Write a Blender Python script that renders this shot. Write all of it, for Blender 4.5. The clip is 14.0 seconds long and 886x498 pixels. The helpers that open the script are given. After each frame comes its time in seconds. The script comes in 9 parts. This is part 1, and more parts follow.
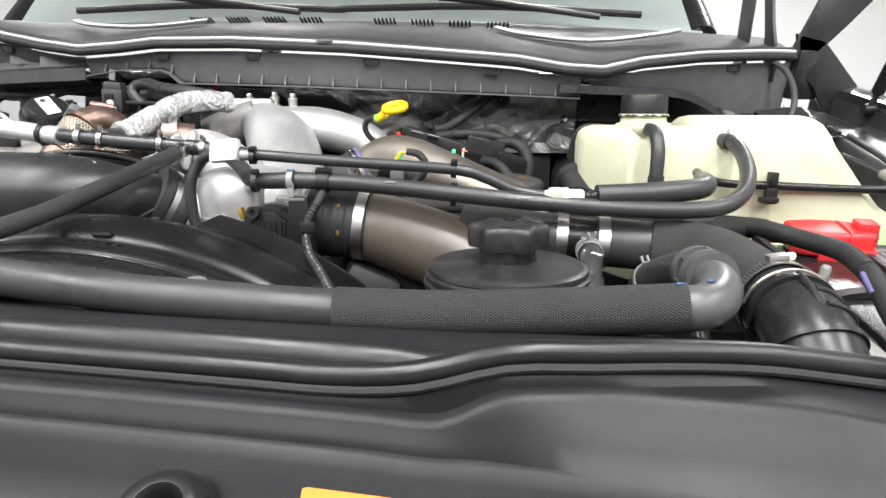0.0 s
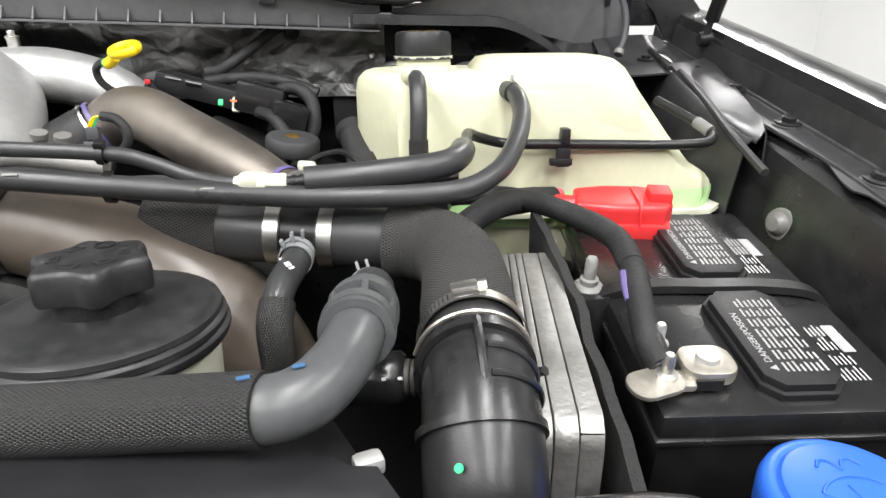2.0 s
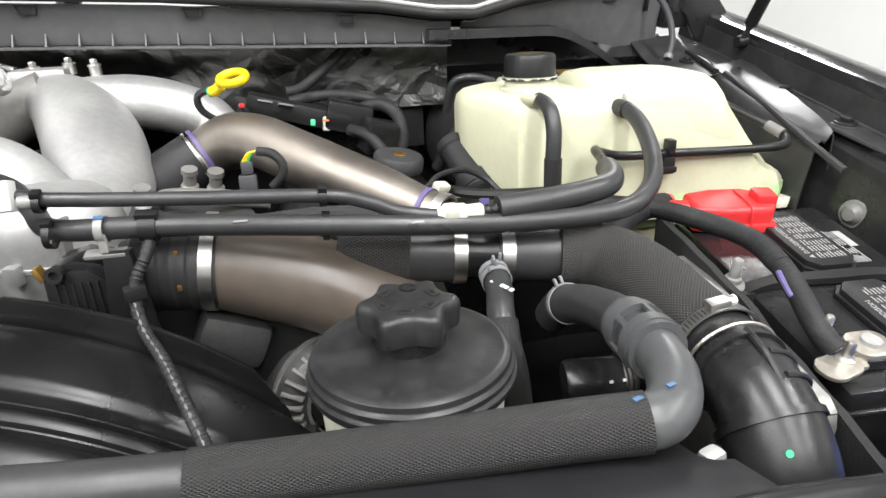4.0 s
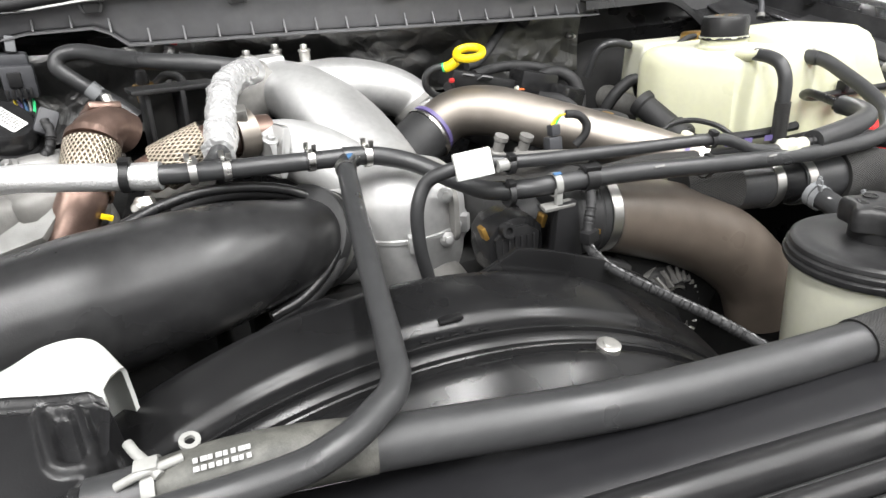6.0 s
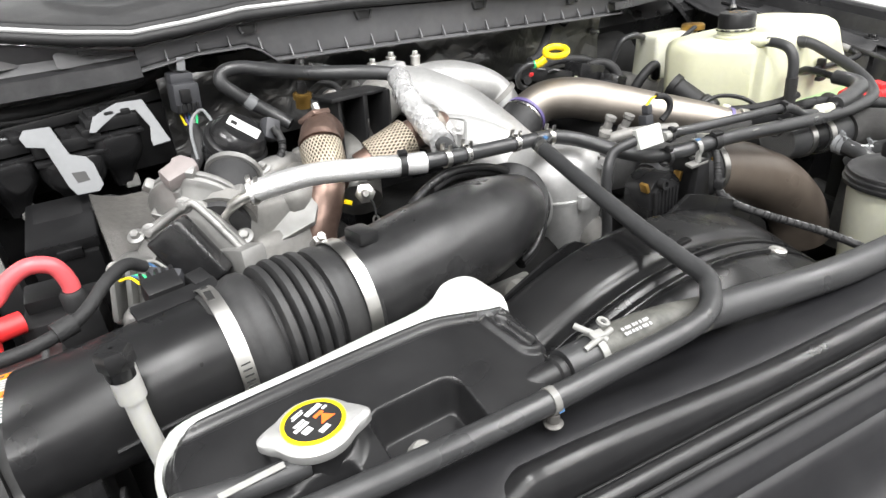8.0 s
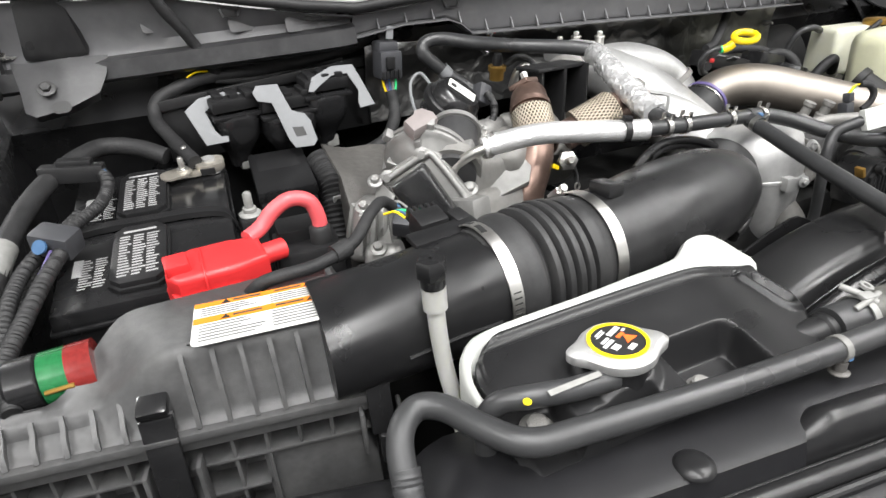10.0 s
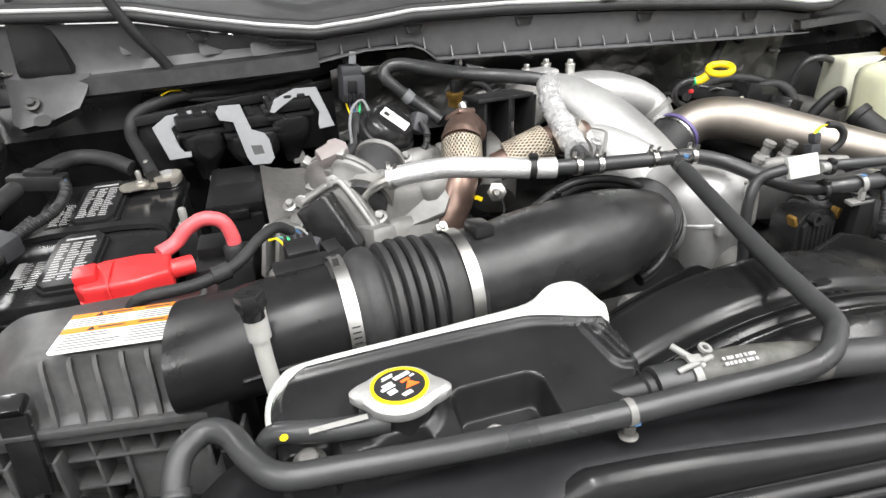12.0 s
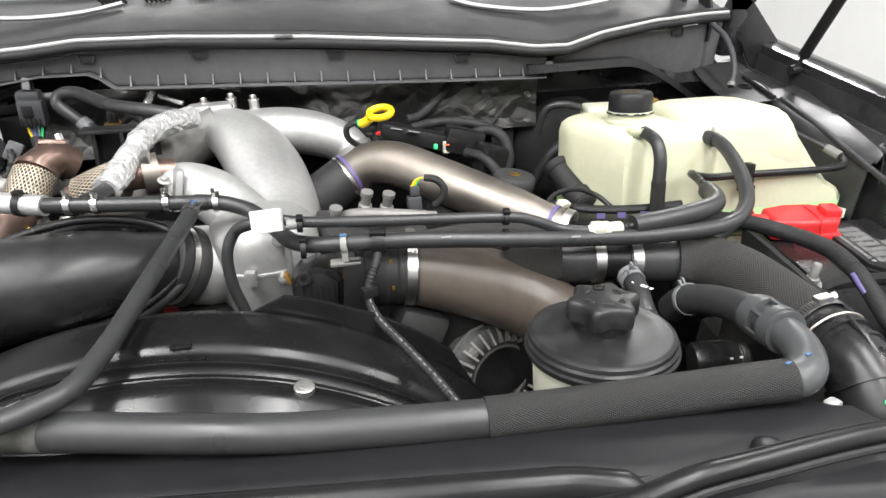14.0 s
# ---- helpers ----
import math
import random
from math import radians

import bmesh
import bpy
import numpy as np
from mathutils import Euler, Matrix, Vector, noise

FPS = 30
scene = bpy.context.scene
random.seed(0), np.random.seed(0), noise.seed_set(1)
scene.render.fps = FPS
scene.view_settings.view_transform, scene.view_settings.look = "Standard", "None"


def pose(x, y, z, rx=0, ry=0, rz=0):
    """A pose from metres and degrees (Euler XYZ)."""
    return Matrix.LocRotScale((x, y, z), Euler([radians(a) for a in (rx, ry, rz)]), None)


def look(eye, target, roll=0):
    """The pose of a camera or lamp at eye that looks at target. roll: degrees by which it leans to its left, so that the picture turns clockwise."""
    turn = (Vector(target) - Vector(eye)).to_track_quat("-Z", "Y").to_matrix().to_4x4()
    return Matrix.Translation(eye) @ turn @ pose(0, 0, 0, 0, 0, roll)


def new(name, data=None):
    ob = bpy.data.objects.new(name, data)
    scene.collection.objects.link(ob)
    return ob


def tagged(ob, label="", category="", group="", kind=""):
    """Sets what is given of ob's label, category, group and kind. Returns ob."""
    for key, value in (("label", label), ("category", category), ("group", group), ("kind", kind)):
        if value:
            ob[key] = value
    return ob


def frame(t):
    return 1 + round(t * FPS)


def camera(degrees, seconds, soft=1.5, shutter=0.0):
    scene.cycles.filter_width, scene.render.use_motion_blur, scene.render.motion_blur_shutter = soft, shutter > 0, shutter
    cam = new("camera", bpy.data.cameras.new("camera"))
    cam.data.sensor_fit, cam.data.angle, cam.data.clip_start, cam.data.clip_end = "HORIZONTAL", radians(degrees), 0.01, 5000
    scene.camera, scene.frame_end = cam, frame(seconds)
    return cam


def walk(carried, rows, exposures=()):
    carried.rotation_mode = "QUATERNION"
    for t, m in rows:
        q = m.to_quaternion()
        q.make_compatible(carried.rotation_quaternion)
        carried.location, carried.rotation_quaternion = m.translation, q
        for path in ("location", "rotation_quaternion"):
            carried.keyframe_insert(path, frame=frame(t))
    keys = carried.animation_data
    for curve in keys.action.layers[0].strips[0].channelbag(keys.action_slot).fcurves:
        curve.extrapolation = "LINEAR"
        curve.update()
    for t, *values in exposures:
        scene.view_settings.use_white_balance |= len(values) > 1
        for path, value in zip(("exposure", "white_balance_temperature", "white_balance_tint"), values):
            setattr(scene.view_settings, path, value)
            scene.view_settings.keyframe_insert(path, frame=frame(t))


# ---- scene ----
cam = camera(72.4, 14.0)
PATH = [
    (0, (0.348, 0.059, 1.408), (0.241, 2.009, 0.979), 0.4),
    (0.5, (0.452, 0.146, 1.409), (0.357, 2.097, 0.976), 0.4),
    (1, (0.515, 0.19, 1.41), (0.466, 2.126, 0.911), 0.3),
    (1.5, (0.544, 0.216, 1.426), (0.579, 2.12, 0.817), -0.1),
    (2, (0.567, 0.233, 1.442), (0.695, 2.11, 0.762), -0.5),
    (2.2, (0.579, 0.242, 1.442), (0.744, 2.108, 0.741), -0.6),
    (4.3, (0.259, 0.215, 1.506), (0.597, 2.038, 0.757), -2.3),
    (4.5, (0.202, 0.238, 1.494), (0.566, 2.055, 0.741), -2.4),
    (5, (0.103, 0.268, 1.488), (0.506, 2.065, 0.709), -2.8),
    (5.5, (0.01, 0.276, 1.508), (0.532, 2.032, 0.706), -3.6),
    (6, (-0.17, 0.267, 1.528), (0.473, 1.971, 0.703), -4.4),
    (6.5, (-0.348, 0.265, 1.561), (0.414, 1.909, 0.714), -5.2),
    (7, (-0.454, 0.263, 1.579), (0.391, 1.857, 0.715), -5.7),
    (7.5, (-0.517, 0.256, 1.594), (0.369, 1.821, 0.718), -5.9),
    (8, (-0.555, 0.263, 1.6), (0.353, 1.813, 0.719), -5.9),
    (8.5, (-0.614, 0.282, 1.604), (0.302, 1.825, 0.721), -5.9),
    (9, (-0.693, 0.302, 1.599), (0.221, 1.847, 0.717), -5.8),
    (9.2, (-0.728, 0.305, 1.593), (0.152, 1.872, 0.716), -5.6),
    (11.3, (-0.718, 0.257, 1.575), (-0.23, 2.012, 0.749), -4.5),
    (11.5, (-0.678, 0.245, 1.578), (-0.201, 2.004, 0.754), -4.5),
    (12, (-0.536, 0.22, 1.602), (-0.065, 1.979, 0.774), -4.4),
    (12.5, (-0.349, 0.205, 1.598), (0.127, 1.961, 0.768), -4.2),
    (13, (-0.196, 0.18, 1.588), (0.238, 1.952, 0.767), -3.8),
    (13.5, (-0.041, 0.121, 1.598), (0.311, 1.931, 0.823), -3.2),
    (14, (0.148, 0.1, 1.584), (0.428, 1.93, 0.829), -2.6),
]
walk(cam, [(t, look(eye, target, roll)) for t, eye, target, roll in PATH],
     [(0, -0.04), (0.5, 0.04), (1, -0.08), (2, -0.16), (4.5, -0.16), (5.5, -0.12), (6.5, 0.12), (7.5, 0.10), (8, 0.02), (9, -0.18), (11.5, -0.13), (13, -0.20), (14, -0.21)])

# ---- world and light ----
world = bpy.data.worlds.new("garage_air")
world.use_nodes = True
scene.world = world
world.node_tree.nodes["Background"].inputs[0].default_value = (0.75, 0.78, 0.82, 1)
world.node_tree.nodes["Background"].inputs[1].default_value = 0.06


def ceiling_lamp(name, x, y, w, h, power):
    lamp = bpy.data.lights.new(name, "AREA")
    lamp.shape, lamp.size, lamp.size_y, lamp.energy = "RECTANGLE", w, h, power
    lamp.color = (1.0, 0.992, 0.985)
    ob = new(name, lamp)
    ob.location = (x, y, 3.38)
    return ob


LAMP_POWER = 79.0
for lx in (-2.4, -0.8, 0.8, 2.4):
    for ly in (-2.0, -0.2, 3.4):
        ceiling_lamp("tube_light_glow", lx, ly, 0.28, 1.5, LAMP_POWER)


# ---- materials ----
MATS = {}


def mat(name, col, rough=0.5, metal=0.0, vary=0.12, scale=60.0, bump=0.0, bscale=400.0, spec=0.5, coat=0.0, dust=0.0, dustcol=(0.3, 0.29, 0.27), transm=0.0, sss=0.0, rvary=0.1, stretch=(1, 1, 1), island=False, emit=0.0, subsurf_col=None):
    """A procedural surface: base colour with broad and fine variation, uneven gloss, fine relief and a film of dust."""
    m = bpy.data.materials.new(name)
    m.use_nodes = True
    nt = m.node_tree
    nodes, links = nt.nodes, nt.links
    p = nodes["Principled BSDF"]
    p.inputs["Metallic"].default_value = metal
    p.inputs["Specular IOR Level"].default_value = spec
    p.inputs["Coat Weight"].default_value = coat
    p.inputs["Coat Roughness"].default_value = 0.08
    p.inputs["Transmission Weight"].default_value = transm
    if sss:
        p.inputs["Subsurface Weight"].default_value = sss
        p.inputs["Subsurface Radius"].default_value = (0.02, 0.02, 0.012)
        p.inputs["Subsurface Scale"].default_value = 1.0
    geo = nodes.new("ShaderNodeNewGeometry")
    mp = nodes.new("ShaderNodeMapping")
    mp.inputs["Scale"].default_value = stretch
    links.new(geo.outputs["Position"], mp.inputs["Vector"])
    big = nodes.new("ShaderNodeTexNoise")
    big.inputs["Scale"].default_value = scale * 0.2
    big.inputs["Detail"].default_value = 4
    fine = nodes.new("ShaderNodeTexNoise")
    fine.inputs["Scale"].default_value = scale * 2.0
    fine.inputs["Detail"].default_value = 3
    for n in (big, fine):
        links.new(mp.outputs["Vector"], n.inputs["Vector"])
    add = nodes.new("ShaderNodeMath")
    add.operation = "ADD"
    links.new(big.outputs["Fac"], add.inputs[0])
    links.new(fine.outputs["Fac"], add.inputs[1])
    half = nodes.new("ShaderNodeMapRange")
    half.inputs["From Min"].default_value, half.inputs["From Max"].default_value = 0.6, 1.4
    half.inputs["To Min"].default_value, half.inputs["To Max"].default_value = 1 - vary, 1 + vary
    links.new(add.outputs[0], half.inputs["Value"])
    mul = nodes.new("ShaderNodeVectorMath")
    mul.operation = "SCALE"
    mul.inputs[0].default_value = col
    links.new(half.outputs[0], mul.inputs["Scale"])
    colour = mul.outputs[0]
    if dust:
        dn = nodes.new("ShaderNodeTexNoise")
        dn.inputs["Scale"].default_value = 35.0
        dn.inputs["Detail"].default_value = 8
        dn.inputs["Roughness"].default_value = 0.7
        links.new(geo.outputs["Position"], dn.inputs["Vector"])
        dr = nodes.new("ShaderNodeMapRange")
        dr.inputs["From Min"].default_value, dr.inputs["From Max"].default_value = 0.45, 0.75
        dr.inputs["To Max"].default_value = dust
        links.new(dn.outputs["Fac"], dr.inputs["Value"])
        mx = nodes.new("ShaderNodeMix")
        mx.data_type = "RGBA"
        links.new(dr.outputs[0], mx.inputs[0])
        links.new(colour, mx.inputs[6])
        mx.inputs[7].default_value = (*dustcol, 1)
        colour = mx.outputs[2]
    links.new(colour, p.inputs["Base Color"])
    rr = nodes.new("ShaderNodeMapRange")
    rr.inputs["From Min"].default_value, rr.inputs["From Max"].default_value = 0.3, 0.7
    rr.inputs["To Min"].default_value, rr.inputs["To Max"].default_value = max(0.03, rough - rvary), min(1.0, rough + rvary)
    links.new(big.outputs["Fac"], rr.inputs["Value"])
    links.new(rr.outputs[0], p.inputs["Roughness"])
    if bump:
        bn = nodes.new("ShaderNodeTexNoise")
        bn.inputs["Scale"].default_value = bscale
        bn.inputs["Detail"].default_value = 2
        links.new(mp.outputs["Vector"], bn.inputs["Vector"])
        bu = nodes.new("ShaderNodeBump")
        bu.inputs["Strength"].default_value = bump
        bu.inputs["Distance"].default_value = 0.002
        links.new(bn.outputs["Fac"], bu.inputs["Height"])
        links.new(bu.outputs[0], p.inputs["Normal"])
    if emit:
        p.inputs["Emission Color"].default_value = (*col, 1)
        p.inputs["Emission Strength"].default_value = emit
    MATS[name] = m
    return m


PLASTIC = mat("black_moulded_plastic", (0.0112, 0.0112, 0.01176), 0.40, spec=0.34, bump=0.12, bscale=900, dust=0.10, dustcol=(0.06, 0.06, 0.058))
GLOSSP = mat("smooth_black_plastic", (0.0112, 0.0112, 0.01176), 0.24, bump=0.03, bscale=200, dust=0.06, dustcol=(0.06, 0.06, 0.06))
SATINP = mat("satin_black_plastic", (0.01008, 0.01008, 0.01064), 0.34, spec=0.36, bump=0.05, bscale=700, dust=0.08, dustcol=(0.05, 0.05, 0.05))
COVERP = mat("grained_black_cover_plastic", (0.00952, 0.00952, 0.01064), 0.42, spec=0.26, bump=0.10, bscale=1400, dust=0.10, dustcol=(0.04, 0.04, 0.04), rvary=0.08)
SHROUDP = mat("black_shroud_plastic", (0.00672, 0.00672, 0.007056), 0.30, spec=0.36, bump=0.04, bscale=500, dust=0.06, dustcol=(0.035, 0.035, 0.035))
GREYP = mat("charcoal_plastic", (0.03584, 0.03584, 0.03696), 0.6, spec=0.3, bump=0.1, bscale=800, dust=0.1, dustcol=(0.16, 0.16, 0.15))
GREYP2 = mat("grey_cowl_plastic", (0.122, 0.122, 0.1244), 0.55, bump=0.12, bscale=800, dust=0.25, dustcol=(0.22, 0.21, 0.2))
RUBBER = mat("black_rubber_hose", (0.028, 0.0285, 0.0295), 0.38, spec=0.46, bump=0.08, bscale=1200, dust=0.2, dustcol=(0.06, 0.06, 0.06), rvary=0.14)
RUBBER_D = mat("dull_black_rubber", (0.01568, 0.01568, 0.01624), 0.55, spec=0.35, bump=0.15, bscale=900, dust=0.15, dustcol=(0.06, 0.06, 0.06))
ELBOW = mat("grey_plastic_elbow", (0.060, 0.062, 0.064), 0.38, spec=0.42, bump=0.03, bscale=300, dust=0.25, dustcol=(0.12, 0.12, 0.12))
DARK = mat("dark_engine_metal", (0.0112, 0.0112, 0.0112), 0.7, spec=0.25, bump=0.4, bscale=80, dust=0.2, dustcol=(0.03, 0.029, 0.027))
CAST = mat("cast_aluminium", (0.43, 0.43, 0.425), 0.45, metal=0.6, vary=0.12, bump=0.25, bscale=1400, rvary=0.12, dust=0.12, dustcol=(0.35, 0.34, 0.32))
CASTGREY = mat("weathered_cast_aluminium", (0.27, 0.268, 0.26), 0.45, metal=0.6, vary=0.22, scale=30, bump=0.3, bscale=900, rvary=0.14, dust=0.2, dustcol=(0.25, 0.24, 0.22))
CAST_D = mat("dull_cast_aluminium", (0.2074, 0.2025, 0.1928), 0.55, metal=0.45, vary=0.18, bump=0.3, bscale=900, rvary=0.1, dust=0.3, dustcol=(0.25, 0.24, 0.22))
STEEL = mat("bright_steel", (0.60, 0.59, 0.57), 0.34, metal=1.0, vary=0.06, bump=0.02)
ZINC = mat("zinc_plated_steel", (0.62, 0.61, 0.58), 0.36, metal=0.95, vary=0.12, bump=0.05)
BRONZE = mat("heat_tinted_steel_pipe", (0.28, 0.252, 0.222), 0.47, metal=0.95, vary=0.16, scale=22, bump=0.03, bscale=120, rvary=0.10)
BROWNP = mat("brown_black_charge_pipe", (0.0732, 0.05978, 0.0488), 0.36, spec=0.42, vary=0.2, scale=25, bump=0.03, bscale=300, dust=0.25, dustcol=(0.10, 0.085, 0.07))
COPPER = mat("heat_tinted_exhaust", (0.2013, 0.1366, 0.1122), 0.36, metal=0.75, vary=0.3, scale=40, bump=0.1, bscale=500)
FINGREY = mat("dull_heat_shield_steel", (0.0915, 0.08784, 0.08296), 0.55, metal=0.4, vary=0.3, bump=0.3, bscale=300, dust=0.3, dustcol=(0.12, 0.11, 0.10))
CREAM = mat("cream_translucent_tank", (0.55, 0.55, 0.40), 0.36, vary=0.05, sss=0.3, bump=0.05, bscale=60)
CREAM_D = mat("pale_reservoir_plastic", (0.50, 0.50, 0.41), 0.4, vary=0.06, sss=0.2, bump=0.04, bscale=60)
WHITEP = mat("white_plastic", (0.50, 0.51, 0.485), 0.38, vary=0.03, bump=0.03)
NATURAL = mat("natural_nylon", (0.21, 0.21, 0.20), 0.40, vary=0.25)
RED = mat("red_terminal_cover", (0.58, 0.028, 0.03), 0.4, vary=0.06, bump=0.05, bscale=300)
REDHOSE = mat("red_cable", (0.6, 0.09, 0.1), 0.4, vary=0.06)
YELLOW = mat("yellow_plastic", (0.85, 0.62, 0.01), 0.38, vary=0.05)
BLUE = mat("blue_cap_plastic", (0.02, 0.1, 0.5), 0.4, vary=0.06, bump=0.05)
BLUEMARK = mat("blue_paint_mark", (0.04, 0.10, 0.20), 0.5, vary=0.2)
GREENMARK = mat("green_paint_dot", (0.03, 0.6, 0.2), 0.5, vary=0.1)
PURPLE = mat("purple_tape", (0.10, 0.08, 0.20), 0.5)
GREENFLUID = mat("green_coolant_band", (0.45, 0.68, 0.33), 0.35, vary=0.08, sss=0.2)
PAINT = mat("black_body_paint", (0.01344, 0.01344, 0.01456), 0.22, coat=0.6, vary=0.05, dust=0.12, dustcol=(0.09, 0.09, 0.09))
BODYSTEEL = mat("black_coated_body_steel", (0.01232, 0.01232, 0.01288), 0.31, spec=0.42, bump=0.05, bscale=500, dust=0.2, dustcol=(0.06, 0.06, 0.06))
GREYMETAL = mat("grey_coated_cowl_steel", (0.1037, 0.1037, 0.1074), 0.45, spec=0.4, vary=0.18, scale=25, bump=0.05, bscale=500, dust=0.3, dustcol=(0.14, 0.138, 0.132))
FOAM = mat("black_felt", (0.01344, 0.01344, 0.01344), 0.95, bump=0.8, bscale=500, vary=0.4, scale=150)
# Pale grey that paints the highlight on the seal and cowl panel edges.
EDGEGLINT = mat("pale_edge_highlight", (0.4026, 0.4026, 0.4026), 0.5, vary=0.05)
WIPER = mat("wiper_black", (0.02, 0.02, 0.02), 0.45)
# Opaque pane; the white it reflects is put into the pale base colour.
GLASS = mat("windscreen_pale_reflection", (0.55, 0.62, 0.6), 0.06, spec=0.6, vary=0.02, coat=1.0, rvary=0.02)
# Unseen south wall, kept grey so front-facing surfaces reflect something dark.
ENDGREY = mat("unseen_dark_end_wall", (0.26, 0.26, 0.265), 0.55, vary=0.05, scale=3)
WALLPAINT = mat("white_wall_paint", (0.84, 0.84, 0.83), 0.7, vary=0.02, scale=3, bump=0.05, bscale=60)
CONCRETE = mat("grey_epoxy_floor", (0.22, 0.22, 0.215), 0.35, vary=0.08, scale=3, bump=0.05, bscale=100)
# Unseen ceiling, darkened to cut bounced light and raise contrast.
CEILPAINT = mat("unseen_dark_ceiling", (0.34, 0.34, 0.335), 0.8, vary=0.02, scale=3)
LABELW = mat("white_label", (0.66, 0.66, 0.64), 0.45, vary=0.02)
LABELO = mat("orange_label_band", (0.70, 0.20, 0.015), 0.45, vary=0.03)
LABELG = mat("grey_print", (0.38, 0.38, 0.38), 0.5)
TINNED = mat("tinned_brass_clamp", (0.50, 0.47, 0.41), 0.36, metal=0.8, vary=0.25, bump=0.15, bscale=300)
PRINTG = mat("worn_pale_print", (0.30, 0.30, 0.30), 0.5, vary=0.3, scale=300)
PRINTW = mat("pale_print", (0.6, 0.6, 0.6), 0.5, vary=0.2)
INK = mat("black_ink", (0.015, 0.015, 0.015), 0.5)
ORANGEP = mat("orange_print", (0.75, 0.13, 0.02), 0.5)
SATINSTEEL = mat("satin_black_coated_steel", (0.0224, 0.0224, 0.02352), 0.38, coat=0.0, vary=0.2, bump=0.04, bscale=300, dust=0.25, dustcol=(0.10, 0.10, 0.10))
PLUGGREY = mat("grey_nylon_plug", (0.15, 0.148, 0.14), 0.45, vary=0.15)
# Dusty lid plastic; its base is also lightened to paint reflected side light.
LIDP = mat("dusty_sheen_lid_plastic", (0.056, 0.056, 0.0565), 0.40, spec=0.42, vary=0.3, bump=0.18, bscale=1200, dust=0.35, dustcol=(0.11, 0.108, 0.104))
DUCTP = mat("scuffed_black_duct_plastic", (0.01456, 0.01456, 0.01512), 0.33, spec=0.42, vary=0.25, bump=0.06, bscale=900, dust=0.28, dustcol=(0.045, 0.045, 0.045), rvary=0.14)
FROST = mat("frosted_clear_plastic", (0.46, 0.46, 0.44), 0.35, vary=0.08, transm=0.25, sss=0.2)
DARKCAST = mat("oil_dark_cast_aluminium", (0.0671, 0.0671, 0.0671), 0.5, metal=0.6, vary=0.25, bump=0.3, bscale=700, dust=0.2, dustcol=(0.08, 0.075, 0.07))
TEXT = mat("mid_grey_print", (0.09, 0.09, 0.09), 0.5)
LOOM = mat("taped_wiring_loom", (0.01344, 0.01344, 0.014), 0.65, spec=0.35, bump=0.3, bscale=300, dust=0.15, dustcol=(0.1, 0.1, 0.1))
LIDGLOSS = mat("worn_black_reservoir_lid", (0.01456, 0.01456, 0.01512), 0.40, spec=0.38, vary=0.2, bump=0.05, bscale=700, dust=0.35, dustcol=(0.07, 0.07, 0.07), rvary=0.1)
BELLOWS = mat("grey_black_bellows_rubber", (0.02016, 0.02016, 0.02072), 0.46, spec=0.38, vary=0.25, bump=0.12, bscale=900, dust=0.3, dustcol=(0.065, 0.063, 0.06))
SCUFFED = mat("scuffed_black_elbow_plastic", (0.01344, 0.01344, 0.014), 0.32, spec=0.42, vary=0.2, bump=0.06, bscale=600, dust=0.35, dustcol=(0.05, 0.05, 0.05), rvary=0.16)
HXM = mat("aluminium_cooler", (0.31, 0.305, 0.292), 0.46, metal=0.85, vary=0.2, bump=0.3, bscale=200)
RUBGREY = mat("dark_grey_connector", (0.036, 0.037, 0.041), 0.5, bump=0.05)
DUSTYRUB = mat("dusty_grey_rubber", (0.060, 0.060, 0.054), 0.5, spec=0.35, vary=0.45, scale=35, bump=0.15, bscale=700, dust=0.6, dustcol=(0.16, 0.155, 0.14))
GAUGEGREEN = mat("green_gauge_scale", (0.012, 0.11, 0.035), 0.18, vary=0.3, scale=90, coat=0.6)
GAUGERED = mat("red_gauge_scale", (0.17, 0.018, 0.016), 0.18, vary=0.3, scale=90, coat=0.6)
BRKT = mat("grey_bracket_plastic", (0.17, 0.175, 0.18), 0.5, spec=0.3, vary=0.08)
GOLD = mat("yellow_zinc", (0.5, 0.3, 0.08), 0.35, metal=0.9)
PINKP = mat("pinkish_grey_plastic", (0.21, 0.185, 0.18), 0.5, vary=0.1)


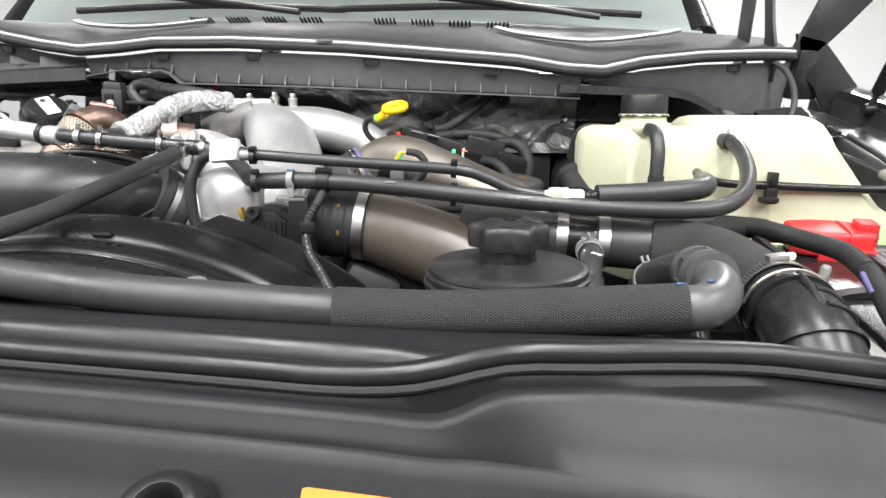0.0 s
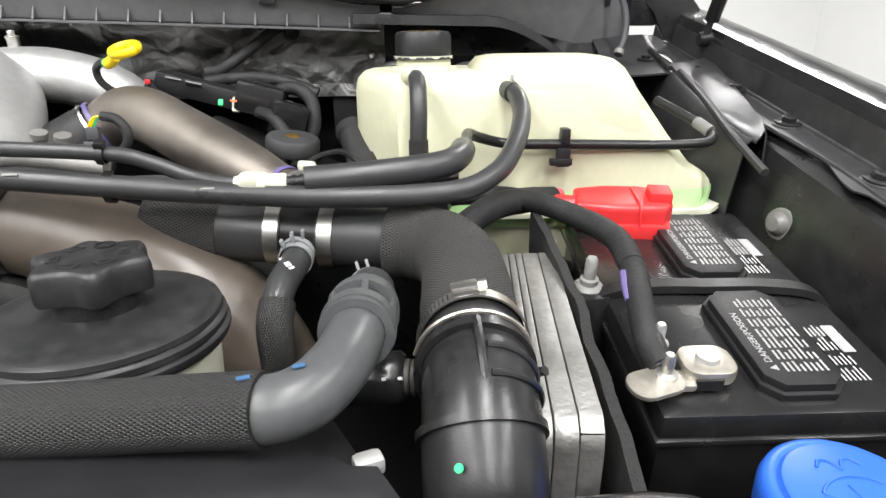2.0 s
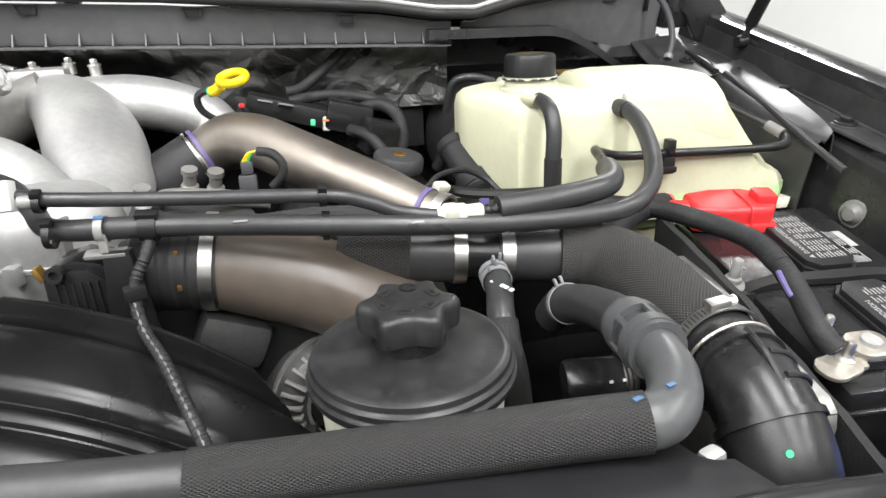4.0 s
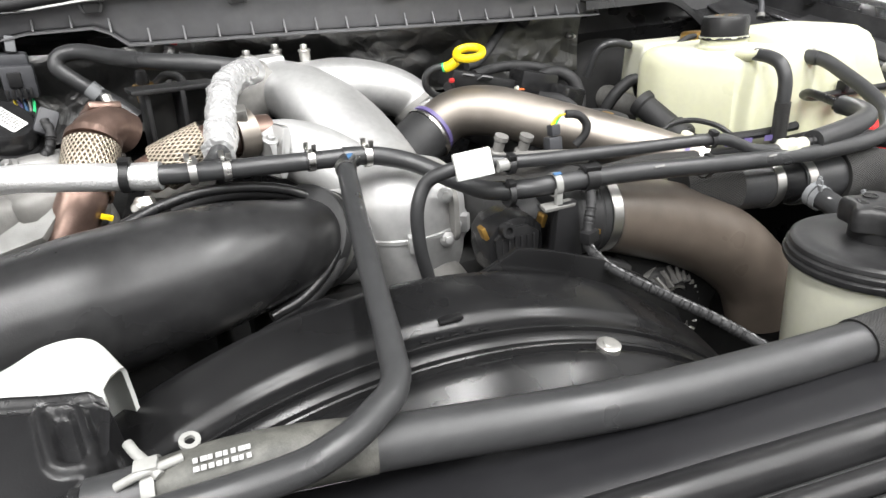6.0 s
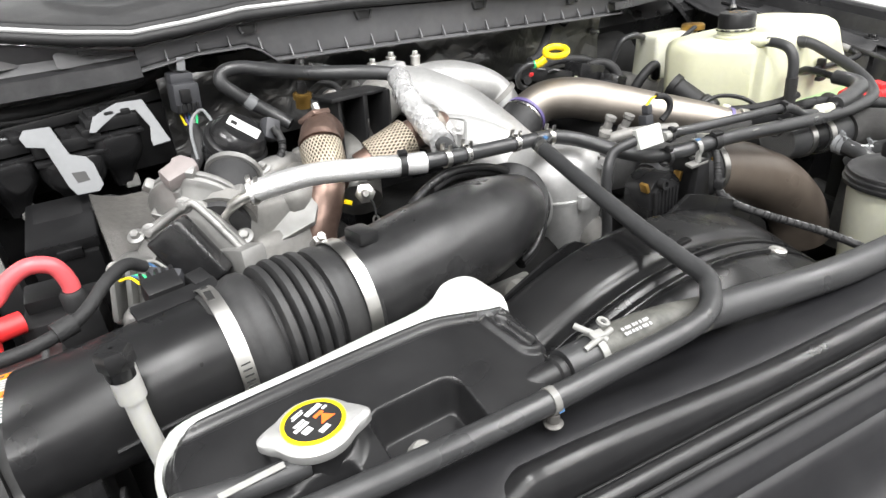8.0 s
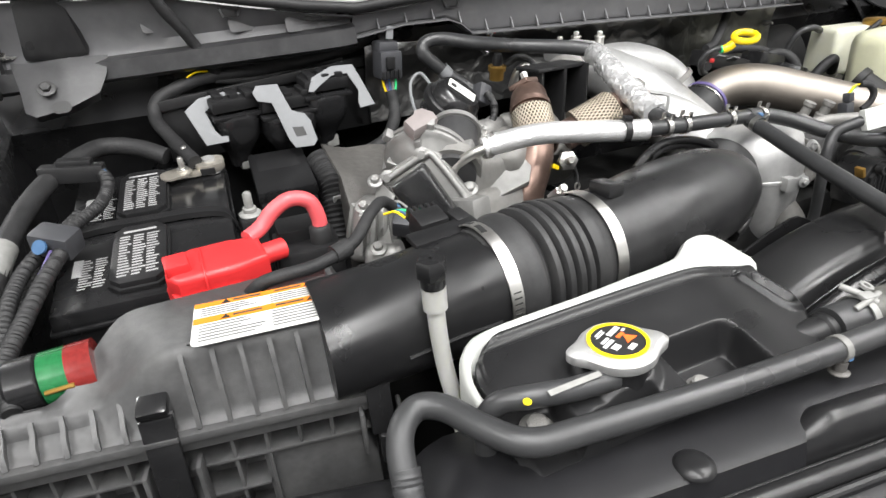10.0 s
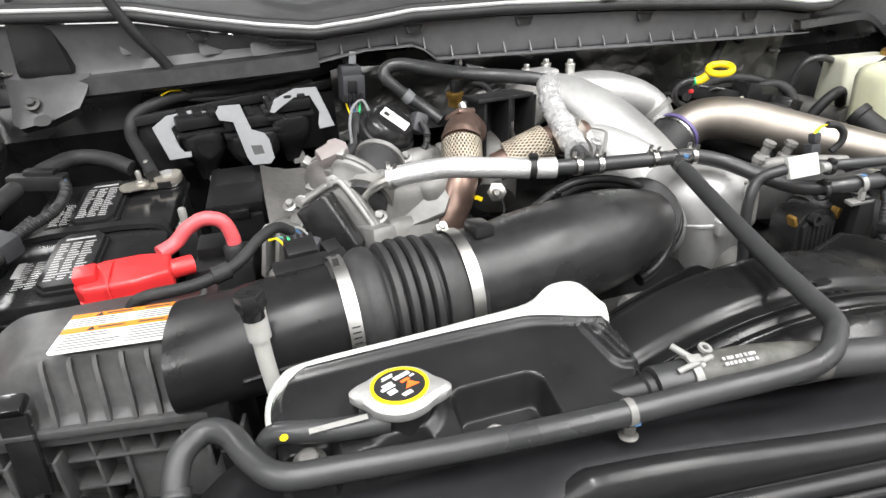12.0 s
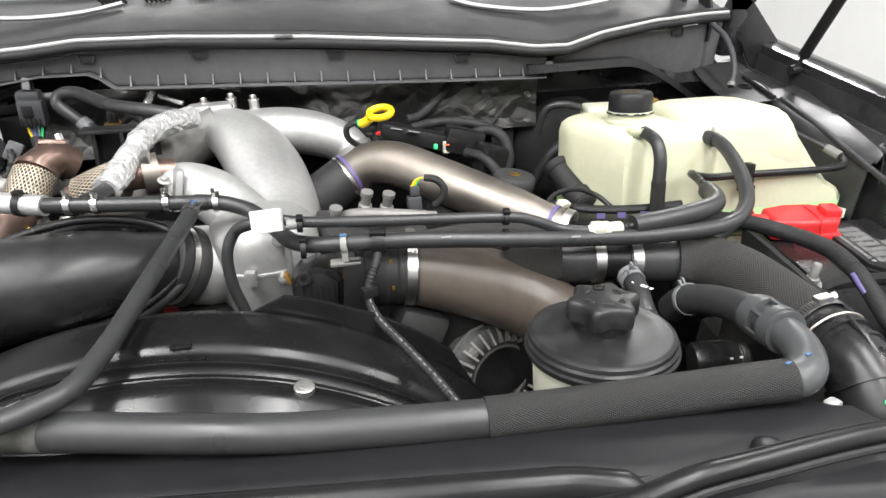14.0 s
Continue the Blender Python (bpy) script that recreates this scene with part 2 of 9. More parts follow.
def weave(name, col, col2, freq, rough=0.55, depth=0.6, metal=0.0, around=2.0):
    """Braided or knitted sleeve: two crossing waves in the tube's own coordinates."""
    m = mat(name, col, rough, metal=metal)
    nt = m.node_tree
    nodes, links = nt.nodes, nt.links
    p = nodes["Principled BSDF"]
    uv = nodes.new("ShaderNodeUVMap")
    sep = nodes.new("ShaderNodeSeparateXYZ")
    links.new(uv.outputs[0], sep.inputs[0])
    waves = []
    for sgn in (1, -1):
        a = nodes.new("ShaderNodeMath")
        a.operation = "MULTIPLY_ADD"
        a.inputs[1].default_value = sgn * freq * 0.6
        links.new(sep.outputs[0], a.inputs[0])
        b = nodes.new("ShaderNodeMath")
        b.operation = "MULTIPLY"
        b.inputs[1].default_value = freq
        links.new(sep.outputs[1], b.inputs[0])
        links.new(b.outputs[0], a.inputs[2])
        s = nodes.new("ShaderNodeMath")
        s.operation = "SINE"
        links.new(a.outputs[0], s.inputs[0])
        waves.append(s)
    mx = nodes.new("ShaderNodeMath")
    mx.operation = "MAXIMUM"
    links.new(waves[0].outputs[0], mx.inputs[0])
    links.new(waves[1].outputs[0], mx.inputs[1])
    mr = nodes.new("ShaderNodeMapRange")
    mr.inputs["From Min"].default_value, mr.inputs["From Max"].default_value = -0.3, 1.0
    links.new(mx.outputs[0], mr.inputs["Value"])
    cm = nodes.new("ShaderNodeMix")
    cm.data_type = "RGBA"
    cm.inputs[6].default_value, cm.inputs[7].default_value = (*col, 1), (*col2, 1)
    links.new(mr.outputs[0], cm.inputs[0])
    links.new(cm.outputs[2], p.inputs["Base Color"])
    bu = nodes.new("ShaderNodeBump")
    bu.inputs["Strength"].default_value, bu.inputs["Distance"].default_value = depth, 0.0012
    links.new(mr.outputs[0], bu.inputs["Height"])
    links.new(bu.outputs[0], p.inputs["Normal"])
    return m


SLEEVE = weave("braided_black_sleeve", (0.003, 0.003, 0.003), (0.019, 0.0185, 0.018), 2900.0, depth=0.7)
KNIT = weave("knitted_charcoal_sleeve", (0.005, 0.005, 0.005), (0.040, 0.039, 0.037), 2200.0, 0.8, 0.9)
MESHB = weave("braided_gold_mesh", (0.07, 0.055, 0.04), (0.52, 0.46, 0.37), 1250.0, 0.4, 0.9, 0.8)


def crinkled(name, col, rough, scale, strength, distance, metal=1.0):
    """Wrinkled metal foil: broad creases with a little fine noise."""
    m = mat(name, col, rough, metal=metal, vary=0.06)
    nt = m.node_tree
    nodes, links = nt.nodes, nt.links
    geo = nodes.new("ShaderNodeNewGeometry")
    n = nodes.new("ShaderNodeTexNoise")
    n.inputs["Scale"].default_value = scale
    n.inputs["Detail"].default_value = 3
    n.inputs["Distortion"].default_value = 1.5
    v = nodes.new("ShaderNodeTexVoronoi")
    v.feature = "DISTANCE_TO_EDGE"
    v.inputs["Scale"].default_value = scale * 1.2
    links.new(geo.outputs["Position"], n.inputs["Vector"])
    links.new(geo.outputs["Position"], v.inputs["Vector"])
    ad = nodes.new("ShaderNodeMath")
    ad.operation = "ADD"
    links.new(n.outputs["Fac"], ad.inputs[0])
    links.new(v.outputs["Distance"], ad.inputs[1])
    bu = nodes.new("ShaderNodeBump")
    bu.inputs["Strength"].default_value, bu.inputs["Distance"].default_value = strength, distance
    links.new(ad.outputs[0], bu.inputs["Height"])
    links.new(bu.outputs[0], nodes["Principled BSDF"].inputs["Normal"])
    return m


FOIL = crinkled("aluminium_foil_wrap", (0.74, 0.74, 0.74), 0.30, 66.0, 0.6, 0.007, 0.62)
PAD = crinkled("crumpled_heat_pad", (0.17, 0.17, 0.168), 0.38, 16.0, 0.48, 0.011)
FOILSLEEVE = crinkled("reflective_foil_sleeve", (0.80, 0.80, 0.80), 0.34, 260.0, 0.3, 0.003, 0.75)

# ---- mesh tools ----
V = Vector


def base_of(ob):
    while ob.parent:
        ob = ob.parent
    return ob.location


def finish(bm, smooth=40.0):
    bmesh.ops.recalc_face_normals(bm, faces=bm.faces)
    lim = radians(smooth)
    for fc in bm.faces:
        fc.smooth = True
    for e in bm.edges:
        e.smooth = len(e.link_faces) == 2 and e.calc_face_angle(0) < lim


def to_mesh(name, bm, material, shift):
    finish(bm)
    bmesh.ops.translate(bm, verts=bm.verts, vec=-shift)
    me = bpy.data.meshes.new(name)
    bm.to_mesh(me)
    bm.free()
    for m in material if isinstance(material, (list, tuple)) else [material]:
        me.materials.append(m)
    return me


def part(name, bm, material, parent, label=""):
    """One mesh object under a thing or under a part; the bmesh is in world metres."""
    ob = new(name, to_mesh(name, bm, material, base_of(parent)))
    ob.parent = parent
    return tagged(ob, label)


def thing(name, at, label, category, group="", kind=""):
    ob = new(name)
    ob.location = at
    ob.empty_display_size = 0.02
    return tagged(ob, label, category, group, kind)


def solid(name, bm, material, label, category, group="", kind=""):
    """A thing that is one mesh."""
    co = [v.co.copy() for v in bm.verts]
    at = sum(co, V((0, 0, 0))) / len(co)
    at.z = min(c.z for c in co)
    ob = new(name, to_mesh(name, bm, material, at))
    ob.location = at
    return tagged(ob, label, category, group, kind)


def spline(pts, n=8):
    """Catmull-Rom through the points; extra values (radii) are carried along."""
    p = [np.array(q, float) for q in pts]
    p = [2 * p[0] - p[1]] + p + [2 * p[-1] - p[-2]]
    out = []
    for i in range(1, len(p) - 2):
        a, b, c, d = p[i - 1:i + 3]
        for k in range(n):
            t = k / n
            out.append(0.5 * (2 * b + (c - a) * t + (2 * a - 5 * b + 4 * c - d) * t * t + (3 * b - a - 3 * c + d) * t ** 3))
    out.append(p[-2])
    return out


def frames(path):
    tang = [(path[min(i + 1, len(path) - 1)] - path[max(i - 1, 0)]).normalized() for i in range(len(path))]
    up = V((0, 0, 1)) if abs(tang[0].z) < 0.9 else V((0, 1, 0))
    side = tang[0].cross(up).normalized()
    res = []
    for t in tang:
        side = (side - t * side.dot(t)).normalized()
        res.append((t, side, side.cross(t).normalized()))
    return res


def tube(pts, r, segs=16, n=8, bm=None, caps=True, squash=None, rib=None, wobble=0.0):
    """A hose swept along a spline. r: radius, or given as the fourth value of each point. rib(s): factor by length in metres."""
    bm = bm or bmesh.new()
    uvl = bm.loops.layers.uv.verify()
    sp = spline(pts, n)
    path = [V(q[:3]) for q in sp]
    rad = [q[3] if len(q) > 3 else r for q in sp]
    if rib:
        fine, fr, s = [], [], 0.0
        for i in range(len(path) - 1):
            m = max(1, int((path[i + 1] - path[i]).length / 0.0015))
            for k in range(m):
                fine.append(path[i].lerp(path[i + 1], k / m))
                fr.append(rad[i] + (rad[i + 1] - rad[i]) * k / m)
        path, rad = fine + [path[-1]], fr + [rad[-1]]
    fs = frames(path)
    rings, s, lens = [], 0.0, []
    for i, (c, (t, a, b)) in enumerate(zip(path, fs)):
        s += (c - path[i - 1]).length if i else 0
        lens.append(s)
        q = rad[i] * (rib(s) if rib else 1)
        sx, sy = squash or (1, 1)
        ring = []
        for k in range(segs):
            an = 2 * math.pi * k / segs
            w = 1 + wobble * noise.noise(c * 60 + V((math.cos(an), math.sin(an), 0)) * 1.7) if wobble else 1
            ring.append(bm.verts.new(c + (a * math.cos(an) * sx + b * math.sin(an) * sy) * q * w))
        rings.append(ring)
    for i in range(len(rings) - 1):
        circ = 2 * math.pi * rad[i]
        for k in range(segs):
            j = (k + 1) % segs
            fc = bm.faces.new((rings[i][k], rings[i][j], rings[i + 1][j], rings[i + 1][k]))
            uv = [(lens[i], circ * k / segs), (lens[i], circ * (k + 1) / segs), (lens[i + 1], circ * (k + 1) / segs), (lens[i + 1], circ * k / segs)]
            for lp, q in zip(fc.loops, uv):
                lp[uvl].uv = q
    if caps:
        bm.faces.new(rings[0])
        bm.faces.new(rings[-1])
    return bm


def axis_matrix(at, axis, roll=0.0):
    z = V(axis).normalized()
    x = (V((0, 0, 1)).cross(z) if abs(z.z) < 0.95 else V((0, 1, 0)).cross(z)).normalized()
    m = Matrix((x, z.cross(x), z)).transposed().to_4x4()
    return Matrix.Translation(at) @ m @ Matrix.Rotation(roll, 4, "Z")


def lathe(profile, at, axis=(0, 0, 1), segs=32, bm=None, shape=None, roll=0.0, closed=False):
    """profile: (radius, height) pairs from bottom to top. shape(angle, r, h): factor on the radius."""
    bm = bm or bmesh.new()
    m = axis_matrix(at, axis, roll)
    rings = []
    for r, h in profile:
        ring = []
        for k in range(segs):
            an = 2 * math.pi * k / segs
            q = r * (shape(an, r, h) if shape else 1)
            ring.append(bm.verts.new(m @ V((q * math.cos(an), q * math.sin(an), h))))
        rings.append(ring)
    for a, b in zip(rings, rings[1:]):
        for k in range(segs):
            j = (k + 1) % segs
            bm.faces.new((a[k], a[j], b[j], b[k]))
    if closed:
        for k in range(segs):
            j = (k + 1) % segs
            bm.faces.new((rings[-1][k], rings[-1][j], rings[0][j], rings[0][k]))
        return bm
    bm.faces.new(rings[0])
    bm.faces.new(rings[-1])
    return bm


def ring_band(at, axis, r, width, thick=0.0012, segs=40, bm=None):
    """A flat metal band round an axis."""
    return lathe([(r, -width / 2), (r + thick, -width / 2), (r + thick, width / 2), (r, width / 2)], at, axis, segs, bm, closed=True)


def hull_box(size, at, rot=(0, 0, 0), bevel=0.004, bm=None, taper=(1, 1), seg=2, m=None):
    """A bevelled block; taper narrows its top in x and y. at: the middle of its base."""
    out = bm or bmesh.new()
    b = bmesh.new()
    bmesh.ops.create_cube(b, size=1.0)
    for v in b.verts:
        top = v.co.z > 0
        v.co = V((v.co.x * size[0] * (taper[0] if top else 1), v.co.y * size[1] * (taper[1] if top else 1), (v.co.z + 0.5) * size[2]))
    if bevel:
        bmesh.ops.bevel(b, geom=b.edges[:], offset=bevel, segments=seg, affect="EDGES", profile=0.6)
    m = m or Matrix.LocRotScale(at, Euler([radians(a) for a in rot]), None)
    bmesh.ops.transform(b, matrix=m, verts=b.verts)
    merge(out, b)
    return out


def merge(dst, src):
    idx = {}
    for v in src.verts:
        idx[v] = dst.verts.new(v.co)
    for fc in src.faces:
        try:
            dst.faces.new([idx[v] for v in fc.verts])
        except ValueError:
            pass
    src.free()


def prism(outline, depth, m, bevel=0.0, bm=None, seg=2):
    """An outline in x, y, raised by depth along z, laid by the matrix m."""
    out = bm or bmesh.new()
    b = bmesh.new()
    lo = [b.verts.new((x, y, 0)) for x, y in outline]
    hi = [b.verts.new((x, y, depth)) for x, y in outline]
    b.faces.new(lo)
    b.faces.new(hi)
    for i in range(len(lo)):
        j = (i + 1) % len(lo)
        b.faces.new((lo[i], lo[j], hi[j], hi[i]))
    bmesh.ops.recalc_face_normals(b, faces=b.faces)
    if bevel:
        es = [e for e in b.edges if abs(e.verts[0].co.z - e.verts[1].co.z) < 1e-6]
        bmesh.ops.bevel(b, geom=es, offset=bevel, segments=seg, affect="EDGES", profile=0.6)
    bmesh.ops.transform(b, matrix=m, verts=b.verts)
    merge(out, b)
    return out


def rounded(w, h, r, n=5):
    """Outline of a rounded rectangle round the origin."""
    pts = []
    for cx, cy, a0 in ((w / 2 - r, h / 2 - r, 0), (-w / 2 + r, h / 2 - r, 90), (-w / 2 + r, -h / 2 + r, 180), (w / 2 - r, -h / 2 + r, 270)):
        for k in range(n + 1):
            a = radians(a0 + 90 * k / n)
            pts.append((cx + r * math.cos(a), cy + r * math.sin(a)))
    return pts


def loft(sections, bm=None, caps=True):
    """Skin through rings of equal length."""
    bm = bm or bmesh.new()
    rings = [[bm.verts.new(p) for p in ring] for ring in sections]
    n = len(rings[0])
    for a, b in zip(rings, rings[1:]):
        for k in range(n):
            j = (k + 1) % n
            bm.faces.new((a[k], a[j], b[j], b[k]))
    if caps:
        bm.faces.new(rings[0])
        bm.faces.new(rings[-1])
    return bm


def sheet(rows, thick=0.0, bm=None):
    """An open grid of points; with thickness downwards."""
    bm = bm or bmesh.new()
    g = [[bm.verts.new(p) for p in r] for r in rows]
    for a, b in zip(g, g[1:]):
        for k in range(len(a) - 1):
            bm.faces.new((a[k], a[k + 1], b[k + 1], b[k]))
    if thick:
        bmesh.ops.recalc_face_normals(bm, faces=bm.faces)
        bmesh.ops.solidify(bm, geom=bm.faces[:], thickness=thick)
    return bm


def bolt(parent, at, axis, r=0.006, h=0.006, material=None, washer=True, name="bolt"):
    bm = bmesh.new()
    if washer:
        lathe([(r * 1.75, 0), (r * 1.75, h * 0.18), (r * 1.55, h * 0.28)], at, axis, 20, bm)
    lathe([(r, h * 0.2), (r, h * 0.9), (r * 0.86, h)], at, axis, 6, bm)
    lathe([(r * 0.5, h), (r * 0.45, h * 1.05)], at, axis, 12, bm)
    return part(name, bm, material or ZINC, parent)


def worm_clamp(at, axis, r, width=0.012, screw_dir=(0, 0, 1), label="bright steel worm-drive hose clamp", slots=False):
    """A band clamp with its screw housing on the side that screw_dir names."""
    ax = V(axis).normalized()
    d = V(screw_dir)
    d = (d - ax * d.dot(ax)).normalized()
    c = thing("hose_clamp", at, label, "clamp", "hose clamps")
    part("band", ring_band(at, ax, r, width), STEEL, c)
    tg = ax.cross(d).normalized()
    m = Matrix((tg, ax, d)).transposed().to_4x4()
    p = V(at) + d * (r + 0.001)
    bm = hull_box((width * 1.5, width * 0.95, width * 0.55), (0, 0, 0), bevel=0.001, m=Matrix.Translation(p) @ m)
    part("screw_housing", bm, STEEL, c)
    bm = lathe([(width * 0.28, 0), (width * 0.34, width * 0.1), (width * 0.34, width * 0.5), (width * 0.25, width * 0.55)], p + tg * width * 0.75 + d * width * 0.28, tg, 6)
    part("screw", bm, ZINC, c)
    if slots:
        for k in range(9):
            an = radians(18 + 5 * k)
            q = d * math.cos(an) - tg * math.sin(an)
            mm = Matrix((ax, q.cross(ax), q)).transposed().to_4x4()
            part("slot", hull_box((width * 0.6, r * 0.022, 0.0006), (0, 0, 0), bevel=0, m=Matrix.Translation(V(at) + q * (r + 0.001)) @ mm), INK, c)
    return c


def spring_clamp(at, axis, r, tangs=(0, 0, 1), material=None, label="grey spring hose clamp with pinch tabs"):
    ax = V(axis).normalized()
    d = V(tangs)
    d = (d - ax * d.dot(ax)).normalized()
    c = thing("spring_clamp", at, label, "clamp", "spring clamps")
    part("band", ring_band(at, ax, r, 0.007, 0.0012), material or ZINC, c)
    tg = ax.cross(d).normalized()
    for s in (-1, 1):
        m = Matrix((tg, ax, d)).transposed().to_4x4()
        part("tab", hull_box((0.0025, 0.005, 0.008), (0, 0, 0), bevel=0.0006, m=Matrix.Translation(V(at) + d * r + tg * 0.004 * s + ax * 0.003 * s) @ m), material or ZINC, c)
    return c


def zip_tie(at, axis, r, head=(0, 0, 1), material=None, label="black cable tie round the hose", name="cable_tie", width=0.006):
    ax = V(axis).normalized()
    d = V(head)
    d = (d - ax * d.dot(ax)).normalized()
    c = thing(name, at, label, "cable tie", "cable ties")
    part("strap", ring_band(at, ax, r, width, 0.0014), material or PLASTIC, c)
    m = Matrix((ax.cross(d).normalized(), ax, d)).transposed().to_4x4()
    part("head", hull_box((0.009, width * 1.3, 0.006), (0, 0, 0), bevel=0.001, m=Matrix.Translation(V(at) + d * (r - 0.001)) @ m), material or PLASTIC, c)
    return c


def bars(parent, m, w, h, rows, cols=1, material=None, name="print_line", seed=1, fill=0.62, lift=0.0004):
    """Lines of print that cannot be read, as plain bars on a label that spans w by h round the origin of m."""
    rnd = random.Random(seed)
    bm = bmesh.new()
    ch, cw = h / rows, w / cols
    for i in range(rows):
        for j in range(cols):
            ln = cw * (0.55 + 0.4 * rnd.random())
            x0 = -w / 2 + j * cw + cw * 0.03
            y0 = h / 2 - (i + 0.5) * ch
            q = [m @ V((x, y, lift)) for x, y in ((x0, y0 - ch * fill / 2), (x0 + ln, y0 - ch * fill / 2), (x0 + ln, y0 + ch * fill / 2), (x0, y0 + ch * fill / 2))]
            bm.faces.new([bm.verts.new(p) for p in q])
    return part(name, bm, material or LABELG, parent)


# ---- the garage ----
def room():
    fl = hull_box((9.0, 10.0, 0.1), (0, 1.0, -0.1), bevel=0)
    solid("floor", fl, CONCRETE, "grey sealed concrete garage floor under the truck", "floor", kind="structure")
    for nm, sz, at in (("wall_north", (9.0, 0.12, 3.5), (0, 6.06, 0)), ("wall_south", (9.0, 0.12, 3.5), (0, -4.06, 0)), ("wall_east", (0.12, 10.0, 3.5), (4.56, 1.0, 0)), ("wall_west", (0.12, 10.0, 3.5), (-4.56, 1.0, 0))):
        solid(nm, hull_box(sz, at, bevel=0), ENDGREY if nm == "wall_south" else WALLPAINT, "unseen garage end wall, grey to darken reflections" if nm == "wall_south" else "bright white painted garage wall", "wall", kind="structure")
    solid("ceiling", hull_box((9.24, 10.24, 0.1), (0, 1.0, 3.5), bevel=0), CEILPAINT, "unseen garage ceiling, grey to hold back bounced light", "ceiling", kind="structure")


room()


# ---- body round the engine bay ----
def interp(x, pts):
    xs, ys = [p[0] for p in pts], [p[1] for p in pts]
    return float(np.interp(x, xs, ys))


def smooth(a, b, x):
    t = min(1, max(0, (x - a) / (b - a)))
    return t * t * (3 - 2 * t)


def bead_y(x):
    """Line of the rubber seal across the front of the radiator cover."""
    k = smooth(0.28, 0.37, x)
    turn = max(0.0, x - 0.670)
    return (0.435 - 0.11 * x) * (1 - k) + (0.402 + 0.10 * (x - 0.4)) * k - 0.12 * (1 - math.exp(-15 * turn * turn / (0.06 + turn)))


def bead_z(x):
    return 1.249 + 0.020 * smooth(0.28, 0.37, x) - 0.020 * smooth(0.48, 0.68, x)


def ridge_y(x):
    """Front foot of the moulded ridge behind the seal."""
    return bead_y(x) + 0.012 * (1 - smooth(0.28, 0.37, x))


def radiator_cover():
    c = thing("radiator_cover", (0, 0.4, 1.1), "black moulded plastic radiator cover across the front of the engine bay", "radiator cover")
    xs = [-1.05 + 2.1 * i / 160 for i in range(161)]
    rear = lambda x: (0.565 - 0.12 * x if x < 0.1 else 0.553 - 0.06 * (x - 0.1)) - 0.085 * smooth(0.52, 0.57, x)
    step = lambda x: smooth(0.322, 0.372, x)
    edge = lambda x: min((0.438 - 0.165 * x) * (1 - step(x)) + (0.398 - 0.125 * (x - 0.36)) * step(x), bead_y(x) - 0.016)
    edge_z = lambda x: min(1.234 + 0.018 * step(x), bead_z(x) - 0.013)
    fold = lambda x: min(0.418 - 0.147 * x, edge(x) - 0.014)
    flat = lambda x: 1.257 + 0.015 * smooth(-0.10, -0.35, x) + 0.002 * smooth(0.3, 0.4, x) - 0.018 * smooth(0.48, 0.62, x) - 0.050 * smooth(-0.60, -0.68, x)
    def prof(x):
        b, z, p, r = bead_y(x), bead_z(x), flat(x), rear(x)
        c, o = ridge_y(x), 0.019 * smooth(-0.372, -0.396, x)
        e, w, f = edge(x), edge_z(x), fold(x)
        q = [(r, 0.72), (r, p - 0.022), (r - 0.006, p - 0.015), (c * 0.4 + r * 0.6, p - 0.006), (c + 0.050, p), (c + 0.036, p), (c + 0.029 - o, p - 0.0008), (c + 0.022 - o, p - 0.004), (max(c + 0.016 - o, b + 0.012), z - 0.003), (max(c + 0.012 - o, b + 0.0095), z - 0.0065), (b + 0.006, z - 0.006), (b - 0.004, z - 0.005), (b - 0.009, z - 0.0095), (max(b - 0.0125, e + 0.006), w + 0.0016), (e + 0.004, w + 0.0008), (e + 0.001, w), (e - 0.002, w - 0.0016), (e - 0.004, w - 0.004), (f * 0.35 + e * 0.65, w * 0.7 + 1.219 * 0.3 - 0.002), (f * 0.65 + e * 0.35, w * 0.3 + 1.219 * 0.7),
            (f + 0.003, 1.2175), (f, 1.2165), (f - 0.0025, 1.2145), (f - 0.006, 1.209), (f - 0.014, 1.194), (f - 0.022, 1.181), (f - 0.032, 1.172), (f - 0.050, 1.166), (f - 0.075, 1.162), (f - 0.10, 1.159), (f * 0.5 - 0.05 + 0.11, 1.152), (0.20, 1.140), (0.14, 1.11), (0.12, 1.02)]
        return [(min(y, r), zz) for y, zz in q]
    def section(x):
        q = prof(x)
        under = [(y - 0.008 if k < 2 else y + (0.008 if k > len(q) - 3 else 0.0), z - (0.0 if k == 0 else 0.012)) for k, (y, z) in enumerate(q)]
        return [V((x, y, z)) for y, z in q + under[::-1]]
    part("cover_panel", loft([section(x) for x in xs]), COVERP, c)
    def ridge(x, k):
        c, p, z = ridge_y(x), flat(x), bead_z(x)
        up = lambda dy, h: V((x, c + 0.011 + (dy - 0.011) * (0.55 + 0.45 * k), p - 0.006 + (h + 0.006) * k))
        return [up(0.030, -0.005), up(0.026, 0.0005), up(0.021, 0.0048), up(0.0155, 0.0066), up(0.0095, 0.0058), up(0.005, 0.0015), up(0.002, -0.006), V((x, c + 0.0005, z - 0.006)), V((x, c + 0.0005, z - 0.016)), V((x, c + 0.030, p - 0.016))]
    rx = [-0.366 + 0.691 * i / 60 for i in range(61)]
    part("ridge", loft([ridge(-0.392, 0.0), ridge(-0.378, 0.55), ridge(-0.370, 0.88)] + [ridge(x, 1.0) for x in rx] + [ridge(0.329, 0.85), ridge(0.334, 0.5), ridge(0.346, 0.0)]), SATINP, c, "rounded ridge with sloped ends")
    part("bead_seal", tube([(x, bead_y(x), bead_z(x) + 0.001) for x in xs[::4]], 0.0078, 14, 3), SATINP, c, "satin black rubber seal along the cover")
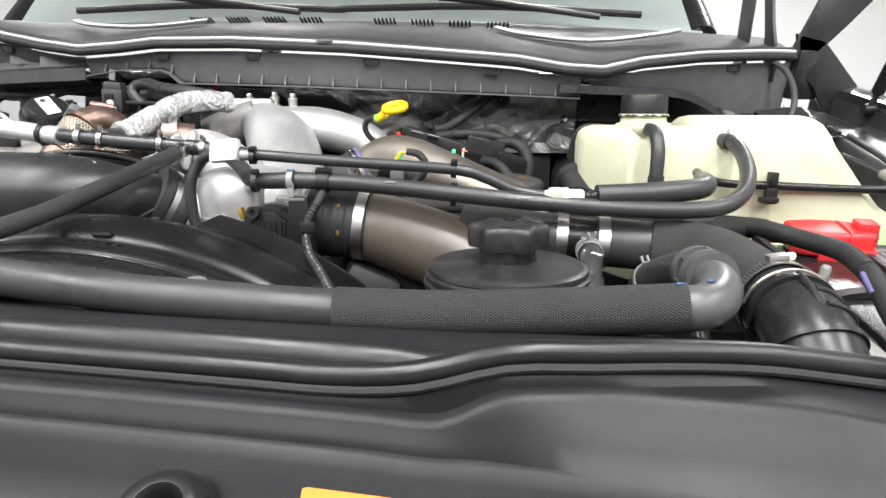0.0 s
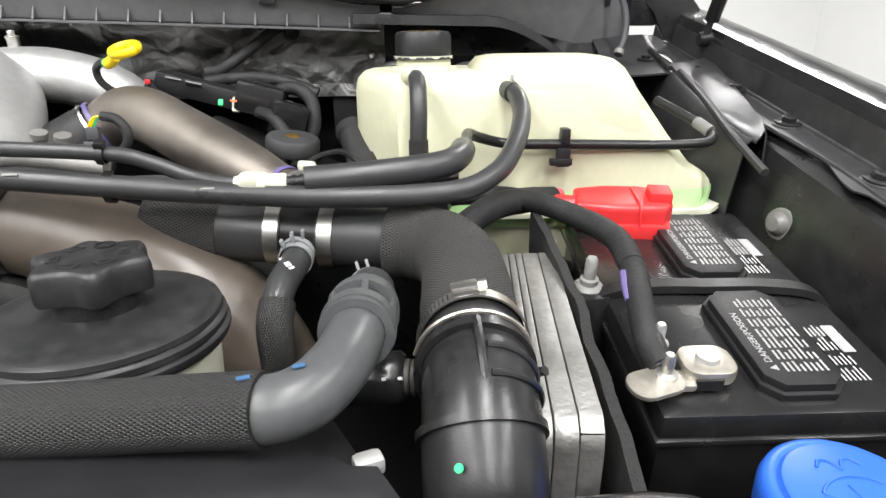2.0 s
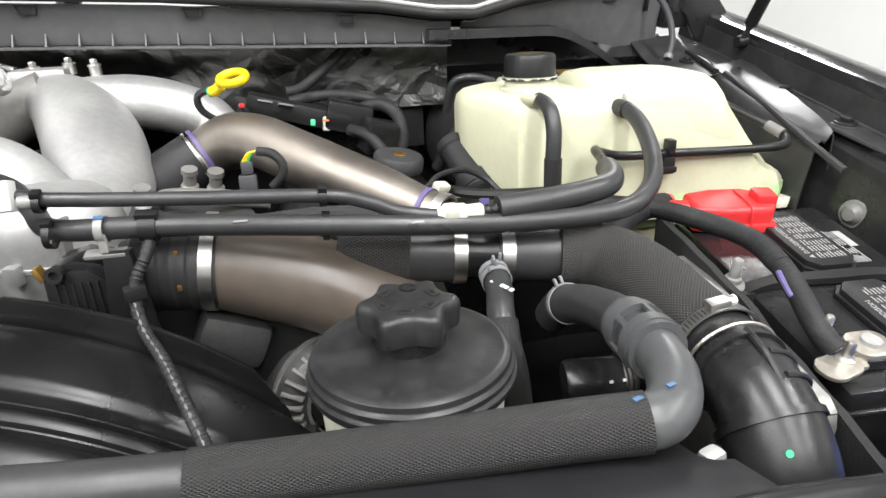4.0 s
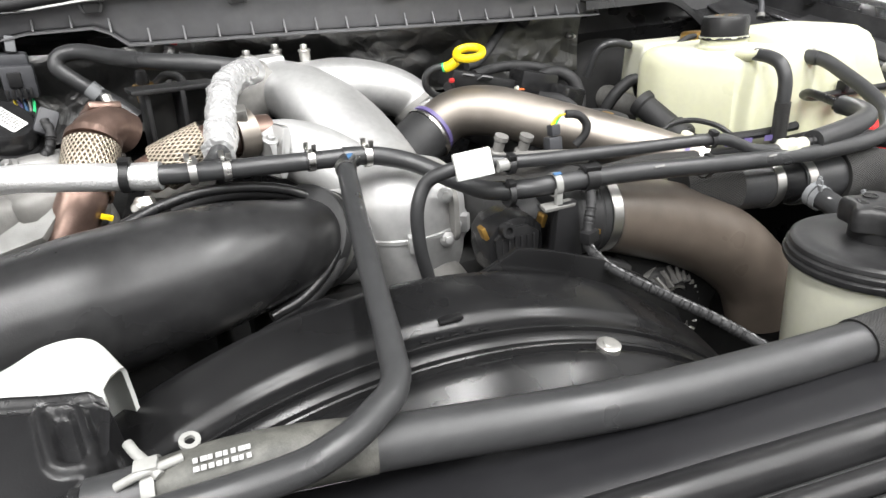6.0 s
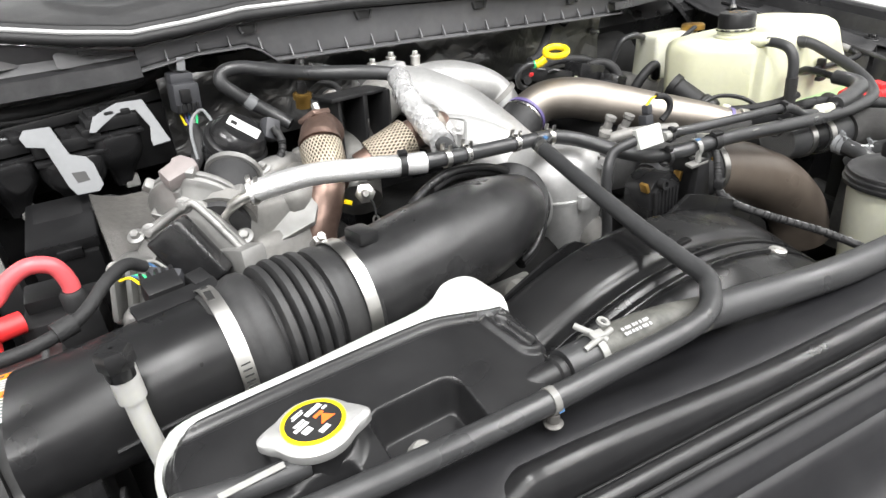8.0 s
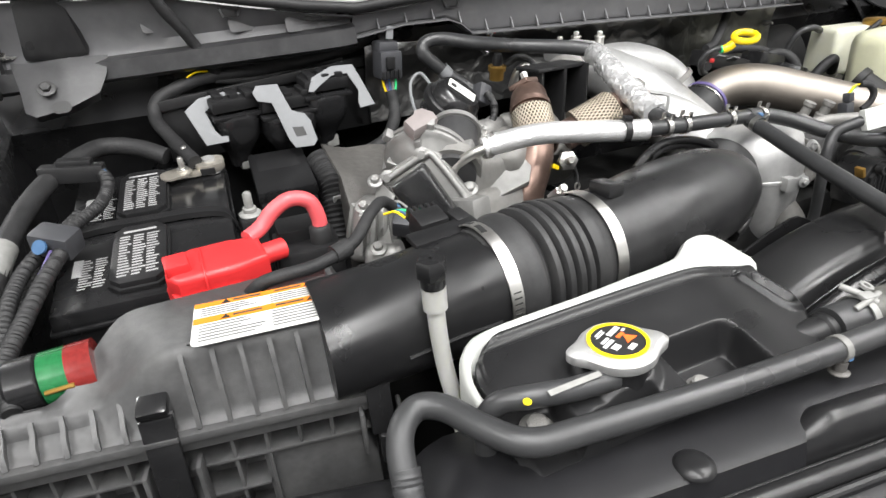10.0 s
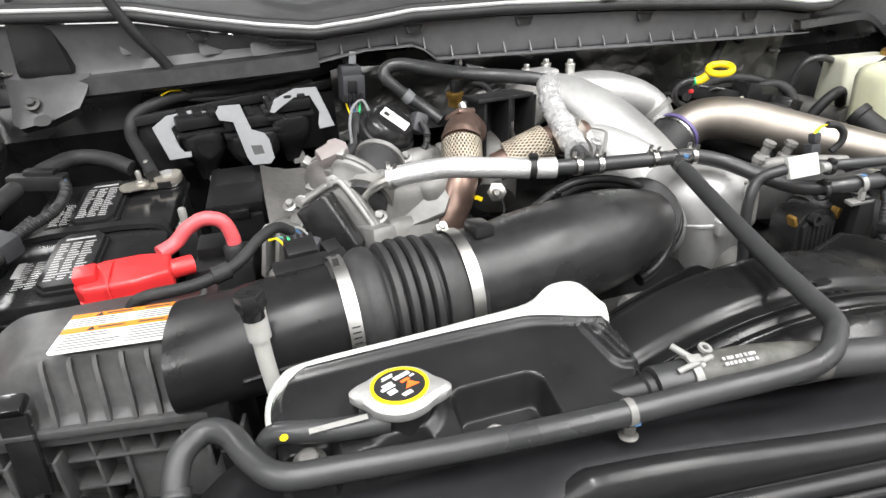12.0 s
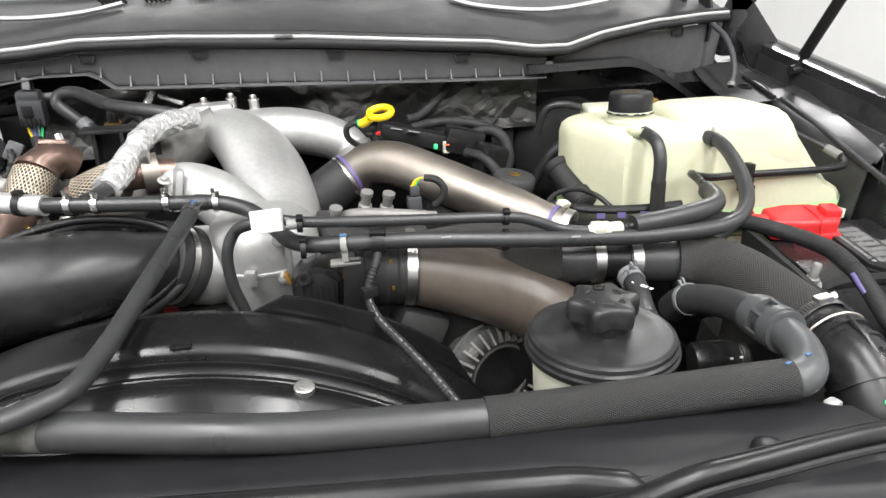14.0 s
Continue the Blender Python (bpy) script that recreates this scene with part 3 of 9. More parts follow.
    part("seal_lip", tube([(x, bead_y(x) + 0.0100, bead_z(x) - 0.0010) for x in xs[::4]], 0.0022, 8, 3), RUBBER_D, c)
    part("seal_lip", tube([(x, bead_y(x) - 0.0095, bead_z(x) - 0.005) for x in xs[::4]], 0.0030, 8, 3), RUBBER_D, c)
    part("pale_clip", hull_box((0.016, 0.012, 0.010), (0.546, 0.480, 1.236), (0, 0, 20), 0.004), CAST, c)
    for x, y, z in ((0.443, 0.424, 1.2580), (-0.476, 0.512, 1.2695), (-0.2, 0.35, 1.1585)):
        part("push_pin", lathe([(0.0140, 0), (0.0135, 0.0022), (0.0105, 0.0045), (0.006, 0.0056), (0.002, 0.0058)], (x, y, z), segs=28), SATINP, c)
    for x, y, z in ((0.177, 0.352, 1.178), (0.455, 0.312, 1.168)):
        part("latch_dome", lathe([(0.034, -0.022), (0.031, 0.0), (0.028, 0.014), (0.024, 0.022), (0.019, 0.026), (0.014, 0.0265), (0.011, 0.022), (0.009, 0.004)], (x, y, z), (0.05, -0.55, 1), 32), SATINP, c)
    part("caution_sticker", hull_box((0.07, 0.018, 0.0008), (0.285, 0.357, 1.1905), (58, 0, -8), 0), LABELO, c, "orange caution sticker")
    part("end_bulge", hull_box((0.13, 0.12, 0.05), (-0.708, 0.595, 1.186), (0, 6, -8), 0.022, seg=4), SATINP, c, "rounded end of the cover")


radiator_cover()

FLANGE = [(-1.0, 1.40), (-0.9, 1.375), (-0.5, 1.30), (-0.28, 1.285), (-0.08, 1.262), (0.18, 1.248), (0.37, 1.245), (0.52, 1.262), (0.7, 1.315), (0.87, 1.362), (1.0, 1.40)]
SEALZ = [(-1.0, 1.60), (-0.71, 1.585), (-0.6, 1.562), (-0.52, 1.547), (-0.44, 1.536), (-0.36, 1.541), (-0.28, 1.549), (-0.12, 1.548), (0.1, 1.538), (0.42, 1.514), (0.51, 1.500), (0.58, 1.498), (0.66, 1.516), (0.78, 1.530), (0.91, 1.537), (1.0, 1.538)]


def firewall():
    w = thing("firewall", (0, 1.36, 0.7), "dark coated steel firewall behind the engine", "firewall", kind="structure")
    xs = [-1.0 + i * 0.05 for i in range(41)]
    part("bulkhead", sheet([[V((x, 1.44 + 0.02 * math.sin(9 * x), 0.7)), V((x, 1.45, 1.1)), V((x, 1.43, 1.30)), V((x, 1.352, 1.40)), V((x, interp(x, FLANGE) + 0.10, 1.475))] for x in xs], 0.004), BODYSTEEL, w)
    # sound-deadening pad, crumpled along its top edge
    rows = []
    for j in range(19):
        z = 1.335 + (1.462 - 1.335) * j / 18
        row = []
        for i in range(90):
            x = -0.42 + (0.545 + 0.42) * i / 89
            wr = 0.012 * noise.noise(V((x * 6, z * 9, 2))) + 0.011 * abs(noise.noise(V((x * 22, z * 30, 5)))) * (0.12 + 0.88 * smooth(1.41, 1.455, z)) * (1 - 0.75 * smooth(0.2, 0.5, x))
            top = 0.012 * smooth(1.40, 1.46, z)
            row.append(V((x, 1.332 - wr - top, z + (0.012 * noise.noise(V((x * 14, 1, 1))) if j == 18 else 0))))
        rows.append(row)
    part("heat_pad", sheet(rows, 0.006), PAD, w, "grey foil-faced heat pad, crumpled at the top")
    for x, z in ((0.342, 1.451), (-0.189, 1.455)):
        part("pad_clip", prism(rounded(0.036, 0.03, 0.006), 0.002, Matrix.Translation((x, 1.318, z)) @ Matrix.Rotation(radians(90), 4, "X")), GREYP2, w)
        part("clip_stud", lathe([(0.004, 0), (0.004, 0.006), (0.002, 0.008)], (x, 1.316, z - 0.002), (0, -1, 0), 10), INK, w)
    part("pad_stud", lathe([(0.007, 0), (0.006, 0.01), (0.003, 0.013), (0.003, 0.02)], (0.522, 1.322, 1.402), (0, -1, 0), 12), ZINC, w)


firewall()


def cowl():
    w = thing("cowl", (0, 1.4, 1.4), "grey cowl flange with black seal and black plastic cowl grille", "cowl", kind="structure")
    xs = [-0.98 + i * 0.02 for i in range(99)]
    fl = [x for x in xs if -0.45 < x < 0.56]
    lf = [x for x in xs if x < -0.43]
    low = lambda x: interp(x, [(-1.0, 1.47), (-0.45, 1.487), (-0.36, 1.500), (-0.27, 1.500), (-0.24, 1.474), (0.0, 1.468), (0.45, 1.452), (0.6, 1.446)])
    top = lambda x: interp(x, SEALZ) - 0.020
    part("flange", sheet([[V((x, interp(x, FLANGE) + 0.012, low(x) - 0.004)), V((x, interp(x, FLANGE) + 0.002, low(x))), V((x, interp(x, FLANGE), low(x) + 0.004)), V((x, interp(x, FLANGE) - 0.002, (low(x) + top(x)) / 2)), V((x, interp(x, FLANGE) - 0.012, top(x)))] for x in fl], 0.003), GREYMETAL, w, "grey coated flange with stamped gussets")
    part("lower_lip", sheet([[V((x, interp(x, FLANGE) - 0.018, low(x) - 0.006)), V((x, interp(x, FLANGE) + 0.03, low(x) - 0.001))] for x in fl], 0.002), GREYMETAL, w)
    part("left_panel", sheet([[V((x, interp(x, FLANGE) + 0.004, low(x) + 0.010)), V((x, interp(x, FLANGE) + 0.012, low(x) + 0.030)), V((x, interp(x, FLANGE) + 0.004, (low(x) + top(x)) / 2 + 0.010)), V((x, interp(x, FLANGE) - 0.012, top(x)))] for x in lf], 0.003), GREYMETAL, w, "plain grey panel at the cowl's end")
    part("left_rail", sheet([[V((x, interp(x, FLANGE) + 0.030, low(x) - 0.022)), V((x, interp(x, FLANGE) - 0.010, low(x) - 0.020)), V((x, interp(x, FLANGE) - 0.020, low(x) - 0.014)), V((x, interp(x, FLANGE) - 0.018, low(x) + 0.010)), V((x, interp(x, FLANGE) - 0.004, low(x) + 0.016)), V((x, interp(x, FLANGE) + 0.006, low(x) + 0.014))] for x in lf], 0.003), SATINSTEEL, w, "satin black rail under the panel")
    for x, sw in ((-0.60, 0.05), (-0.50, 0.09), (-0.735, 0.02)):
        part("panel_recess", prism(rounded(sw, 0.022, 0.006), 0.002, Matrix.Translation((x, interp(x, FLANGE) + 0.006, (low(x) + top(x)) / 2 + 0.006)) @ Matrix.Rotation(radians(12), 4, "Z") @ Matrix.Rotation(radians(82), 4, "X"), 0.0008), GREYP2, w)
    x = -0.40
    while x < 0.54:
        y, z = interp(x, FLANGE), low(x)
        b = bmesh.new()
        for s in (-0.0012, 0.0012):
            b.faces.new([b.verts.new(p) for p in ((x + s, y - 0.001, z), (x + s, y - 0.014, z - 0.004), (x + s, y - 0.002, z + 0.018))])
        v = list(b.verts)
        for i in range(3):
            j = (i + 1) % 3
            b.faces.new((v[i], v[j], v[3 + j], v[3 + i]))
        part("gusset", b, GREYMETAL, w)
        x += 0.047
    for x in (-0.62, -0.275, -0.085, 0.145, 0.372, 0.855):
        y, z = interp(x, FLANGE) - 0.012, top(x) - 0.016
        part("clip_slot", hull_box((0.022, 0.006, 0.013), (x, y, z), bevel=0.001), INK, w)
        for s in (-1, 1):
            part("clip_ear", hull_box((0.004, 0.008, 0.014), (x + s * 0.010, y - 0.002, z), (0, 20 * s, 0), 0.001), GREYP, w)
    for x in (-0.5, -0.18, 0.03, 0.26, 0.47):
        part("slot", hull_box((0.026, 0.003, 0.007), (x, interp(x, FLANGE) - 0.008, top(x) - 0.010), bevel=0.001), GREYP, w)
    # right end: broad grey panel and a black rail that falls away
    rx = [x for x in xs if x > 0.54]
    part("end_panel", sheet([[V((x, interp(x, FLANGE) + 0.014, 1.452 - 0.05 * smooth(0.7, 1.0, x))), V((x, interp(x, FLANGE) - 0.002, 1.475)), V((x, interp(x, FLANGE) - 0.010, top(x)))] for x in rx], 0.003), GREYMETAL, w)
    part("end_rail", sheet([[V((x, y0, z0)), V((x, y0 - 0.028, z0 - 0.003)), V((x, y0 - 0.030, z0 - 0.018))] for x in [0.5 + i * 0.02 for i in range(24)] for y0, z0 in [(interp(x, FLANGE) + 0.004, 1.470 - 0.020 * (x - 0.5) - 0.11 * smooth(0.72, 1.0, x))]], 0.003), BODYSTEEL, w)
    part("seal_bulb", tube([(x, interp(x, FLANGE) - 0.028, interp(x, SEALZ) - 0.009) for x in xs], 0.0085, 12, 2), RUBBER_D, w, "black rubber bonnet seal")
    # The seal's gloss line, drawn as its own pale tube.
    part("seal_highlight", tube([(x, interp(x, FLANGE) - 0.030, interp(x, SEALZ) + 0.001) for x in xs], 0.0034, 8, 2), EDGEGLINT, w, "glossy highlight along the seal, painted as a pale grey line")
    part("seal_groove", tube([(x, interp(x, FLANGE) - 0.018, interp(x, SEALZ) + 0.005) for x in xs], 0.006, 8, 2), RUBBER_D, w)
    part("seal_clip", hull_box((0.03, 0.016, 0.003), (0.062, 1.222, 1.541), bevel=0.001), GREYP2, w)
    # the plastic grille panel above the seal
    zc = lambda x, t: interp(x, SEALZ) * (1 - t) + t * (1.622 - 0.03 * (x / 0.9) ** 2 * (1 if x > 0 else 0.3))
    part("grille_panel", sheet([[V((x, (interp(x, FLANGE) - 0.014) * (1 - t) + t * 1.56, zc(x, t) + 0.004 + 0.008 * math.sin(math.pi * t))) for t in (0, 0.08, 0.25, 0.45, 0.65, 0.85, 1.0)] for x in xs], 0.003), GREYP, w, "charcoal plastic cowl grille panel")
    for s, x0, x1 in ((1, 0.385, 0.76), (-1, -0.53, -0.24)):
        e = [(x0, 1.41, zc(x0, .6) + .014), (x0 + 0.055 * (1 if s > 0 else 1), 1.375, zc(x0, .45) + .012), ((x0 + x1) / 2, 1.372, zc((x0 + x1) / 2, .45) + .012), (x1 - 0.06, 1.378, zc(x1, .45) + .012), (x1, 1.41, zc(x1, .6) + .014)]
        # Raised panel edge with its highlight put into the colour.
        part("raised_edge", tube(e, 0.0075, 8, 3, squash=(1.3, 0.6)), EDGEGLINT, w, "raised edge on the cowl panel, its highlight painted pale")
    for i in range(9):
        x = -0.29 + i * 0.082
        if 0.02 < x < 0.05:
            continue
        for j in range(6):
            part("vent_slat", hull_box((0.0045, 0.03, 0.004), (x + j * 0.0085, 1.452, zc(x, 0.72) + 0.010), (-14, 0, 0), 0.001), INK, w)
    part("panel_joint", hull_box((0.004, 0.20, 0.003), (0.116, 1.32, 1.558), (16, 0, 0), 0.0), INK, w)


cowl()


def windscreen():
    g = thing("windscreen", (0, 1.6, 1.6), "curved windscreen, white reflection painted in, with two black wipers at its foot", "windscreen", kind="structure")
    rows = []
    for j in range(9):
        t = j / 8
        rows.append([V((x, 1.575 + 0.55 * t + 0.10 * (x / 0.9) ** 2, 1.622 + 0.62 * t - 0.015 * (x / 0.9) ** 2)) for x in [-0.9 + 0.1 * i for i in range(19)]])
    part("pane", sheet(rows, 0.005), GLASS, g)
    for a, b in (((-0.62, 1.555, 1.650), (0.03, 1.565, 1.652)), ((0.02, 1.55, 1.652), (0.72, 1.565, 1.640))):
        part("wiper_blade", tube([a, ((a[0] + b[0]) / 2, a[1] + 0.01, (a[2] + b[2]) / 2 + 0.012), b], 0.008, 8, 6), WIPER, g)
        m = ((a[0] + b[0]) / 2, a[1], (a[2] + b[2]) / 2 + 0.02)
        part("wiper_arm", tube([(b[0] - 0.1, 1.53, b[2] - 0.01), m, (m[0] - 0.12, 1.56, m[2] + 0.012)], 0.007, 8, 6), WIPER, g)


windscreen()


def fenders():
    # right-hand side seen from the front: apron, ledge with the wing's bolts, glossy wing
    f = thing("fender", (1.05, 0.9, 1.1), "glossy black front wing with its inner apron and bolt ledge", "fender", "front wings", "structure")
    ys = [0.30 + 0.05 * i for i in range(24)]
    zt = lambda y: 1.225 + 0.205 * (y - 0.5)
    part("apron", sheet([[V((0.96, y, 0.72)), V((0.965, y, 0.9)), V((0.985, y, zt(y) - 0.14)), V((1.005, y, zt(y) - 0.035)), V((1.015, y, zt(y) - 0.010)), V((1.035, y, zt(y)))] for y in ys], 0.003), BODYSTEEL, f)
    part("ledge", sheet([[V((1.024 + 0.012 * math.sin(y * 30) * (1 if int(y * 9) % 2 else 0.3), y, zt(y) + 0.004)), V((1.07, y, zt(y) + 0.006)), V((1.075, y, zt(y) + 0.045))] for y in [0.30 + 0.0125 * i for i in range(94)]], 0.002), SATINSTEEL, f)
    part("wing", sheet([[V((1.073, y, zt(y) + 0.035)), V((1.080, y, zt(y) + 0.062)), V((1.10, y, zt(y) + 0.068)), V((1.16, y, zt(y) + 0.055)), V((1.20, y, zt(y) - 0.02)), V((1.21, y, 0.8))] for y in ys], 0.002), PAINT, f, "glossy black painted wing")
    for y in (0.60, 0.80, 0.965, 1.10):
        part("bolt_washer", lathe([(0.019, 0), (0.019, 0.0015), (0.015, 0.003), (0.012, 0.003)], (1.050, y, zt(y) + 0.006), (0, -0.2, 1), 24), SATINSTEEL, f)
        bolt(f, (1.050, y, zt(y) + 0.009), (0, -0.2, 1), 0.009, 0.009, PLASTIC)
    part("body_plug", lathe([(0.019, 0), (0.018, 0.003), (0.014, 0.004), (0.012, 0.009), (0.008, 0.013), (0.001, 0.0135)], (0.998, 0.866, 1.230), (-1, -0.3, 0.1), 24), PLUGGREY, f, "pale grey round body plug")
    part("cable_clip", lathe([(0.0045, -0.030), (0.0045, 0.0), (0.003, 0.002), (0.0068, 0.010), (0.0068, 0.016), (0.003, 0.026), (0.0018, 0.036)], (0.984, 0.969, 1.258), (0, 0, 1), 16), PLUGGREY, f)
    rows = []
    for k in range(13):
        t = k / 12
        c = V((1.045, 1.245, 1.391)).lerp(V((0.997, 0.930, 1.321)), t)
        w = 0.030 * (1 - t) ** 0.55 + 0.003
        lt, rt = c + V((-w, 0, -0.004)), c + V((w, 0, 0.006))
        rows.append([lt + V((-0.030, 0, -0.10)), lt + V((-0.018, 0, -0.022)), lt + V((-0.014, 0, -0.006)), lt + V((-0.008, 0, -0.001)), lt + V((-0.003, 0, -0.004)), lt, c, rt, rt + V((0.004, 0, -0.006)), rt + V((0.006, 0, -0.07))])
    part("brace_panel", sheet(rows, 0.002), SATINSTEEL, f, "satin black panel beside the wing's opening")
    part("panel_hole", lathe([(0.004, 0), (0.004, 0.001)], (1.041, 1.205, 1.3845), (0, -0.2, 1), 12), INK, f)
    part("side_plate", sheet([[V((0.905, 1.20, 1.372)), V((0.95, 1.195, 1.374)), V((1.00, 1.20, 1.377))], [V((0.91, 1.26, 1.385)), V((0.95, 1.258, 1.386)), V((1.01, 1.26, 1.388))], [V((0.92, 1.33, 1.401)), V((0.96, 1.33, 1.402)), V((1.02, 1.33, 1.403))], [V((0.925, 1.40, 1.43)), V((0.965, 1.40, 1.43)), V((1.03, 1.40, 1.432))]], 0.003), SATINSTEEL, f)
    bolt(f, (0.986, 1.281, 1.393), (0, -0.2, 1), 0.008, 0.007, PLASTIC)
    part("plate_rib", tube([(0.995, 1.20, 1.382), (1.004, 1.26, 1.393), (1.012, 1.33, 1.407)], 0.004, 8, 4), BODYSTEEL, f)
    part("panel_lip", tube([(1.012, 1.20, 1.378), (0.990, 1.06, 1.347), (0.972, 0.95, 1.318), (0.965, 0.86, 1.292)], 0.005, 8, 6), SATINSTEEL, f)
    part("rail_edge", tube([(1.03, 0.40, zt(0.40) + 0.006), (1.026, 0.7, zt(0.7) + 0.006), (1.030, 0.86, zt(0.86) + 0.006), (1.020, 1.0, zt(1.0) + 0.006), (1.028, 1.2, zt(1.2) + 0.006)], 0.003, 6, 5), SATINSTEEL, f)
    part("ledge_bead", tube([(1.066, y, zt(y) + 0.008) for y in (0.35, 0.6, 0.78, 0.82, 1.0, 1.2, 1.4)], 0.0035, 8, 5), SATINSTEEL, f)
    # left-hand side
    g = thing("fender", (-1.1, 0.9, 1.1), "black inner wing panel with bolted bracket beside the battery", "fender", "front wings", "structure")
    part("apron", sheet([[V((-0.99, y, 0.72)), V((-1.0, y, 0.9)), V((-1.0, y, zt(y) - 0.06)), V((-1.012, y, zt(y) + 0.0)), V((-1.04, y, zt(y) + 0.022))] for y in ys], 0.003), BODYSTEEL, g)
    part("ledge", sheet([[V((-1.035, y, zt(y) + 0.022)), V((-1.085, y, zt(y) + 0.027)), V((-1.10, y, zt(y) + 0.06))] for y in ys], 0.002), BODYSTEEL, g)
    part("wing", sheet([[V((-1.098, y, zt(y) + 0.05)), V((-1.11, y, zt(y) + 0.075)), V((-1.14, y, zt(y) + 0.07)), V((-1.22, y, zt(y) - 0.02)), V((-1.23, y, 0.8))] for y in ys], 0.002), PAINT, g, "glossy black painted wing")
    part("tower", sheet([[V((-0.955, y, 1.08)), V((-0.950 - 0.01 * math.sin(y * 20), y, zz - 0.055)), V((-0.953, y, zz - 0.012)), V((-0.966, y, zz)), V((-1.0, y, zz + 0.004)), V((-1.045, y, zz + 0.006)), V((-1.06, y, zz + 0.02)), V((-1.085, y, zz + 0.024))] for y, zz in ((0.97, 1.29), (1.0, 1.325), (1.05, 1.352), (1.10, 1.366), (1.16, 1.378), (1.24, 1.392), (1.32, 1.404), (1.40, 1.425), (1.5, 1.47))], 0.003), BODYSTEEL, g, "satin black inner wing ledge")
    part("ledge_rib", tube([(-0.962, 1.06, 1.350), (-0.960, 1.12, 1.366), (-0.961, 1.20, 1.380), (-0.963, 1.29, 1.393)], 0.006, 10, 5), SATINSTEEL, g)
    part("drain_cup", lathe([(0.034, -0.004), (0.034, 0.004), (0.030, 0.007), (0.026, 0.006), (0.024, -0.001), (0.001, -0.002)], (-1.012, 1.115, 1.3745), (0, -0.2, 1), 32), SATINSTEEL, g)
    part("ledge_slot", hull_box((0.012, 0.075, 0.002), (-1.035, 1.37, 1.4195), (13, 0, 6), 0.0005), INK, g)
    part("washer_plate", lathe([(0.034, -0.010), (0.034, 0.001), (0.031, 0.003), (0.026, 0.0035), (0.022, 0.005), (0.018, 0.005)], (-1.010, 1.255, 1.3995), (0.05, -0.15, 1), 28), PLUGGREY, g)
    bolt(g, (-1.010, 1.255, 1.4035), (0.05, -0.15, 1), 0.011, 0.012, ZINC)
    bolt(g, (-1.02, 1.46, 1.478), (0.1, -0.2, 1), 0.009, 0.009, ZINC)


fenders()


def drain_hose():
    d = thing("drain_hose", (0.921, 1.236, 1.40), "thin grey rubber drain hose hanging from the cowl end", "hose")
    part("pipe", tube([(0.925, 1.375, 1.528), (0.937, 1.355, 1.517), (0.945, 1.315, 1.495), (0.944, 1.279, 1.462), (0.935, 1.252, 1.430), (0.921, 1.236, 1.402)], 0.0058, 12, 6), RUBGREY, d)
    part("end_clip", ring_band((0.923, 1.238, 1.406), (-0.4, -0.4, -0.8), 0.006, 0.008, 0.0018, 20), PLUGGREY, d)


drain_hose()


def hinge(sx, hood_ob, label):
    """Bonnet hinge and its stay at one corner of the cowl."""
    m = lambda x, y, z: V((sx * (x + (0.15 if sx > 0 else 0)), y, z))
    if sx > 0:
        h = part("hinge_block", hull_box((0.07, 0.06, 0.10), m(0.86, 1.41, 1.45), (12, 0, 10), 0.012, taper=(0.7, 0.7)), BODYSTEEL, hood_ob, label)
    else:
        h = part("hinge_plate", sheet([[m(0.798, 1.352, 1.495), m(0.85, 1.350, 1.497), m(0.90, 1.352, 1.495), m(0.925, 1.365, 1.497)], [m(0.806, 1.330, 1.470), m(0.85, 1.322, 1.468), m(0.895, 1.325, 1.462), m(0.92, 1.34, 1.466)], [m(0.82, 1.318, 1.448), m(0.86, 1.300, 1.435), m(0.905, 1.302, 1.428), m(0.918, 1.315, 1.434)], [m(0.822, 1.330, 1.436), m(0.862, 1.316, 1.424), m(0.905, 1.318, 1.418), m(0.918, 1.328, 1.424)]], 0.004), SATINSTEEL, hood_ob, label)
        bolt(h, m(0.884, 1.316, 1.462), (0, -0.7, 0.7), 0.007, 0.008, DARKCAST)
        part("slot_hole", lathe([(0.009, 0), (0.009, 0.002)], m(0.870, 1.296, 1.437), (0, -0.75, 0.65), 20, shape=lambda a, r, z: 1 + 0.4 * abs(math.cos(a))), INK, h)
    for x, y in () if sx > 0 else ((0.93, 1.40), (0.985, 1.405)):
        bolt(h, m(x, y, 1.505), (0, -0.3, 1), 0.010, 0.009, ZINC)
    part("lower_link", prism([(0, 0), (0.035, 0.0), (0.05, 0.10), (0.075, 0.20), (0.045, 0.21), (0.02, 0.12), (-0.01, 0.05)], 0.006, Matrix.Translation((sx * 0.94, 1.37, 1.48)) @ Matrix.Rotation(radians(90), 4, "Z") @ Matrix.Rotation(radians(90), 4, "X")), BODYSTEEL, h)
    part("upper_link", prism([(0, 0), (0.05, 0.0), (0.03, 0.16), (0.06, 0.30), (0.02, 0.32), (-0.02, 0.15)], 0.008, Matrix.Translation((sx * 0.90, 1.42, 1.49)) @ Matrix.Rotation(radians(90), 4, "Z") @ Matrix.Rotation(radians(90), 4, "X")), BODYSTEEL, h)
    if sx < 0:
        part("cover_block", hull_box((0.09, 0.07, 0.10), m(0.86, 1.395, 1.50), (12, 0, sx * 10), 0.012, taper=(0.7, 0.7)), BODYSTEEL, h)
    return h


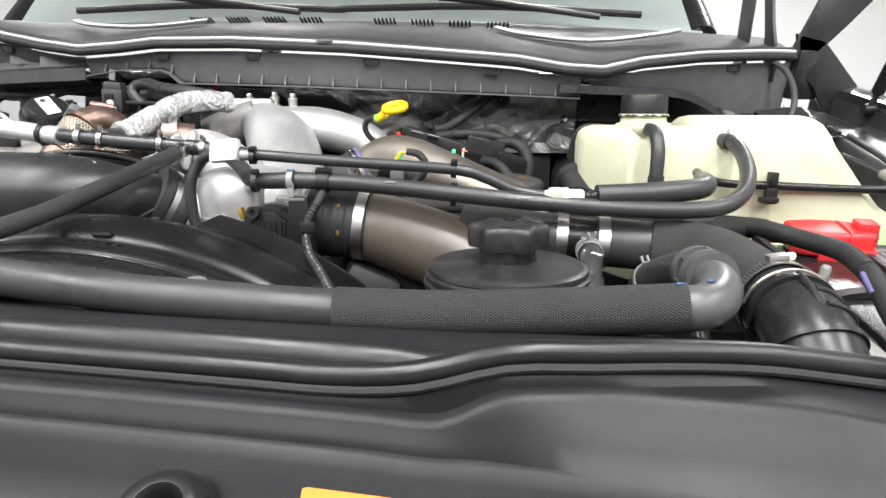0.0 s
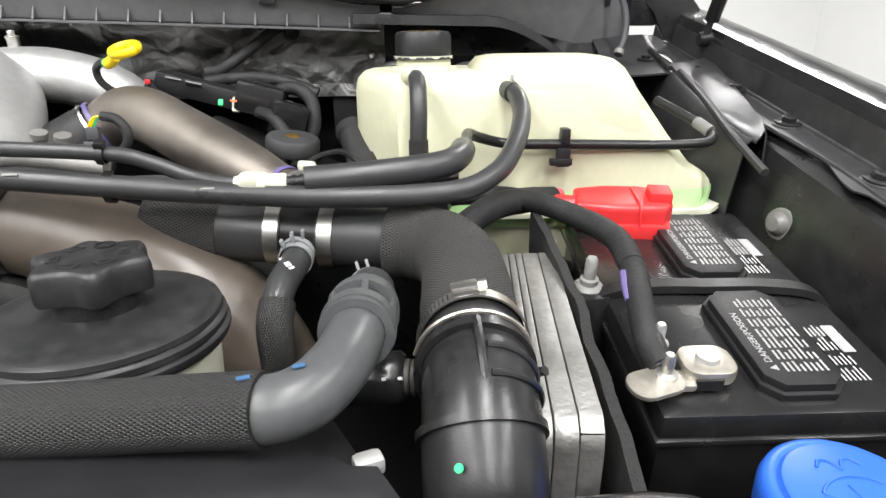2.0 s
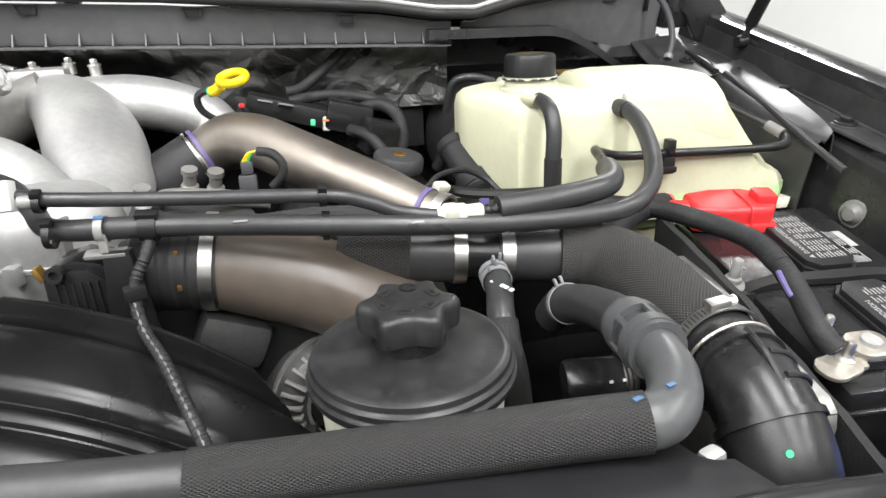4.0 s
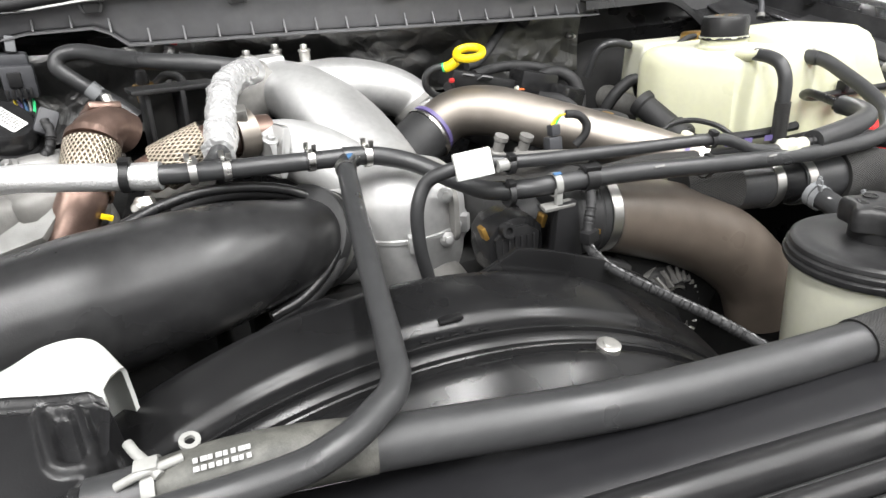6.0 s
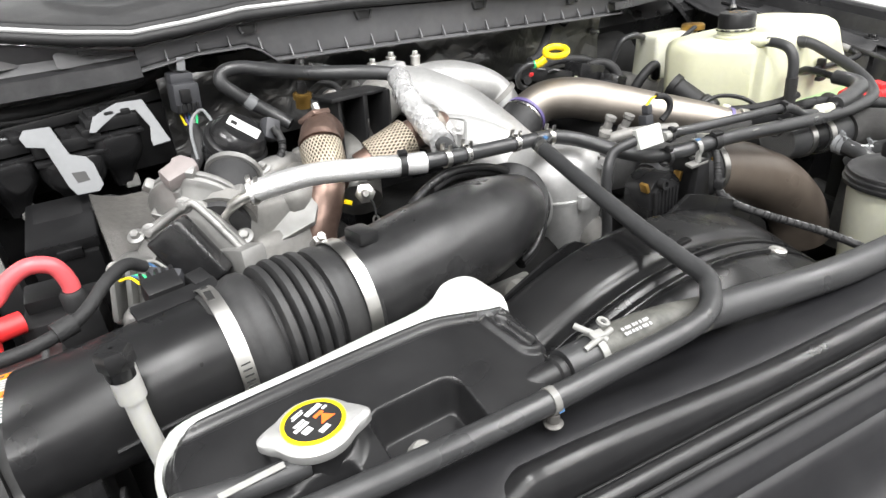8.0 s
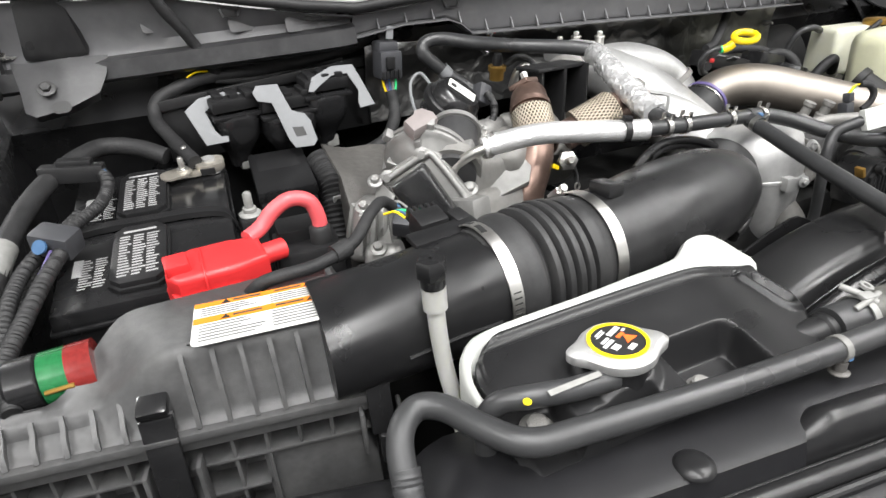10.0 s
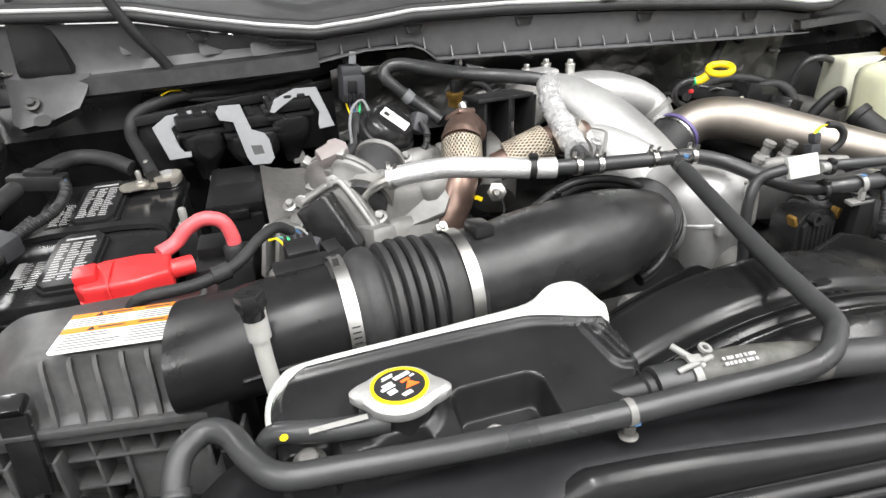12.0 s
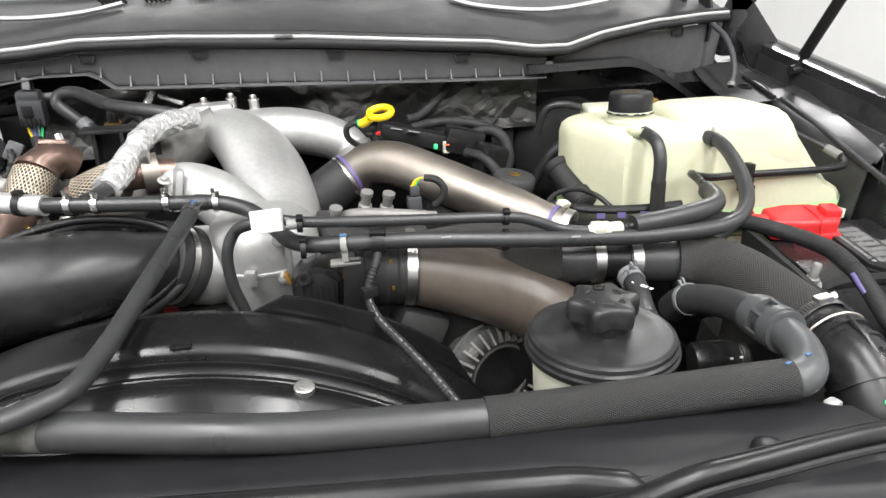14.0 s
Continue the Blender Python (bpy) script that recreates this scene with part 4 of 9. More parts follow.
def strut(pts, r, label):
    s = thing("hood_strut", pts[0], label, "gas strut", "bonnet struts")
    part("rod", tube([pts[0], pts[1]], r * 0.5, 12, 2), GREYP, s)
    part("cylinder", tube([pts[1], pts[2]], r, 16, 2), SATINP, s)
    if r > 0.012:
        d = (V(pts[2]) - V(pts[1])).normalized()
        sd = V((0.35, -0.9, 0))
        for k in range(9):
            q = V(pts[1]) + d * (0.030 + 0.012 * k) + (sd - d * sd.dot(d)).normalized() * (r + 0.0002)
            part("print_bar", hull_box((0.010 if k % 3 else 0.006, 0.0006, 0.004), q, (0, 0, 21), 0), PLUGGREY, s)
    part("ball_socket", lathe([(r * 0.9, -r), (r * 1.1, 0), (r * 0.9, r)], pts[0], (1, 0, 0), 12), PLASTIC, s)
    return s


strut([(1.067, 1.245, 1.425), (1.065, 1.225, 1.455), (1.050, 1.05, 1.70)], 0.011, "black gas strut holding the bonnet open")
strut([(-0.962, 1.36, 1.462), (-0.962, 1.358, 1.485), (-0.985, 1.30, 1.80)], 0.014, "thick black gas strut with white markings")


def hood():
    h = thing("hood", (0, 1.46, 1.70), "open black bonnet raised over the engine bay", "bonnet")
    rows = []
    for j in range(13):
        t = j / 12
        y, z = 1.47 - 1.28 * t * math.cos(radians(58)), 1.71 + 1.28 * t * math.sin(radians(58))
        rows.append([V((x, y + 0.05 * (x / 0.9) ** 2, z)) for x in [-0.92 + 0.092 * i for i in range(21)]])
    part("outer_skin", sheet(rows, 0.003), PAINT, h)
    part("inner_frame", sheet([[p + V((0, -0.018, -0.012)) for p in r[1:-1]] for r in rows[1:-1]], 0.004), BODYSTEEL, h)
    for nm, o in (("corner_arm", [(0.985, 1.575), (1.040, 1.562), (1.116, 1.474), (1.092, 1.412), (1.057, 1.422), (1.046, 1.438), (1.030, 1.468), (0.998, 1.50)]), ("corner_brace", [(1.021, 1.639), (1.16, 1.70), (1.124, 1.638), (1.082, 1.591), (1.004, 1.510), (0.975, 1.535)])):
        part(nm, prism(o, 0.012, Matrix.Translation((0, 1.386, 0)) @ Matrix.Rotation(radians(90), 4, "X"), 0.003), BODYSTEEL, h)
    hinge(1, h, "black steel hinge block at the cowl corner")
    hinge(-1, h, "black steel hinge plate bolted at the cowl corner")


hood()


def underbody():
    # Added near-black fillers: they hide the floor and stand for deep shade.
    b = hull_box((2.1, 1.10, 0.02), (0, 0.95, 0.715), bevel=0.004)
    solid("undertray", b, DARK, "added undertray, near black for the shade below the engine", "undertray")
    e = thing("engine_block", (0, 0.95, 0.74), "plain engine block filler, near black for the shade below the pipes", "engine")
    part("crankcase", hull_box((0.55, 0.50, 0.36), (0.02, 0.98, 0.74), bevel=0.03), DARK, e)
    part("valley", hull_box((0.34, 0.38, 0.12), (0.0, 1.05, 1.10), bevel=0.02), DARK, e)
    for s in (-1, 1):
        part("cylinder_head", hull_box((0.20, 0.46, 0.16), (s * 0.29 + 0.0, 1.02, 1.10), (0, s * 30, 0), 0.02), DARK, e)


underbody()


def truck_body():
    """The rest of the truck, plain: it carries the bay and closes the view behind it."""
    t = thing("truck_body", (0, 2.4, 0), "glossy black truck cab and front wheels carrying the engine bay", "truck")
    part("cab_shell", hull_box((2.02, 2.3, 1.02), (0, 2.78, 0.50), bevel=0.05, seg=3), PAINT, t)
    part("roof", hull_box((1.66, 1.5, 0.10), (0, 3.05, 2.22), bevel=0.04, seg=3), PAINT, t)
    for sx in (-1, 1):
        part("pillar", tube([(sx * 0.90, 1.70, 1.60), (sx * 0.84, 2.05, 1.98), (sx * 0.78, 2.38, 2.26)], 0.045, 10, 4), PAINT, t)
        part("pillar", tube([(sx * 0.93, 3.75, 1.45), (sx * 0.86, 3.75, 1.9), (sx * 0.78, 3.70, 2.26)], 0.06, 10, 4), PAINT, t)
        for y in (0.80, 3.60):
            w = part("tyre", lathe([(0.22, -0.12), (0.37, -0.13), (0.40, -0.10), (0.405, 0.0), (0.40, 0.10), (0.37, 0.13), (0.22, 0.12)], (sx * 0.93, y, 0.405), (1, 0, 0), 40, closed=True), RUBBER_D, t)
            part("rim", lathe([(0.222, -0.10), (0.225, 0.06), (0.16, 0.08), (0.05, 0.04)], (sx * 0.93, y, 0.405), (sx, 0, 0), 32), CAST, w)
    part("front_end", hull_box((1.96, 0.16, 0.66), (0, 0.10, 0.36), bevel=0.05, seg=3), PAINT, t)
    part("chassis", hull_box((0.9, 3.4, 0.14), (0, 2.0, 0.575), bevel=0.02), DARK, t)


truck_body()


# ---- hoses across the front ----
def radiator_hose():
    h = thing("radiator_hose", (0.2, 0.5, 1.24), "thick black rubber upper radiator hose with braided sleeve", "hose")
    line = [(-0.268, 0.569, 1.276), (-0.235, 0.5665, 1.277), (-0.19, 0.5635, 1.277), (-0.10, 0.549, 1.272), (0.05, 0.522, 1.265), (0.16, 0.512, 1.261), (0.242, 0.507, 1.259)]
    part("rubber_hose", tube(line, 0.0165, 20, 8), RUBBER, h)
    part("cuff", tube([(-0.272, 0.5695, 1.276), (-0.262, 0.569, 1.276), (-0.238, 0.567, 1.277)], 0.0178, 20, 4), RUBBER, h)
    part("swollen_end", tube([(-0.238, 0.567, 1.277, 0.0172), (-0.222, 0.566, 1.277, 0.0188), (-0.19, 0.5635, 1.277, 0.0194), (-0.15, 0.558, 1.2755, 0.0186), (-0.115, 0.5515, 1.273, 0.0172)], 0.018, 22, 6), DUSTYRUB, h, "dusty swollen end of the hose")
    part("end_socket", lathe([(0.0125, -0.03), (0.0125, 0.0), (0.0150, 0.002), (0.0150, 0.008), (0.0125, 0.010)], (-0.282, 0.570, 1.275), (1, -0.04, 0), 24), PLASTIC, h)
    s = [(0.240, 0.507, 1.259), (0.32, 0.504, 1.259), (0.40, 0.495, 1.265), (0.46, 0.487, 1.271), (0.500, 0.479, 1.276)]
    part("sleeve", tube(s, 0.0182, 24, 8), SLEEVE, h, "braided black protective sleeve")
    e = [(0.486, 0.482, 1.274), (0.506, 0.480, 1.276), (0.521, 0.489, 1.278), (0.532, 0.508, 1.281), (0.537, 0.530, 1.282), (0.540, 0.556, 1.280)]
    part("plastic_elbow", tube(e, 0.0165, 20, 8), ELBOW, h, "smooth grey plastic elbow")
    ax = (0.0, 0.95, -0.1)
    for y, z, r, w in ((0.541, 1.2815, 0.0215, 0.005), (0.549, 1.2810, 0.0225, 0.011), (0.575, 1.2785, 0.0225, 0.011), (0.585, 1.2770, 0.0212, 0.007)):
        part("collar", ring_band((0.5385 + 0.06 * (y - 0.541), y, z), ax, r - 0.005, w, 0.005, 32), ELBOW, h)
    for k in range(6):
        a = radians(20 + 60 * k)
        part("collar_web", hull_box((0.004, 0.018, 0.003), (0.5395 + 0.0195 * math.cos(a), 0.562, 1.2798 + 0.0195 * math.sin(a)), (0, -math.degrees(a) + 90, 0), 0.0008), ELBOW, h)
    part("connector", tube([(0.538, 0.545, 1.2812), (0.540, 0.575, 1.2785), (0.541, 0.60, 1.274), (0.542, 0.62, 1.2685)], 0.0172, 20, 5), RUBGREY, h)
    part("rear_hose", tube([(0.541, 0.592, 1.2755), (0.5415, 0.61, 1.2715), (0.542, 0.63, 1.266), (0.541, 0.66, 1.256), (0.539, 0.69, 1.243), (0.537, 0.71, 1.232), (0.535, 0.73, 1.21)], 0.0178, 18, 6), RUBBER, h)
    for p in ((0.492, 0.478, 1.2936), (0.516, 0.485, 1.2945)):
        part("paint_mark", hull_box((0.006, 0.003, 0.0008), p, (0, 0, 20), 0), BLUEMARK, h)
    spring_clamp((0.538, 0.700, 1.238), (0, 1, -0.45), 0.0185, (-0.3, 0.3, 1), BRKT)


radiator_hose()


def overflow_hose():
    h = thing("overflow_hose", (-0.3, 0.54, 1.28), "thin satin black hose bent along the radiator cover to the tank", "hose")
    pts = [(-0.045, 0.862, 1.362), (-0.062, 0.76, 1.338), (-0.079, 0.65, 1.314), (-0.0835, 0.62, 1.309), (-0.0885, 0.592, 1.305), (-0.0925, 0.572, 1.303), (-0.101, 0.556, 1.302), (-0.113, 0.546, 1.3015), (-0.127, 0.535, 1.301), (-0.142, 0.527, 1.301), (-0.163, 0.522, 1.3), (-0.20, 0.521, 1.3), (-0.26, 0.5255, 1.298), (-0.328, 0.530, 1.296), (-0.43, 0.538, 1.296), (-0.53, 0.549, 1.297), (-0.572, 0.556, 1.298), (-0.592, 0.580, 1.299), (-0.608, 0.612, 1.30), (-0.626, 0.622, 1.299), (-0.644, 0.606, 1.292), (-0.650, 0.580, 1.265), (-0.648, 0.568, 1.235), (-0.646, 0.563, 1.19)]
    part("pipe", tube(pts, 0.0096, 16, 8), RUBBER, h)
    part("ribbed_end", tube([(-0.647, 0.592, 1.280), (-0.650, 0.578, 1.262), (-0.648, 0.568, 1.235)], 0.0102, 16, 6, rib=lambda s: 1 + 0.05 * math.sin(s * 1500)), RUBBER, h)
    part("end_fitting", lathe([(0.013, 0), (0.015, 0.006), (0.010, 0.016)], (-0.646, 0.564, 1.205), segs=16), ZINC, h)
    c = thing("hose_clip", (-0.322, 0.526, 1.274), "grey strap clip with a blue mark holding the hose", "clip")
    part("strap", ring_band((-0.320, 0.5295, 1.296), (1, -0.08, 0), 0.0094, 0.006, 0.0012), PLUGGREY, c)
    part("stem", lathe([(0.005, 0), (0.005, 0.009)], (-0.3225, 0.5245, 1.2800), segs=12), FINGREY, c)
    part("foot", lathe([(0.0072, 0), (0.0075, 0.0010), (0.0060, 0.0020), (0.003, 0.0022)], (-0.3235, 0.5235, 1.2795), segs=24), FINGREY, c)
    part("mark", hull_box((0.005, 0.0016, 0.006), (-0.3185, 0.5197, 1.2905), (-25, 0, 0), 0.0003), BLUEMARK, c)


overflow_hose()


def return_hose():
    h = thing("return_hose", (-0.55, 0.573, 1.29), "short black hose with cream markings below the radiator cap", "hose")
    part("pipe", tube([(-0.492, 0.574, 1.306), (-0.53, 0.576, 1.309), (-0.555, 0.583, 1.309), (-0.574, 0.593, 1.304), (-0.583, 0.597, 1.290), (-0.585, 0.596, 1.26)], 0.0085, 14, 6), RUBBER, h)
    part("print_stripe", hull_box((0.042, 0.0045, 0.0008), (-0.528, 0.571, 1.3172), (15, 0, 1), 0.0), NATURAL, h, "cream printed stripe")
    part("paint_dot", lathe([(0.003, 0), (0.0028, 0.0006)], (-0.566, 0.570, 1.3182), (0, -0.2, 1), 12), YELLOW, h)


return_hose()


# ---- coolant tank with pressure cap ----
def coolant_tank():
    t = thing("coolant_tank", (-0.45, 0.62, 1.20), "black coolant tank moulding with a white rear half and silver cap", "tank")
    # cover: one moulded skin with a bolt pocket, stepped front and a scooped end
    def dip(x, y, cx, cy, hw, hd, r, wall):
        dx, dy = abs(x - cx) - hw + r, abs(y - cy) - hd + r
        d = math.hypot(max(dx, 0), max(dy, 0)) + min(max(dx, dy), 0) - r
        return 1 - smooth(-wall, 0.0, d)
    def skin_z(x, y, yb):
        z = 1.313 + (y - 0.645) * 0.25 - 0.017 * smooth(-0.36, -0.262, x) + 0.0035 * math.sin((x + 0.57) * 10)
        z -= 0.030 * dip(x, y, -0.402, 0.560, 0.040, 0.036, 0.014, 0.008)
        z -= 0.017 * dip(x, y, -0.565, 0.565, 0.036, 0.034, 0.012, 0.009)
        z -= 0.013 * dip(x, y, -0.492, 0.548, 0.030, 0.018, 0.008, 0.006)
        z += 0.006 * dip(x, y, -0.479, 0.588, 0.034, 0.032, 0.030, 0.010)
        k = (y - 0.612) * 0.25
        z -= 0.007 * dip(x + k, y, -0.283, 0.618, 0.009, 0.022, 0.008, 0.006)
        z += 0.005 * dip(x + k, y, -0.283, 0.618, 0.016, 0.029, 0.012, 0.005)
        e = yb - y
        return z + 0.0035 * (1 - smooth(0.002, 0.0055, e)) - 0.0022 * dip(x, e, x, 0.0085, 1, 0.0022, 0.001, 0.0015)
    xl = lambda y: -0.574 + 0.030 * (1 - math.sqrt(max(0.0, 1 - (max(0.0, y - 0.620) / 0.0305) ** 2)))
    xr = lambda y: interp(y, [(0.549, -0.308), (0.567, -0.282), (0.59, -0.270), (0.611, -0.264), (0.640, -0.264), (0.650, -0.268)])
    rows = []
    ys = [0.549 + (0.650 - 0.549) * j / 120 for j in range(121)]
    for j, y in enumerate([ys[0], ys[0]] + ys + [ys[-1]]):
        low = 0.085 if j in (0, len(ys) + 2) else (0.004 if j == 1 else 0.0)
        a, b = xl(y), xr(y)
        row = [V((a - 0.002, y, 1.215)), V((a - 0.001, y, skin_z(a, y, 0.65) - 0.006 - low))]
        for i in range(241):
            x = a + (b - a) * i / 240
            edge = min(i, 240 - i) / 240 * (b - a)
            row.append(V((x, y - (0.002 if low == 0.085 else 0), skin_z(x, y, 0.65) - low - 0.005 * (1 - smooth(0, 0.007, edge)))))
        row += [V((b + 0.001, y, row[-1].z - 0.006)), V((b + 0.004, y, 1.215))]
        rows.append(row)
    part("black_cover", sheet(rows), SATINP, t, "satin black moulded cover")
    front = [(-0.576, 0.600, 1.288), (-0.576, 0.632, 1.300), (-0.563, 0.650, 1.309), (-0.542, 0.653, 1.3135), (-0.46, 0.653, 1.3155), (-0.374, 0.652, 1.3145), (-0.318, 0.651, 1.312), (-0.301, 0.653, 1.311), (-0.285, 0.655, 1.308), (-0.266, 0.650, 1.301)]
    back = [(-0.581, 0.600, 1.285), (-0.581, 0.635, 1.297), (-0.569, 0.658, 1.306), (-0.545, 0.667, 1.311), (-0.46, 0.671, 1.312), (-0.40, 0.676, 1.312), (-0.335, 0.684, 1.311), (-0.302, 0.700, 1.316), (-0.274, 0.697, 1.314), (-0.256, 0.676, 1.298)]
    rows = []
    for q, f in zip(spline(back, 6), spline(front, 6)):
        q, f = V(q), V(f)
        rows.append([V((f.x, f.y - 0.004, f.z - 0.012)), f, f.lerp(q, 0.4) + V((0, 0, 0.003)), f.lerp(q, 0.8) + V((0, 0, 0.002)), q, q + V((0, 0.005, -0.006)), q + V((0.0, 0.007, -0.03)), q + V((0, 0.0, -0.12))])
    part("white_half", sheet(rows, 0.003), WHITEP, t, "bright white translucent rear half")
    for p in ((-0.411, 0.571, 1.266), (-0.553, 0.580, 1.282)):
        part("flange_bolt", lathe([(0.0125, 0), (0.0125, 0.0015), (0.0095, 0.003), (0.0080, 0.004), (0.0078, 0.008), (0.006, 0.0095), (0.001, 0.0092)], p, (0, -0.2, 1), 28), CAST_D, t, "dull grey flanged bolt")
    part("filler_neck", lathe([(0.026, -0.02), (0.024, 0.0), (0.022, 0.012)], (-0.479, 0.588, 1.300), segs=32), SATINP, t)
    def ears(an, r, h):
        e = abs(math.cos(an + 0.25)) ** 22
        return 1 + 0.36 * e * (1 if r > 0.02 else 0)
    c = part("pressure_cap", lathe([(0.0270, 0), (0.0285, 0.002), (0.0285, 0.008), (0.0262, 0.0105), (0.024, 0.0115), (0.001, 0.0116)], (-0.479, 0.588, 1.313), segs=96, shape=ears), CAST, t, "brushed silver pressure cap with two ears and a warning disc")
    part("yellow_ring", ring_band((-0.479, 0.588, 1.3252), (0, 0, 1), 0.0195, 0.0012, 0.0026, 48), YELLOW, c)
    part("black_disc", lathe([(0.0196, 0), (0.0196, 0.0005)], (-0.479, 0.588, 1.3247), segs=48), INK, c)
    m = Matrix.Translation((-0.479, 0.588, 1.3254)) @ Matrix.Rotation(radians(12), 4, "Z")
    for x, y, w, h, mt in ((-0.004, 0.0145, 0.010, 0.0012, PRINTW), (-0.005, 0.0120, 0.010, 0.0012, PRINTW), (0.006, 0.0095, 0.014, 0.004, PRINTW), (-0.008, 0.005, 0.009, 0.0025, PRINTW), (-0.009, 0.001, 0.012, 0.003, PRINTW), (-0.008, -0.005, 0.007, 0.005, PRINTW), (0.001, -0.012, 0.008, 0.004, PRINTW), (0.006, 0.003, 0.008, 0.003, ORANGEP), (0.013, 0.006, 0.004, 0.002, PRINTW)):
        part("symbol", hull_box((w, h, 0.0003), (0, 0, 0), bevel=0, m=m @ Matrix.Translation((x, y, 0)) @ Matrix.Rotation(0.2, 4, "Z")), mt, c)
    part("warning_triangle", prism([(0.002, -0.007), (0.014, -0.006), (0.008, 0.002)], 0.0003, m), ORANGEP, c)
    part("outlet", tube([(-0.33, 0.575, 1.272), (-0.268, 0.5695, 1.276)], 0.0125, 16, 4), SATINP, t)


coolant_tank()


def pinch_clamp():
    c = thing("hose_clamp", (-0.240, 0.565, 1.29), "white plastic pinch clamp on the radiator hose", "clamp")
    ax = (1, -0.06, 0)
    part("band", ring_band((-0.238, 0.567, 1.277), ax, 0.0185, 0.007, 0.0014), NATURAL, c)
    part("lever", tube([(-0.232, 0.558, 1.294), (-0.237, 0.565, 1.298), (-0.243, 0.574, 1.301), (-0.247, 0.582, 1.303)], 0.0030, 10, 4), NATURAL, c)
    part("jaw", tube([(-0.254, 0.561, 1.293), (-0.243, 0.560, 1.297), (-0.231, 0.562, 1.297), (-0.220, 0.565, 1.296)], 0.0027, 10, 4), NATURAL, c)
    part("latch", hull_box((0.013, 0.009, 0.005), (-0.238, 0.564, 1.2965), (10, 0, -5), 0.002), NATURAL, c)
    bars(c, Matrix.Translation((-0.199, 0.555, 1.2952)) @ Matrix.Rotation(radians(-4), 4, "Z") @ Matrix.Rotation(radians(26), 4, "X"), 0.032, 0.010, 2, 8, PRINTG, name="print", seed=8, fill=0.6, lift=0.0008)
    e = thing("hose_eyelet", (-0.215, 0.578, 1.295), "white plastic eyelet beside the clamp", "clip")
    part("eyelet", lathe([(0.0030, -0.0014), (0.0060, -0.0014), (0.0060, 0.0014), (0.0030, 0.0014)], (-0.216, 0.578, 1.2955), (0.2, -0.3, 1), 20, closed=True), NATURAL, e)


pinch_clamp()


def overflow_tube():
    t = thing("filler_tube", (-0.58, 0.66, 1.2), "clear plastic tube with a black hexagonal cap", "tube")
    part("clear_tube", tube([(-0.577, 0.690, 1.338), (-0.5765, 0.690, 1.31), (-0.574, 0.689, 1.275), (-0.570, 0.680, 1.235), (-0.566, 0.67, 1.19)], 0.0074, 16, 6), FROST, t)
    part("sleeve_end", tube([(-0.5775, 0.689, 1.358), (-0.577, 0.690, 1.331)], 0.0100, 18, 3), FROST, t, "frosted end of the tube")
    part("cap_skirt", lathe([(0.0098, 0), (0.0102, 0.001), (0.0102, 0.010)], (-0.578, 0.688, 1.352), (-0.02, -0.04, 1), 12), GLOSSP, t)
    part("cap", lathe([(0.0118, 0), (0.0128, 0.0012), (0.0128, 0.0125), (0.0112, 0.0155), (0.0018, 0.016), (0.0016, 0.0135)], (-0.578, 0.688, 1.361), (-0.02, -0.04, 1), 6), GLOSSP, t)


overflow_tube()


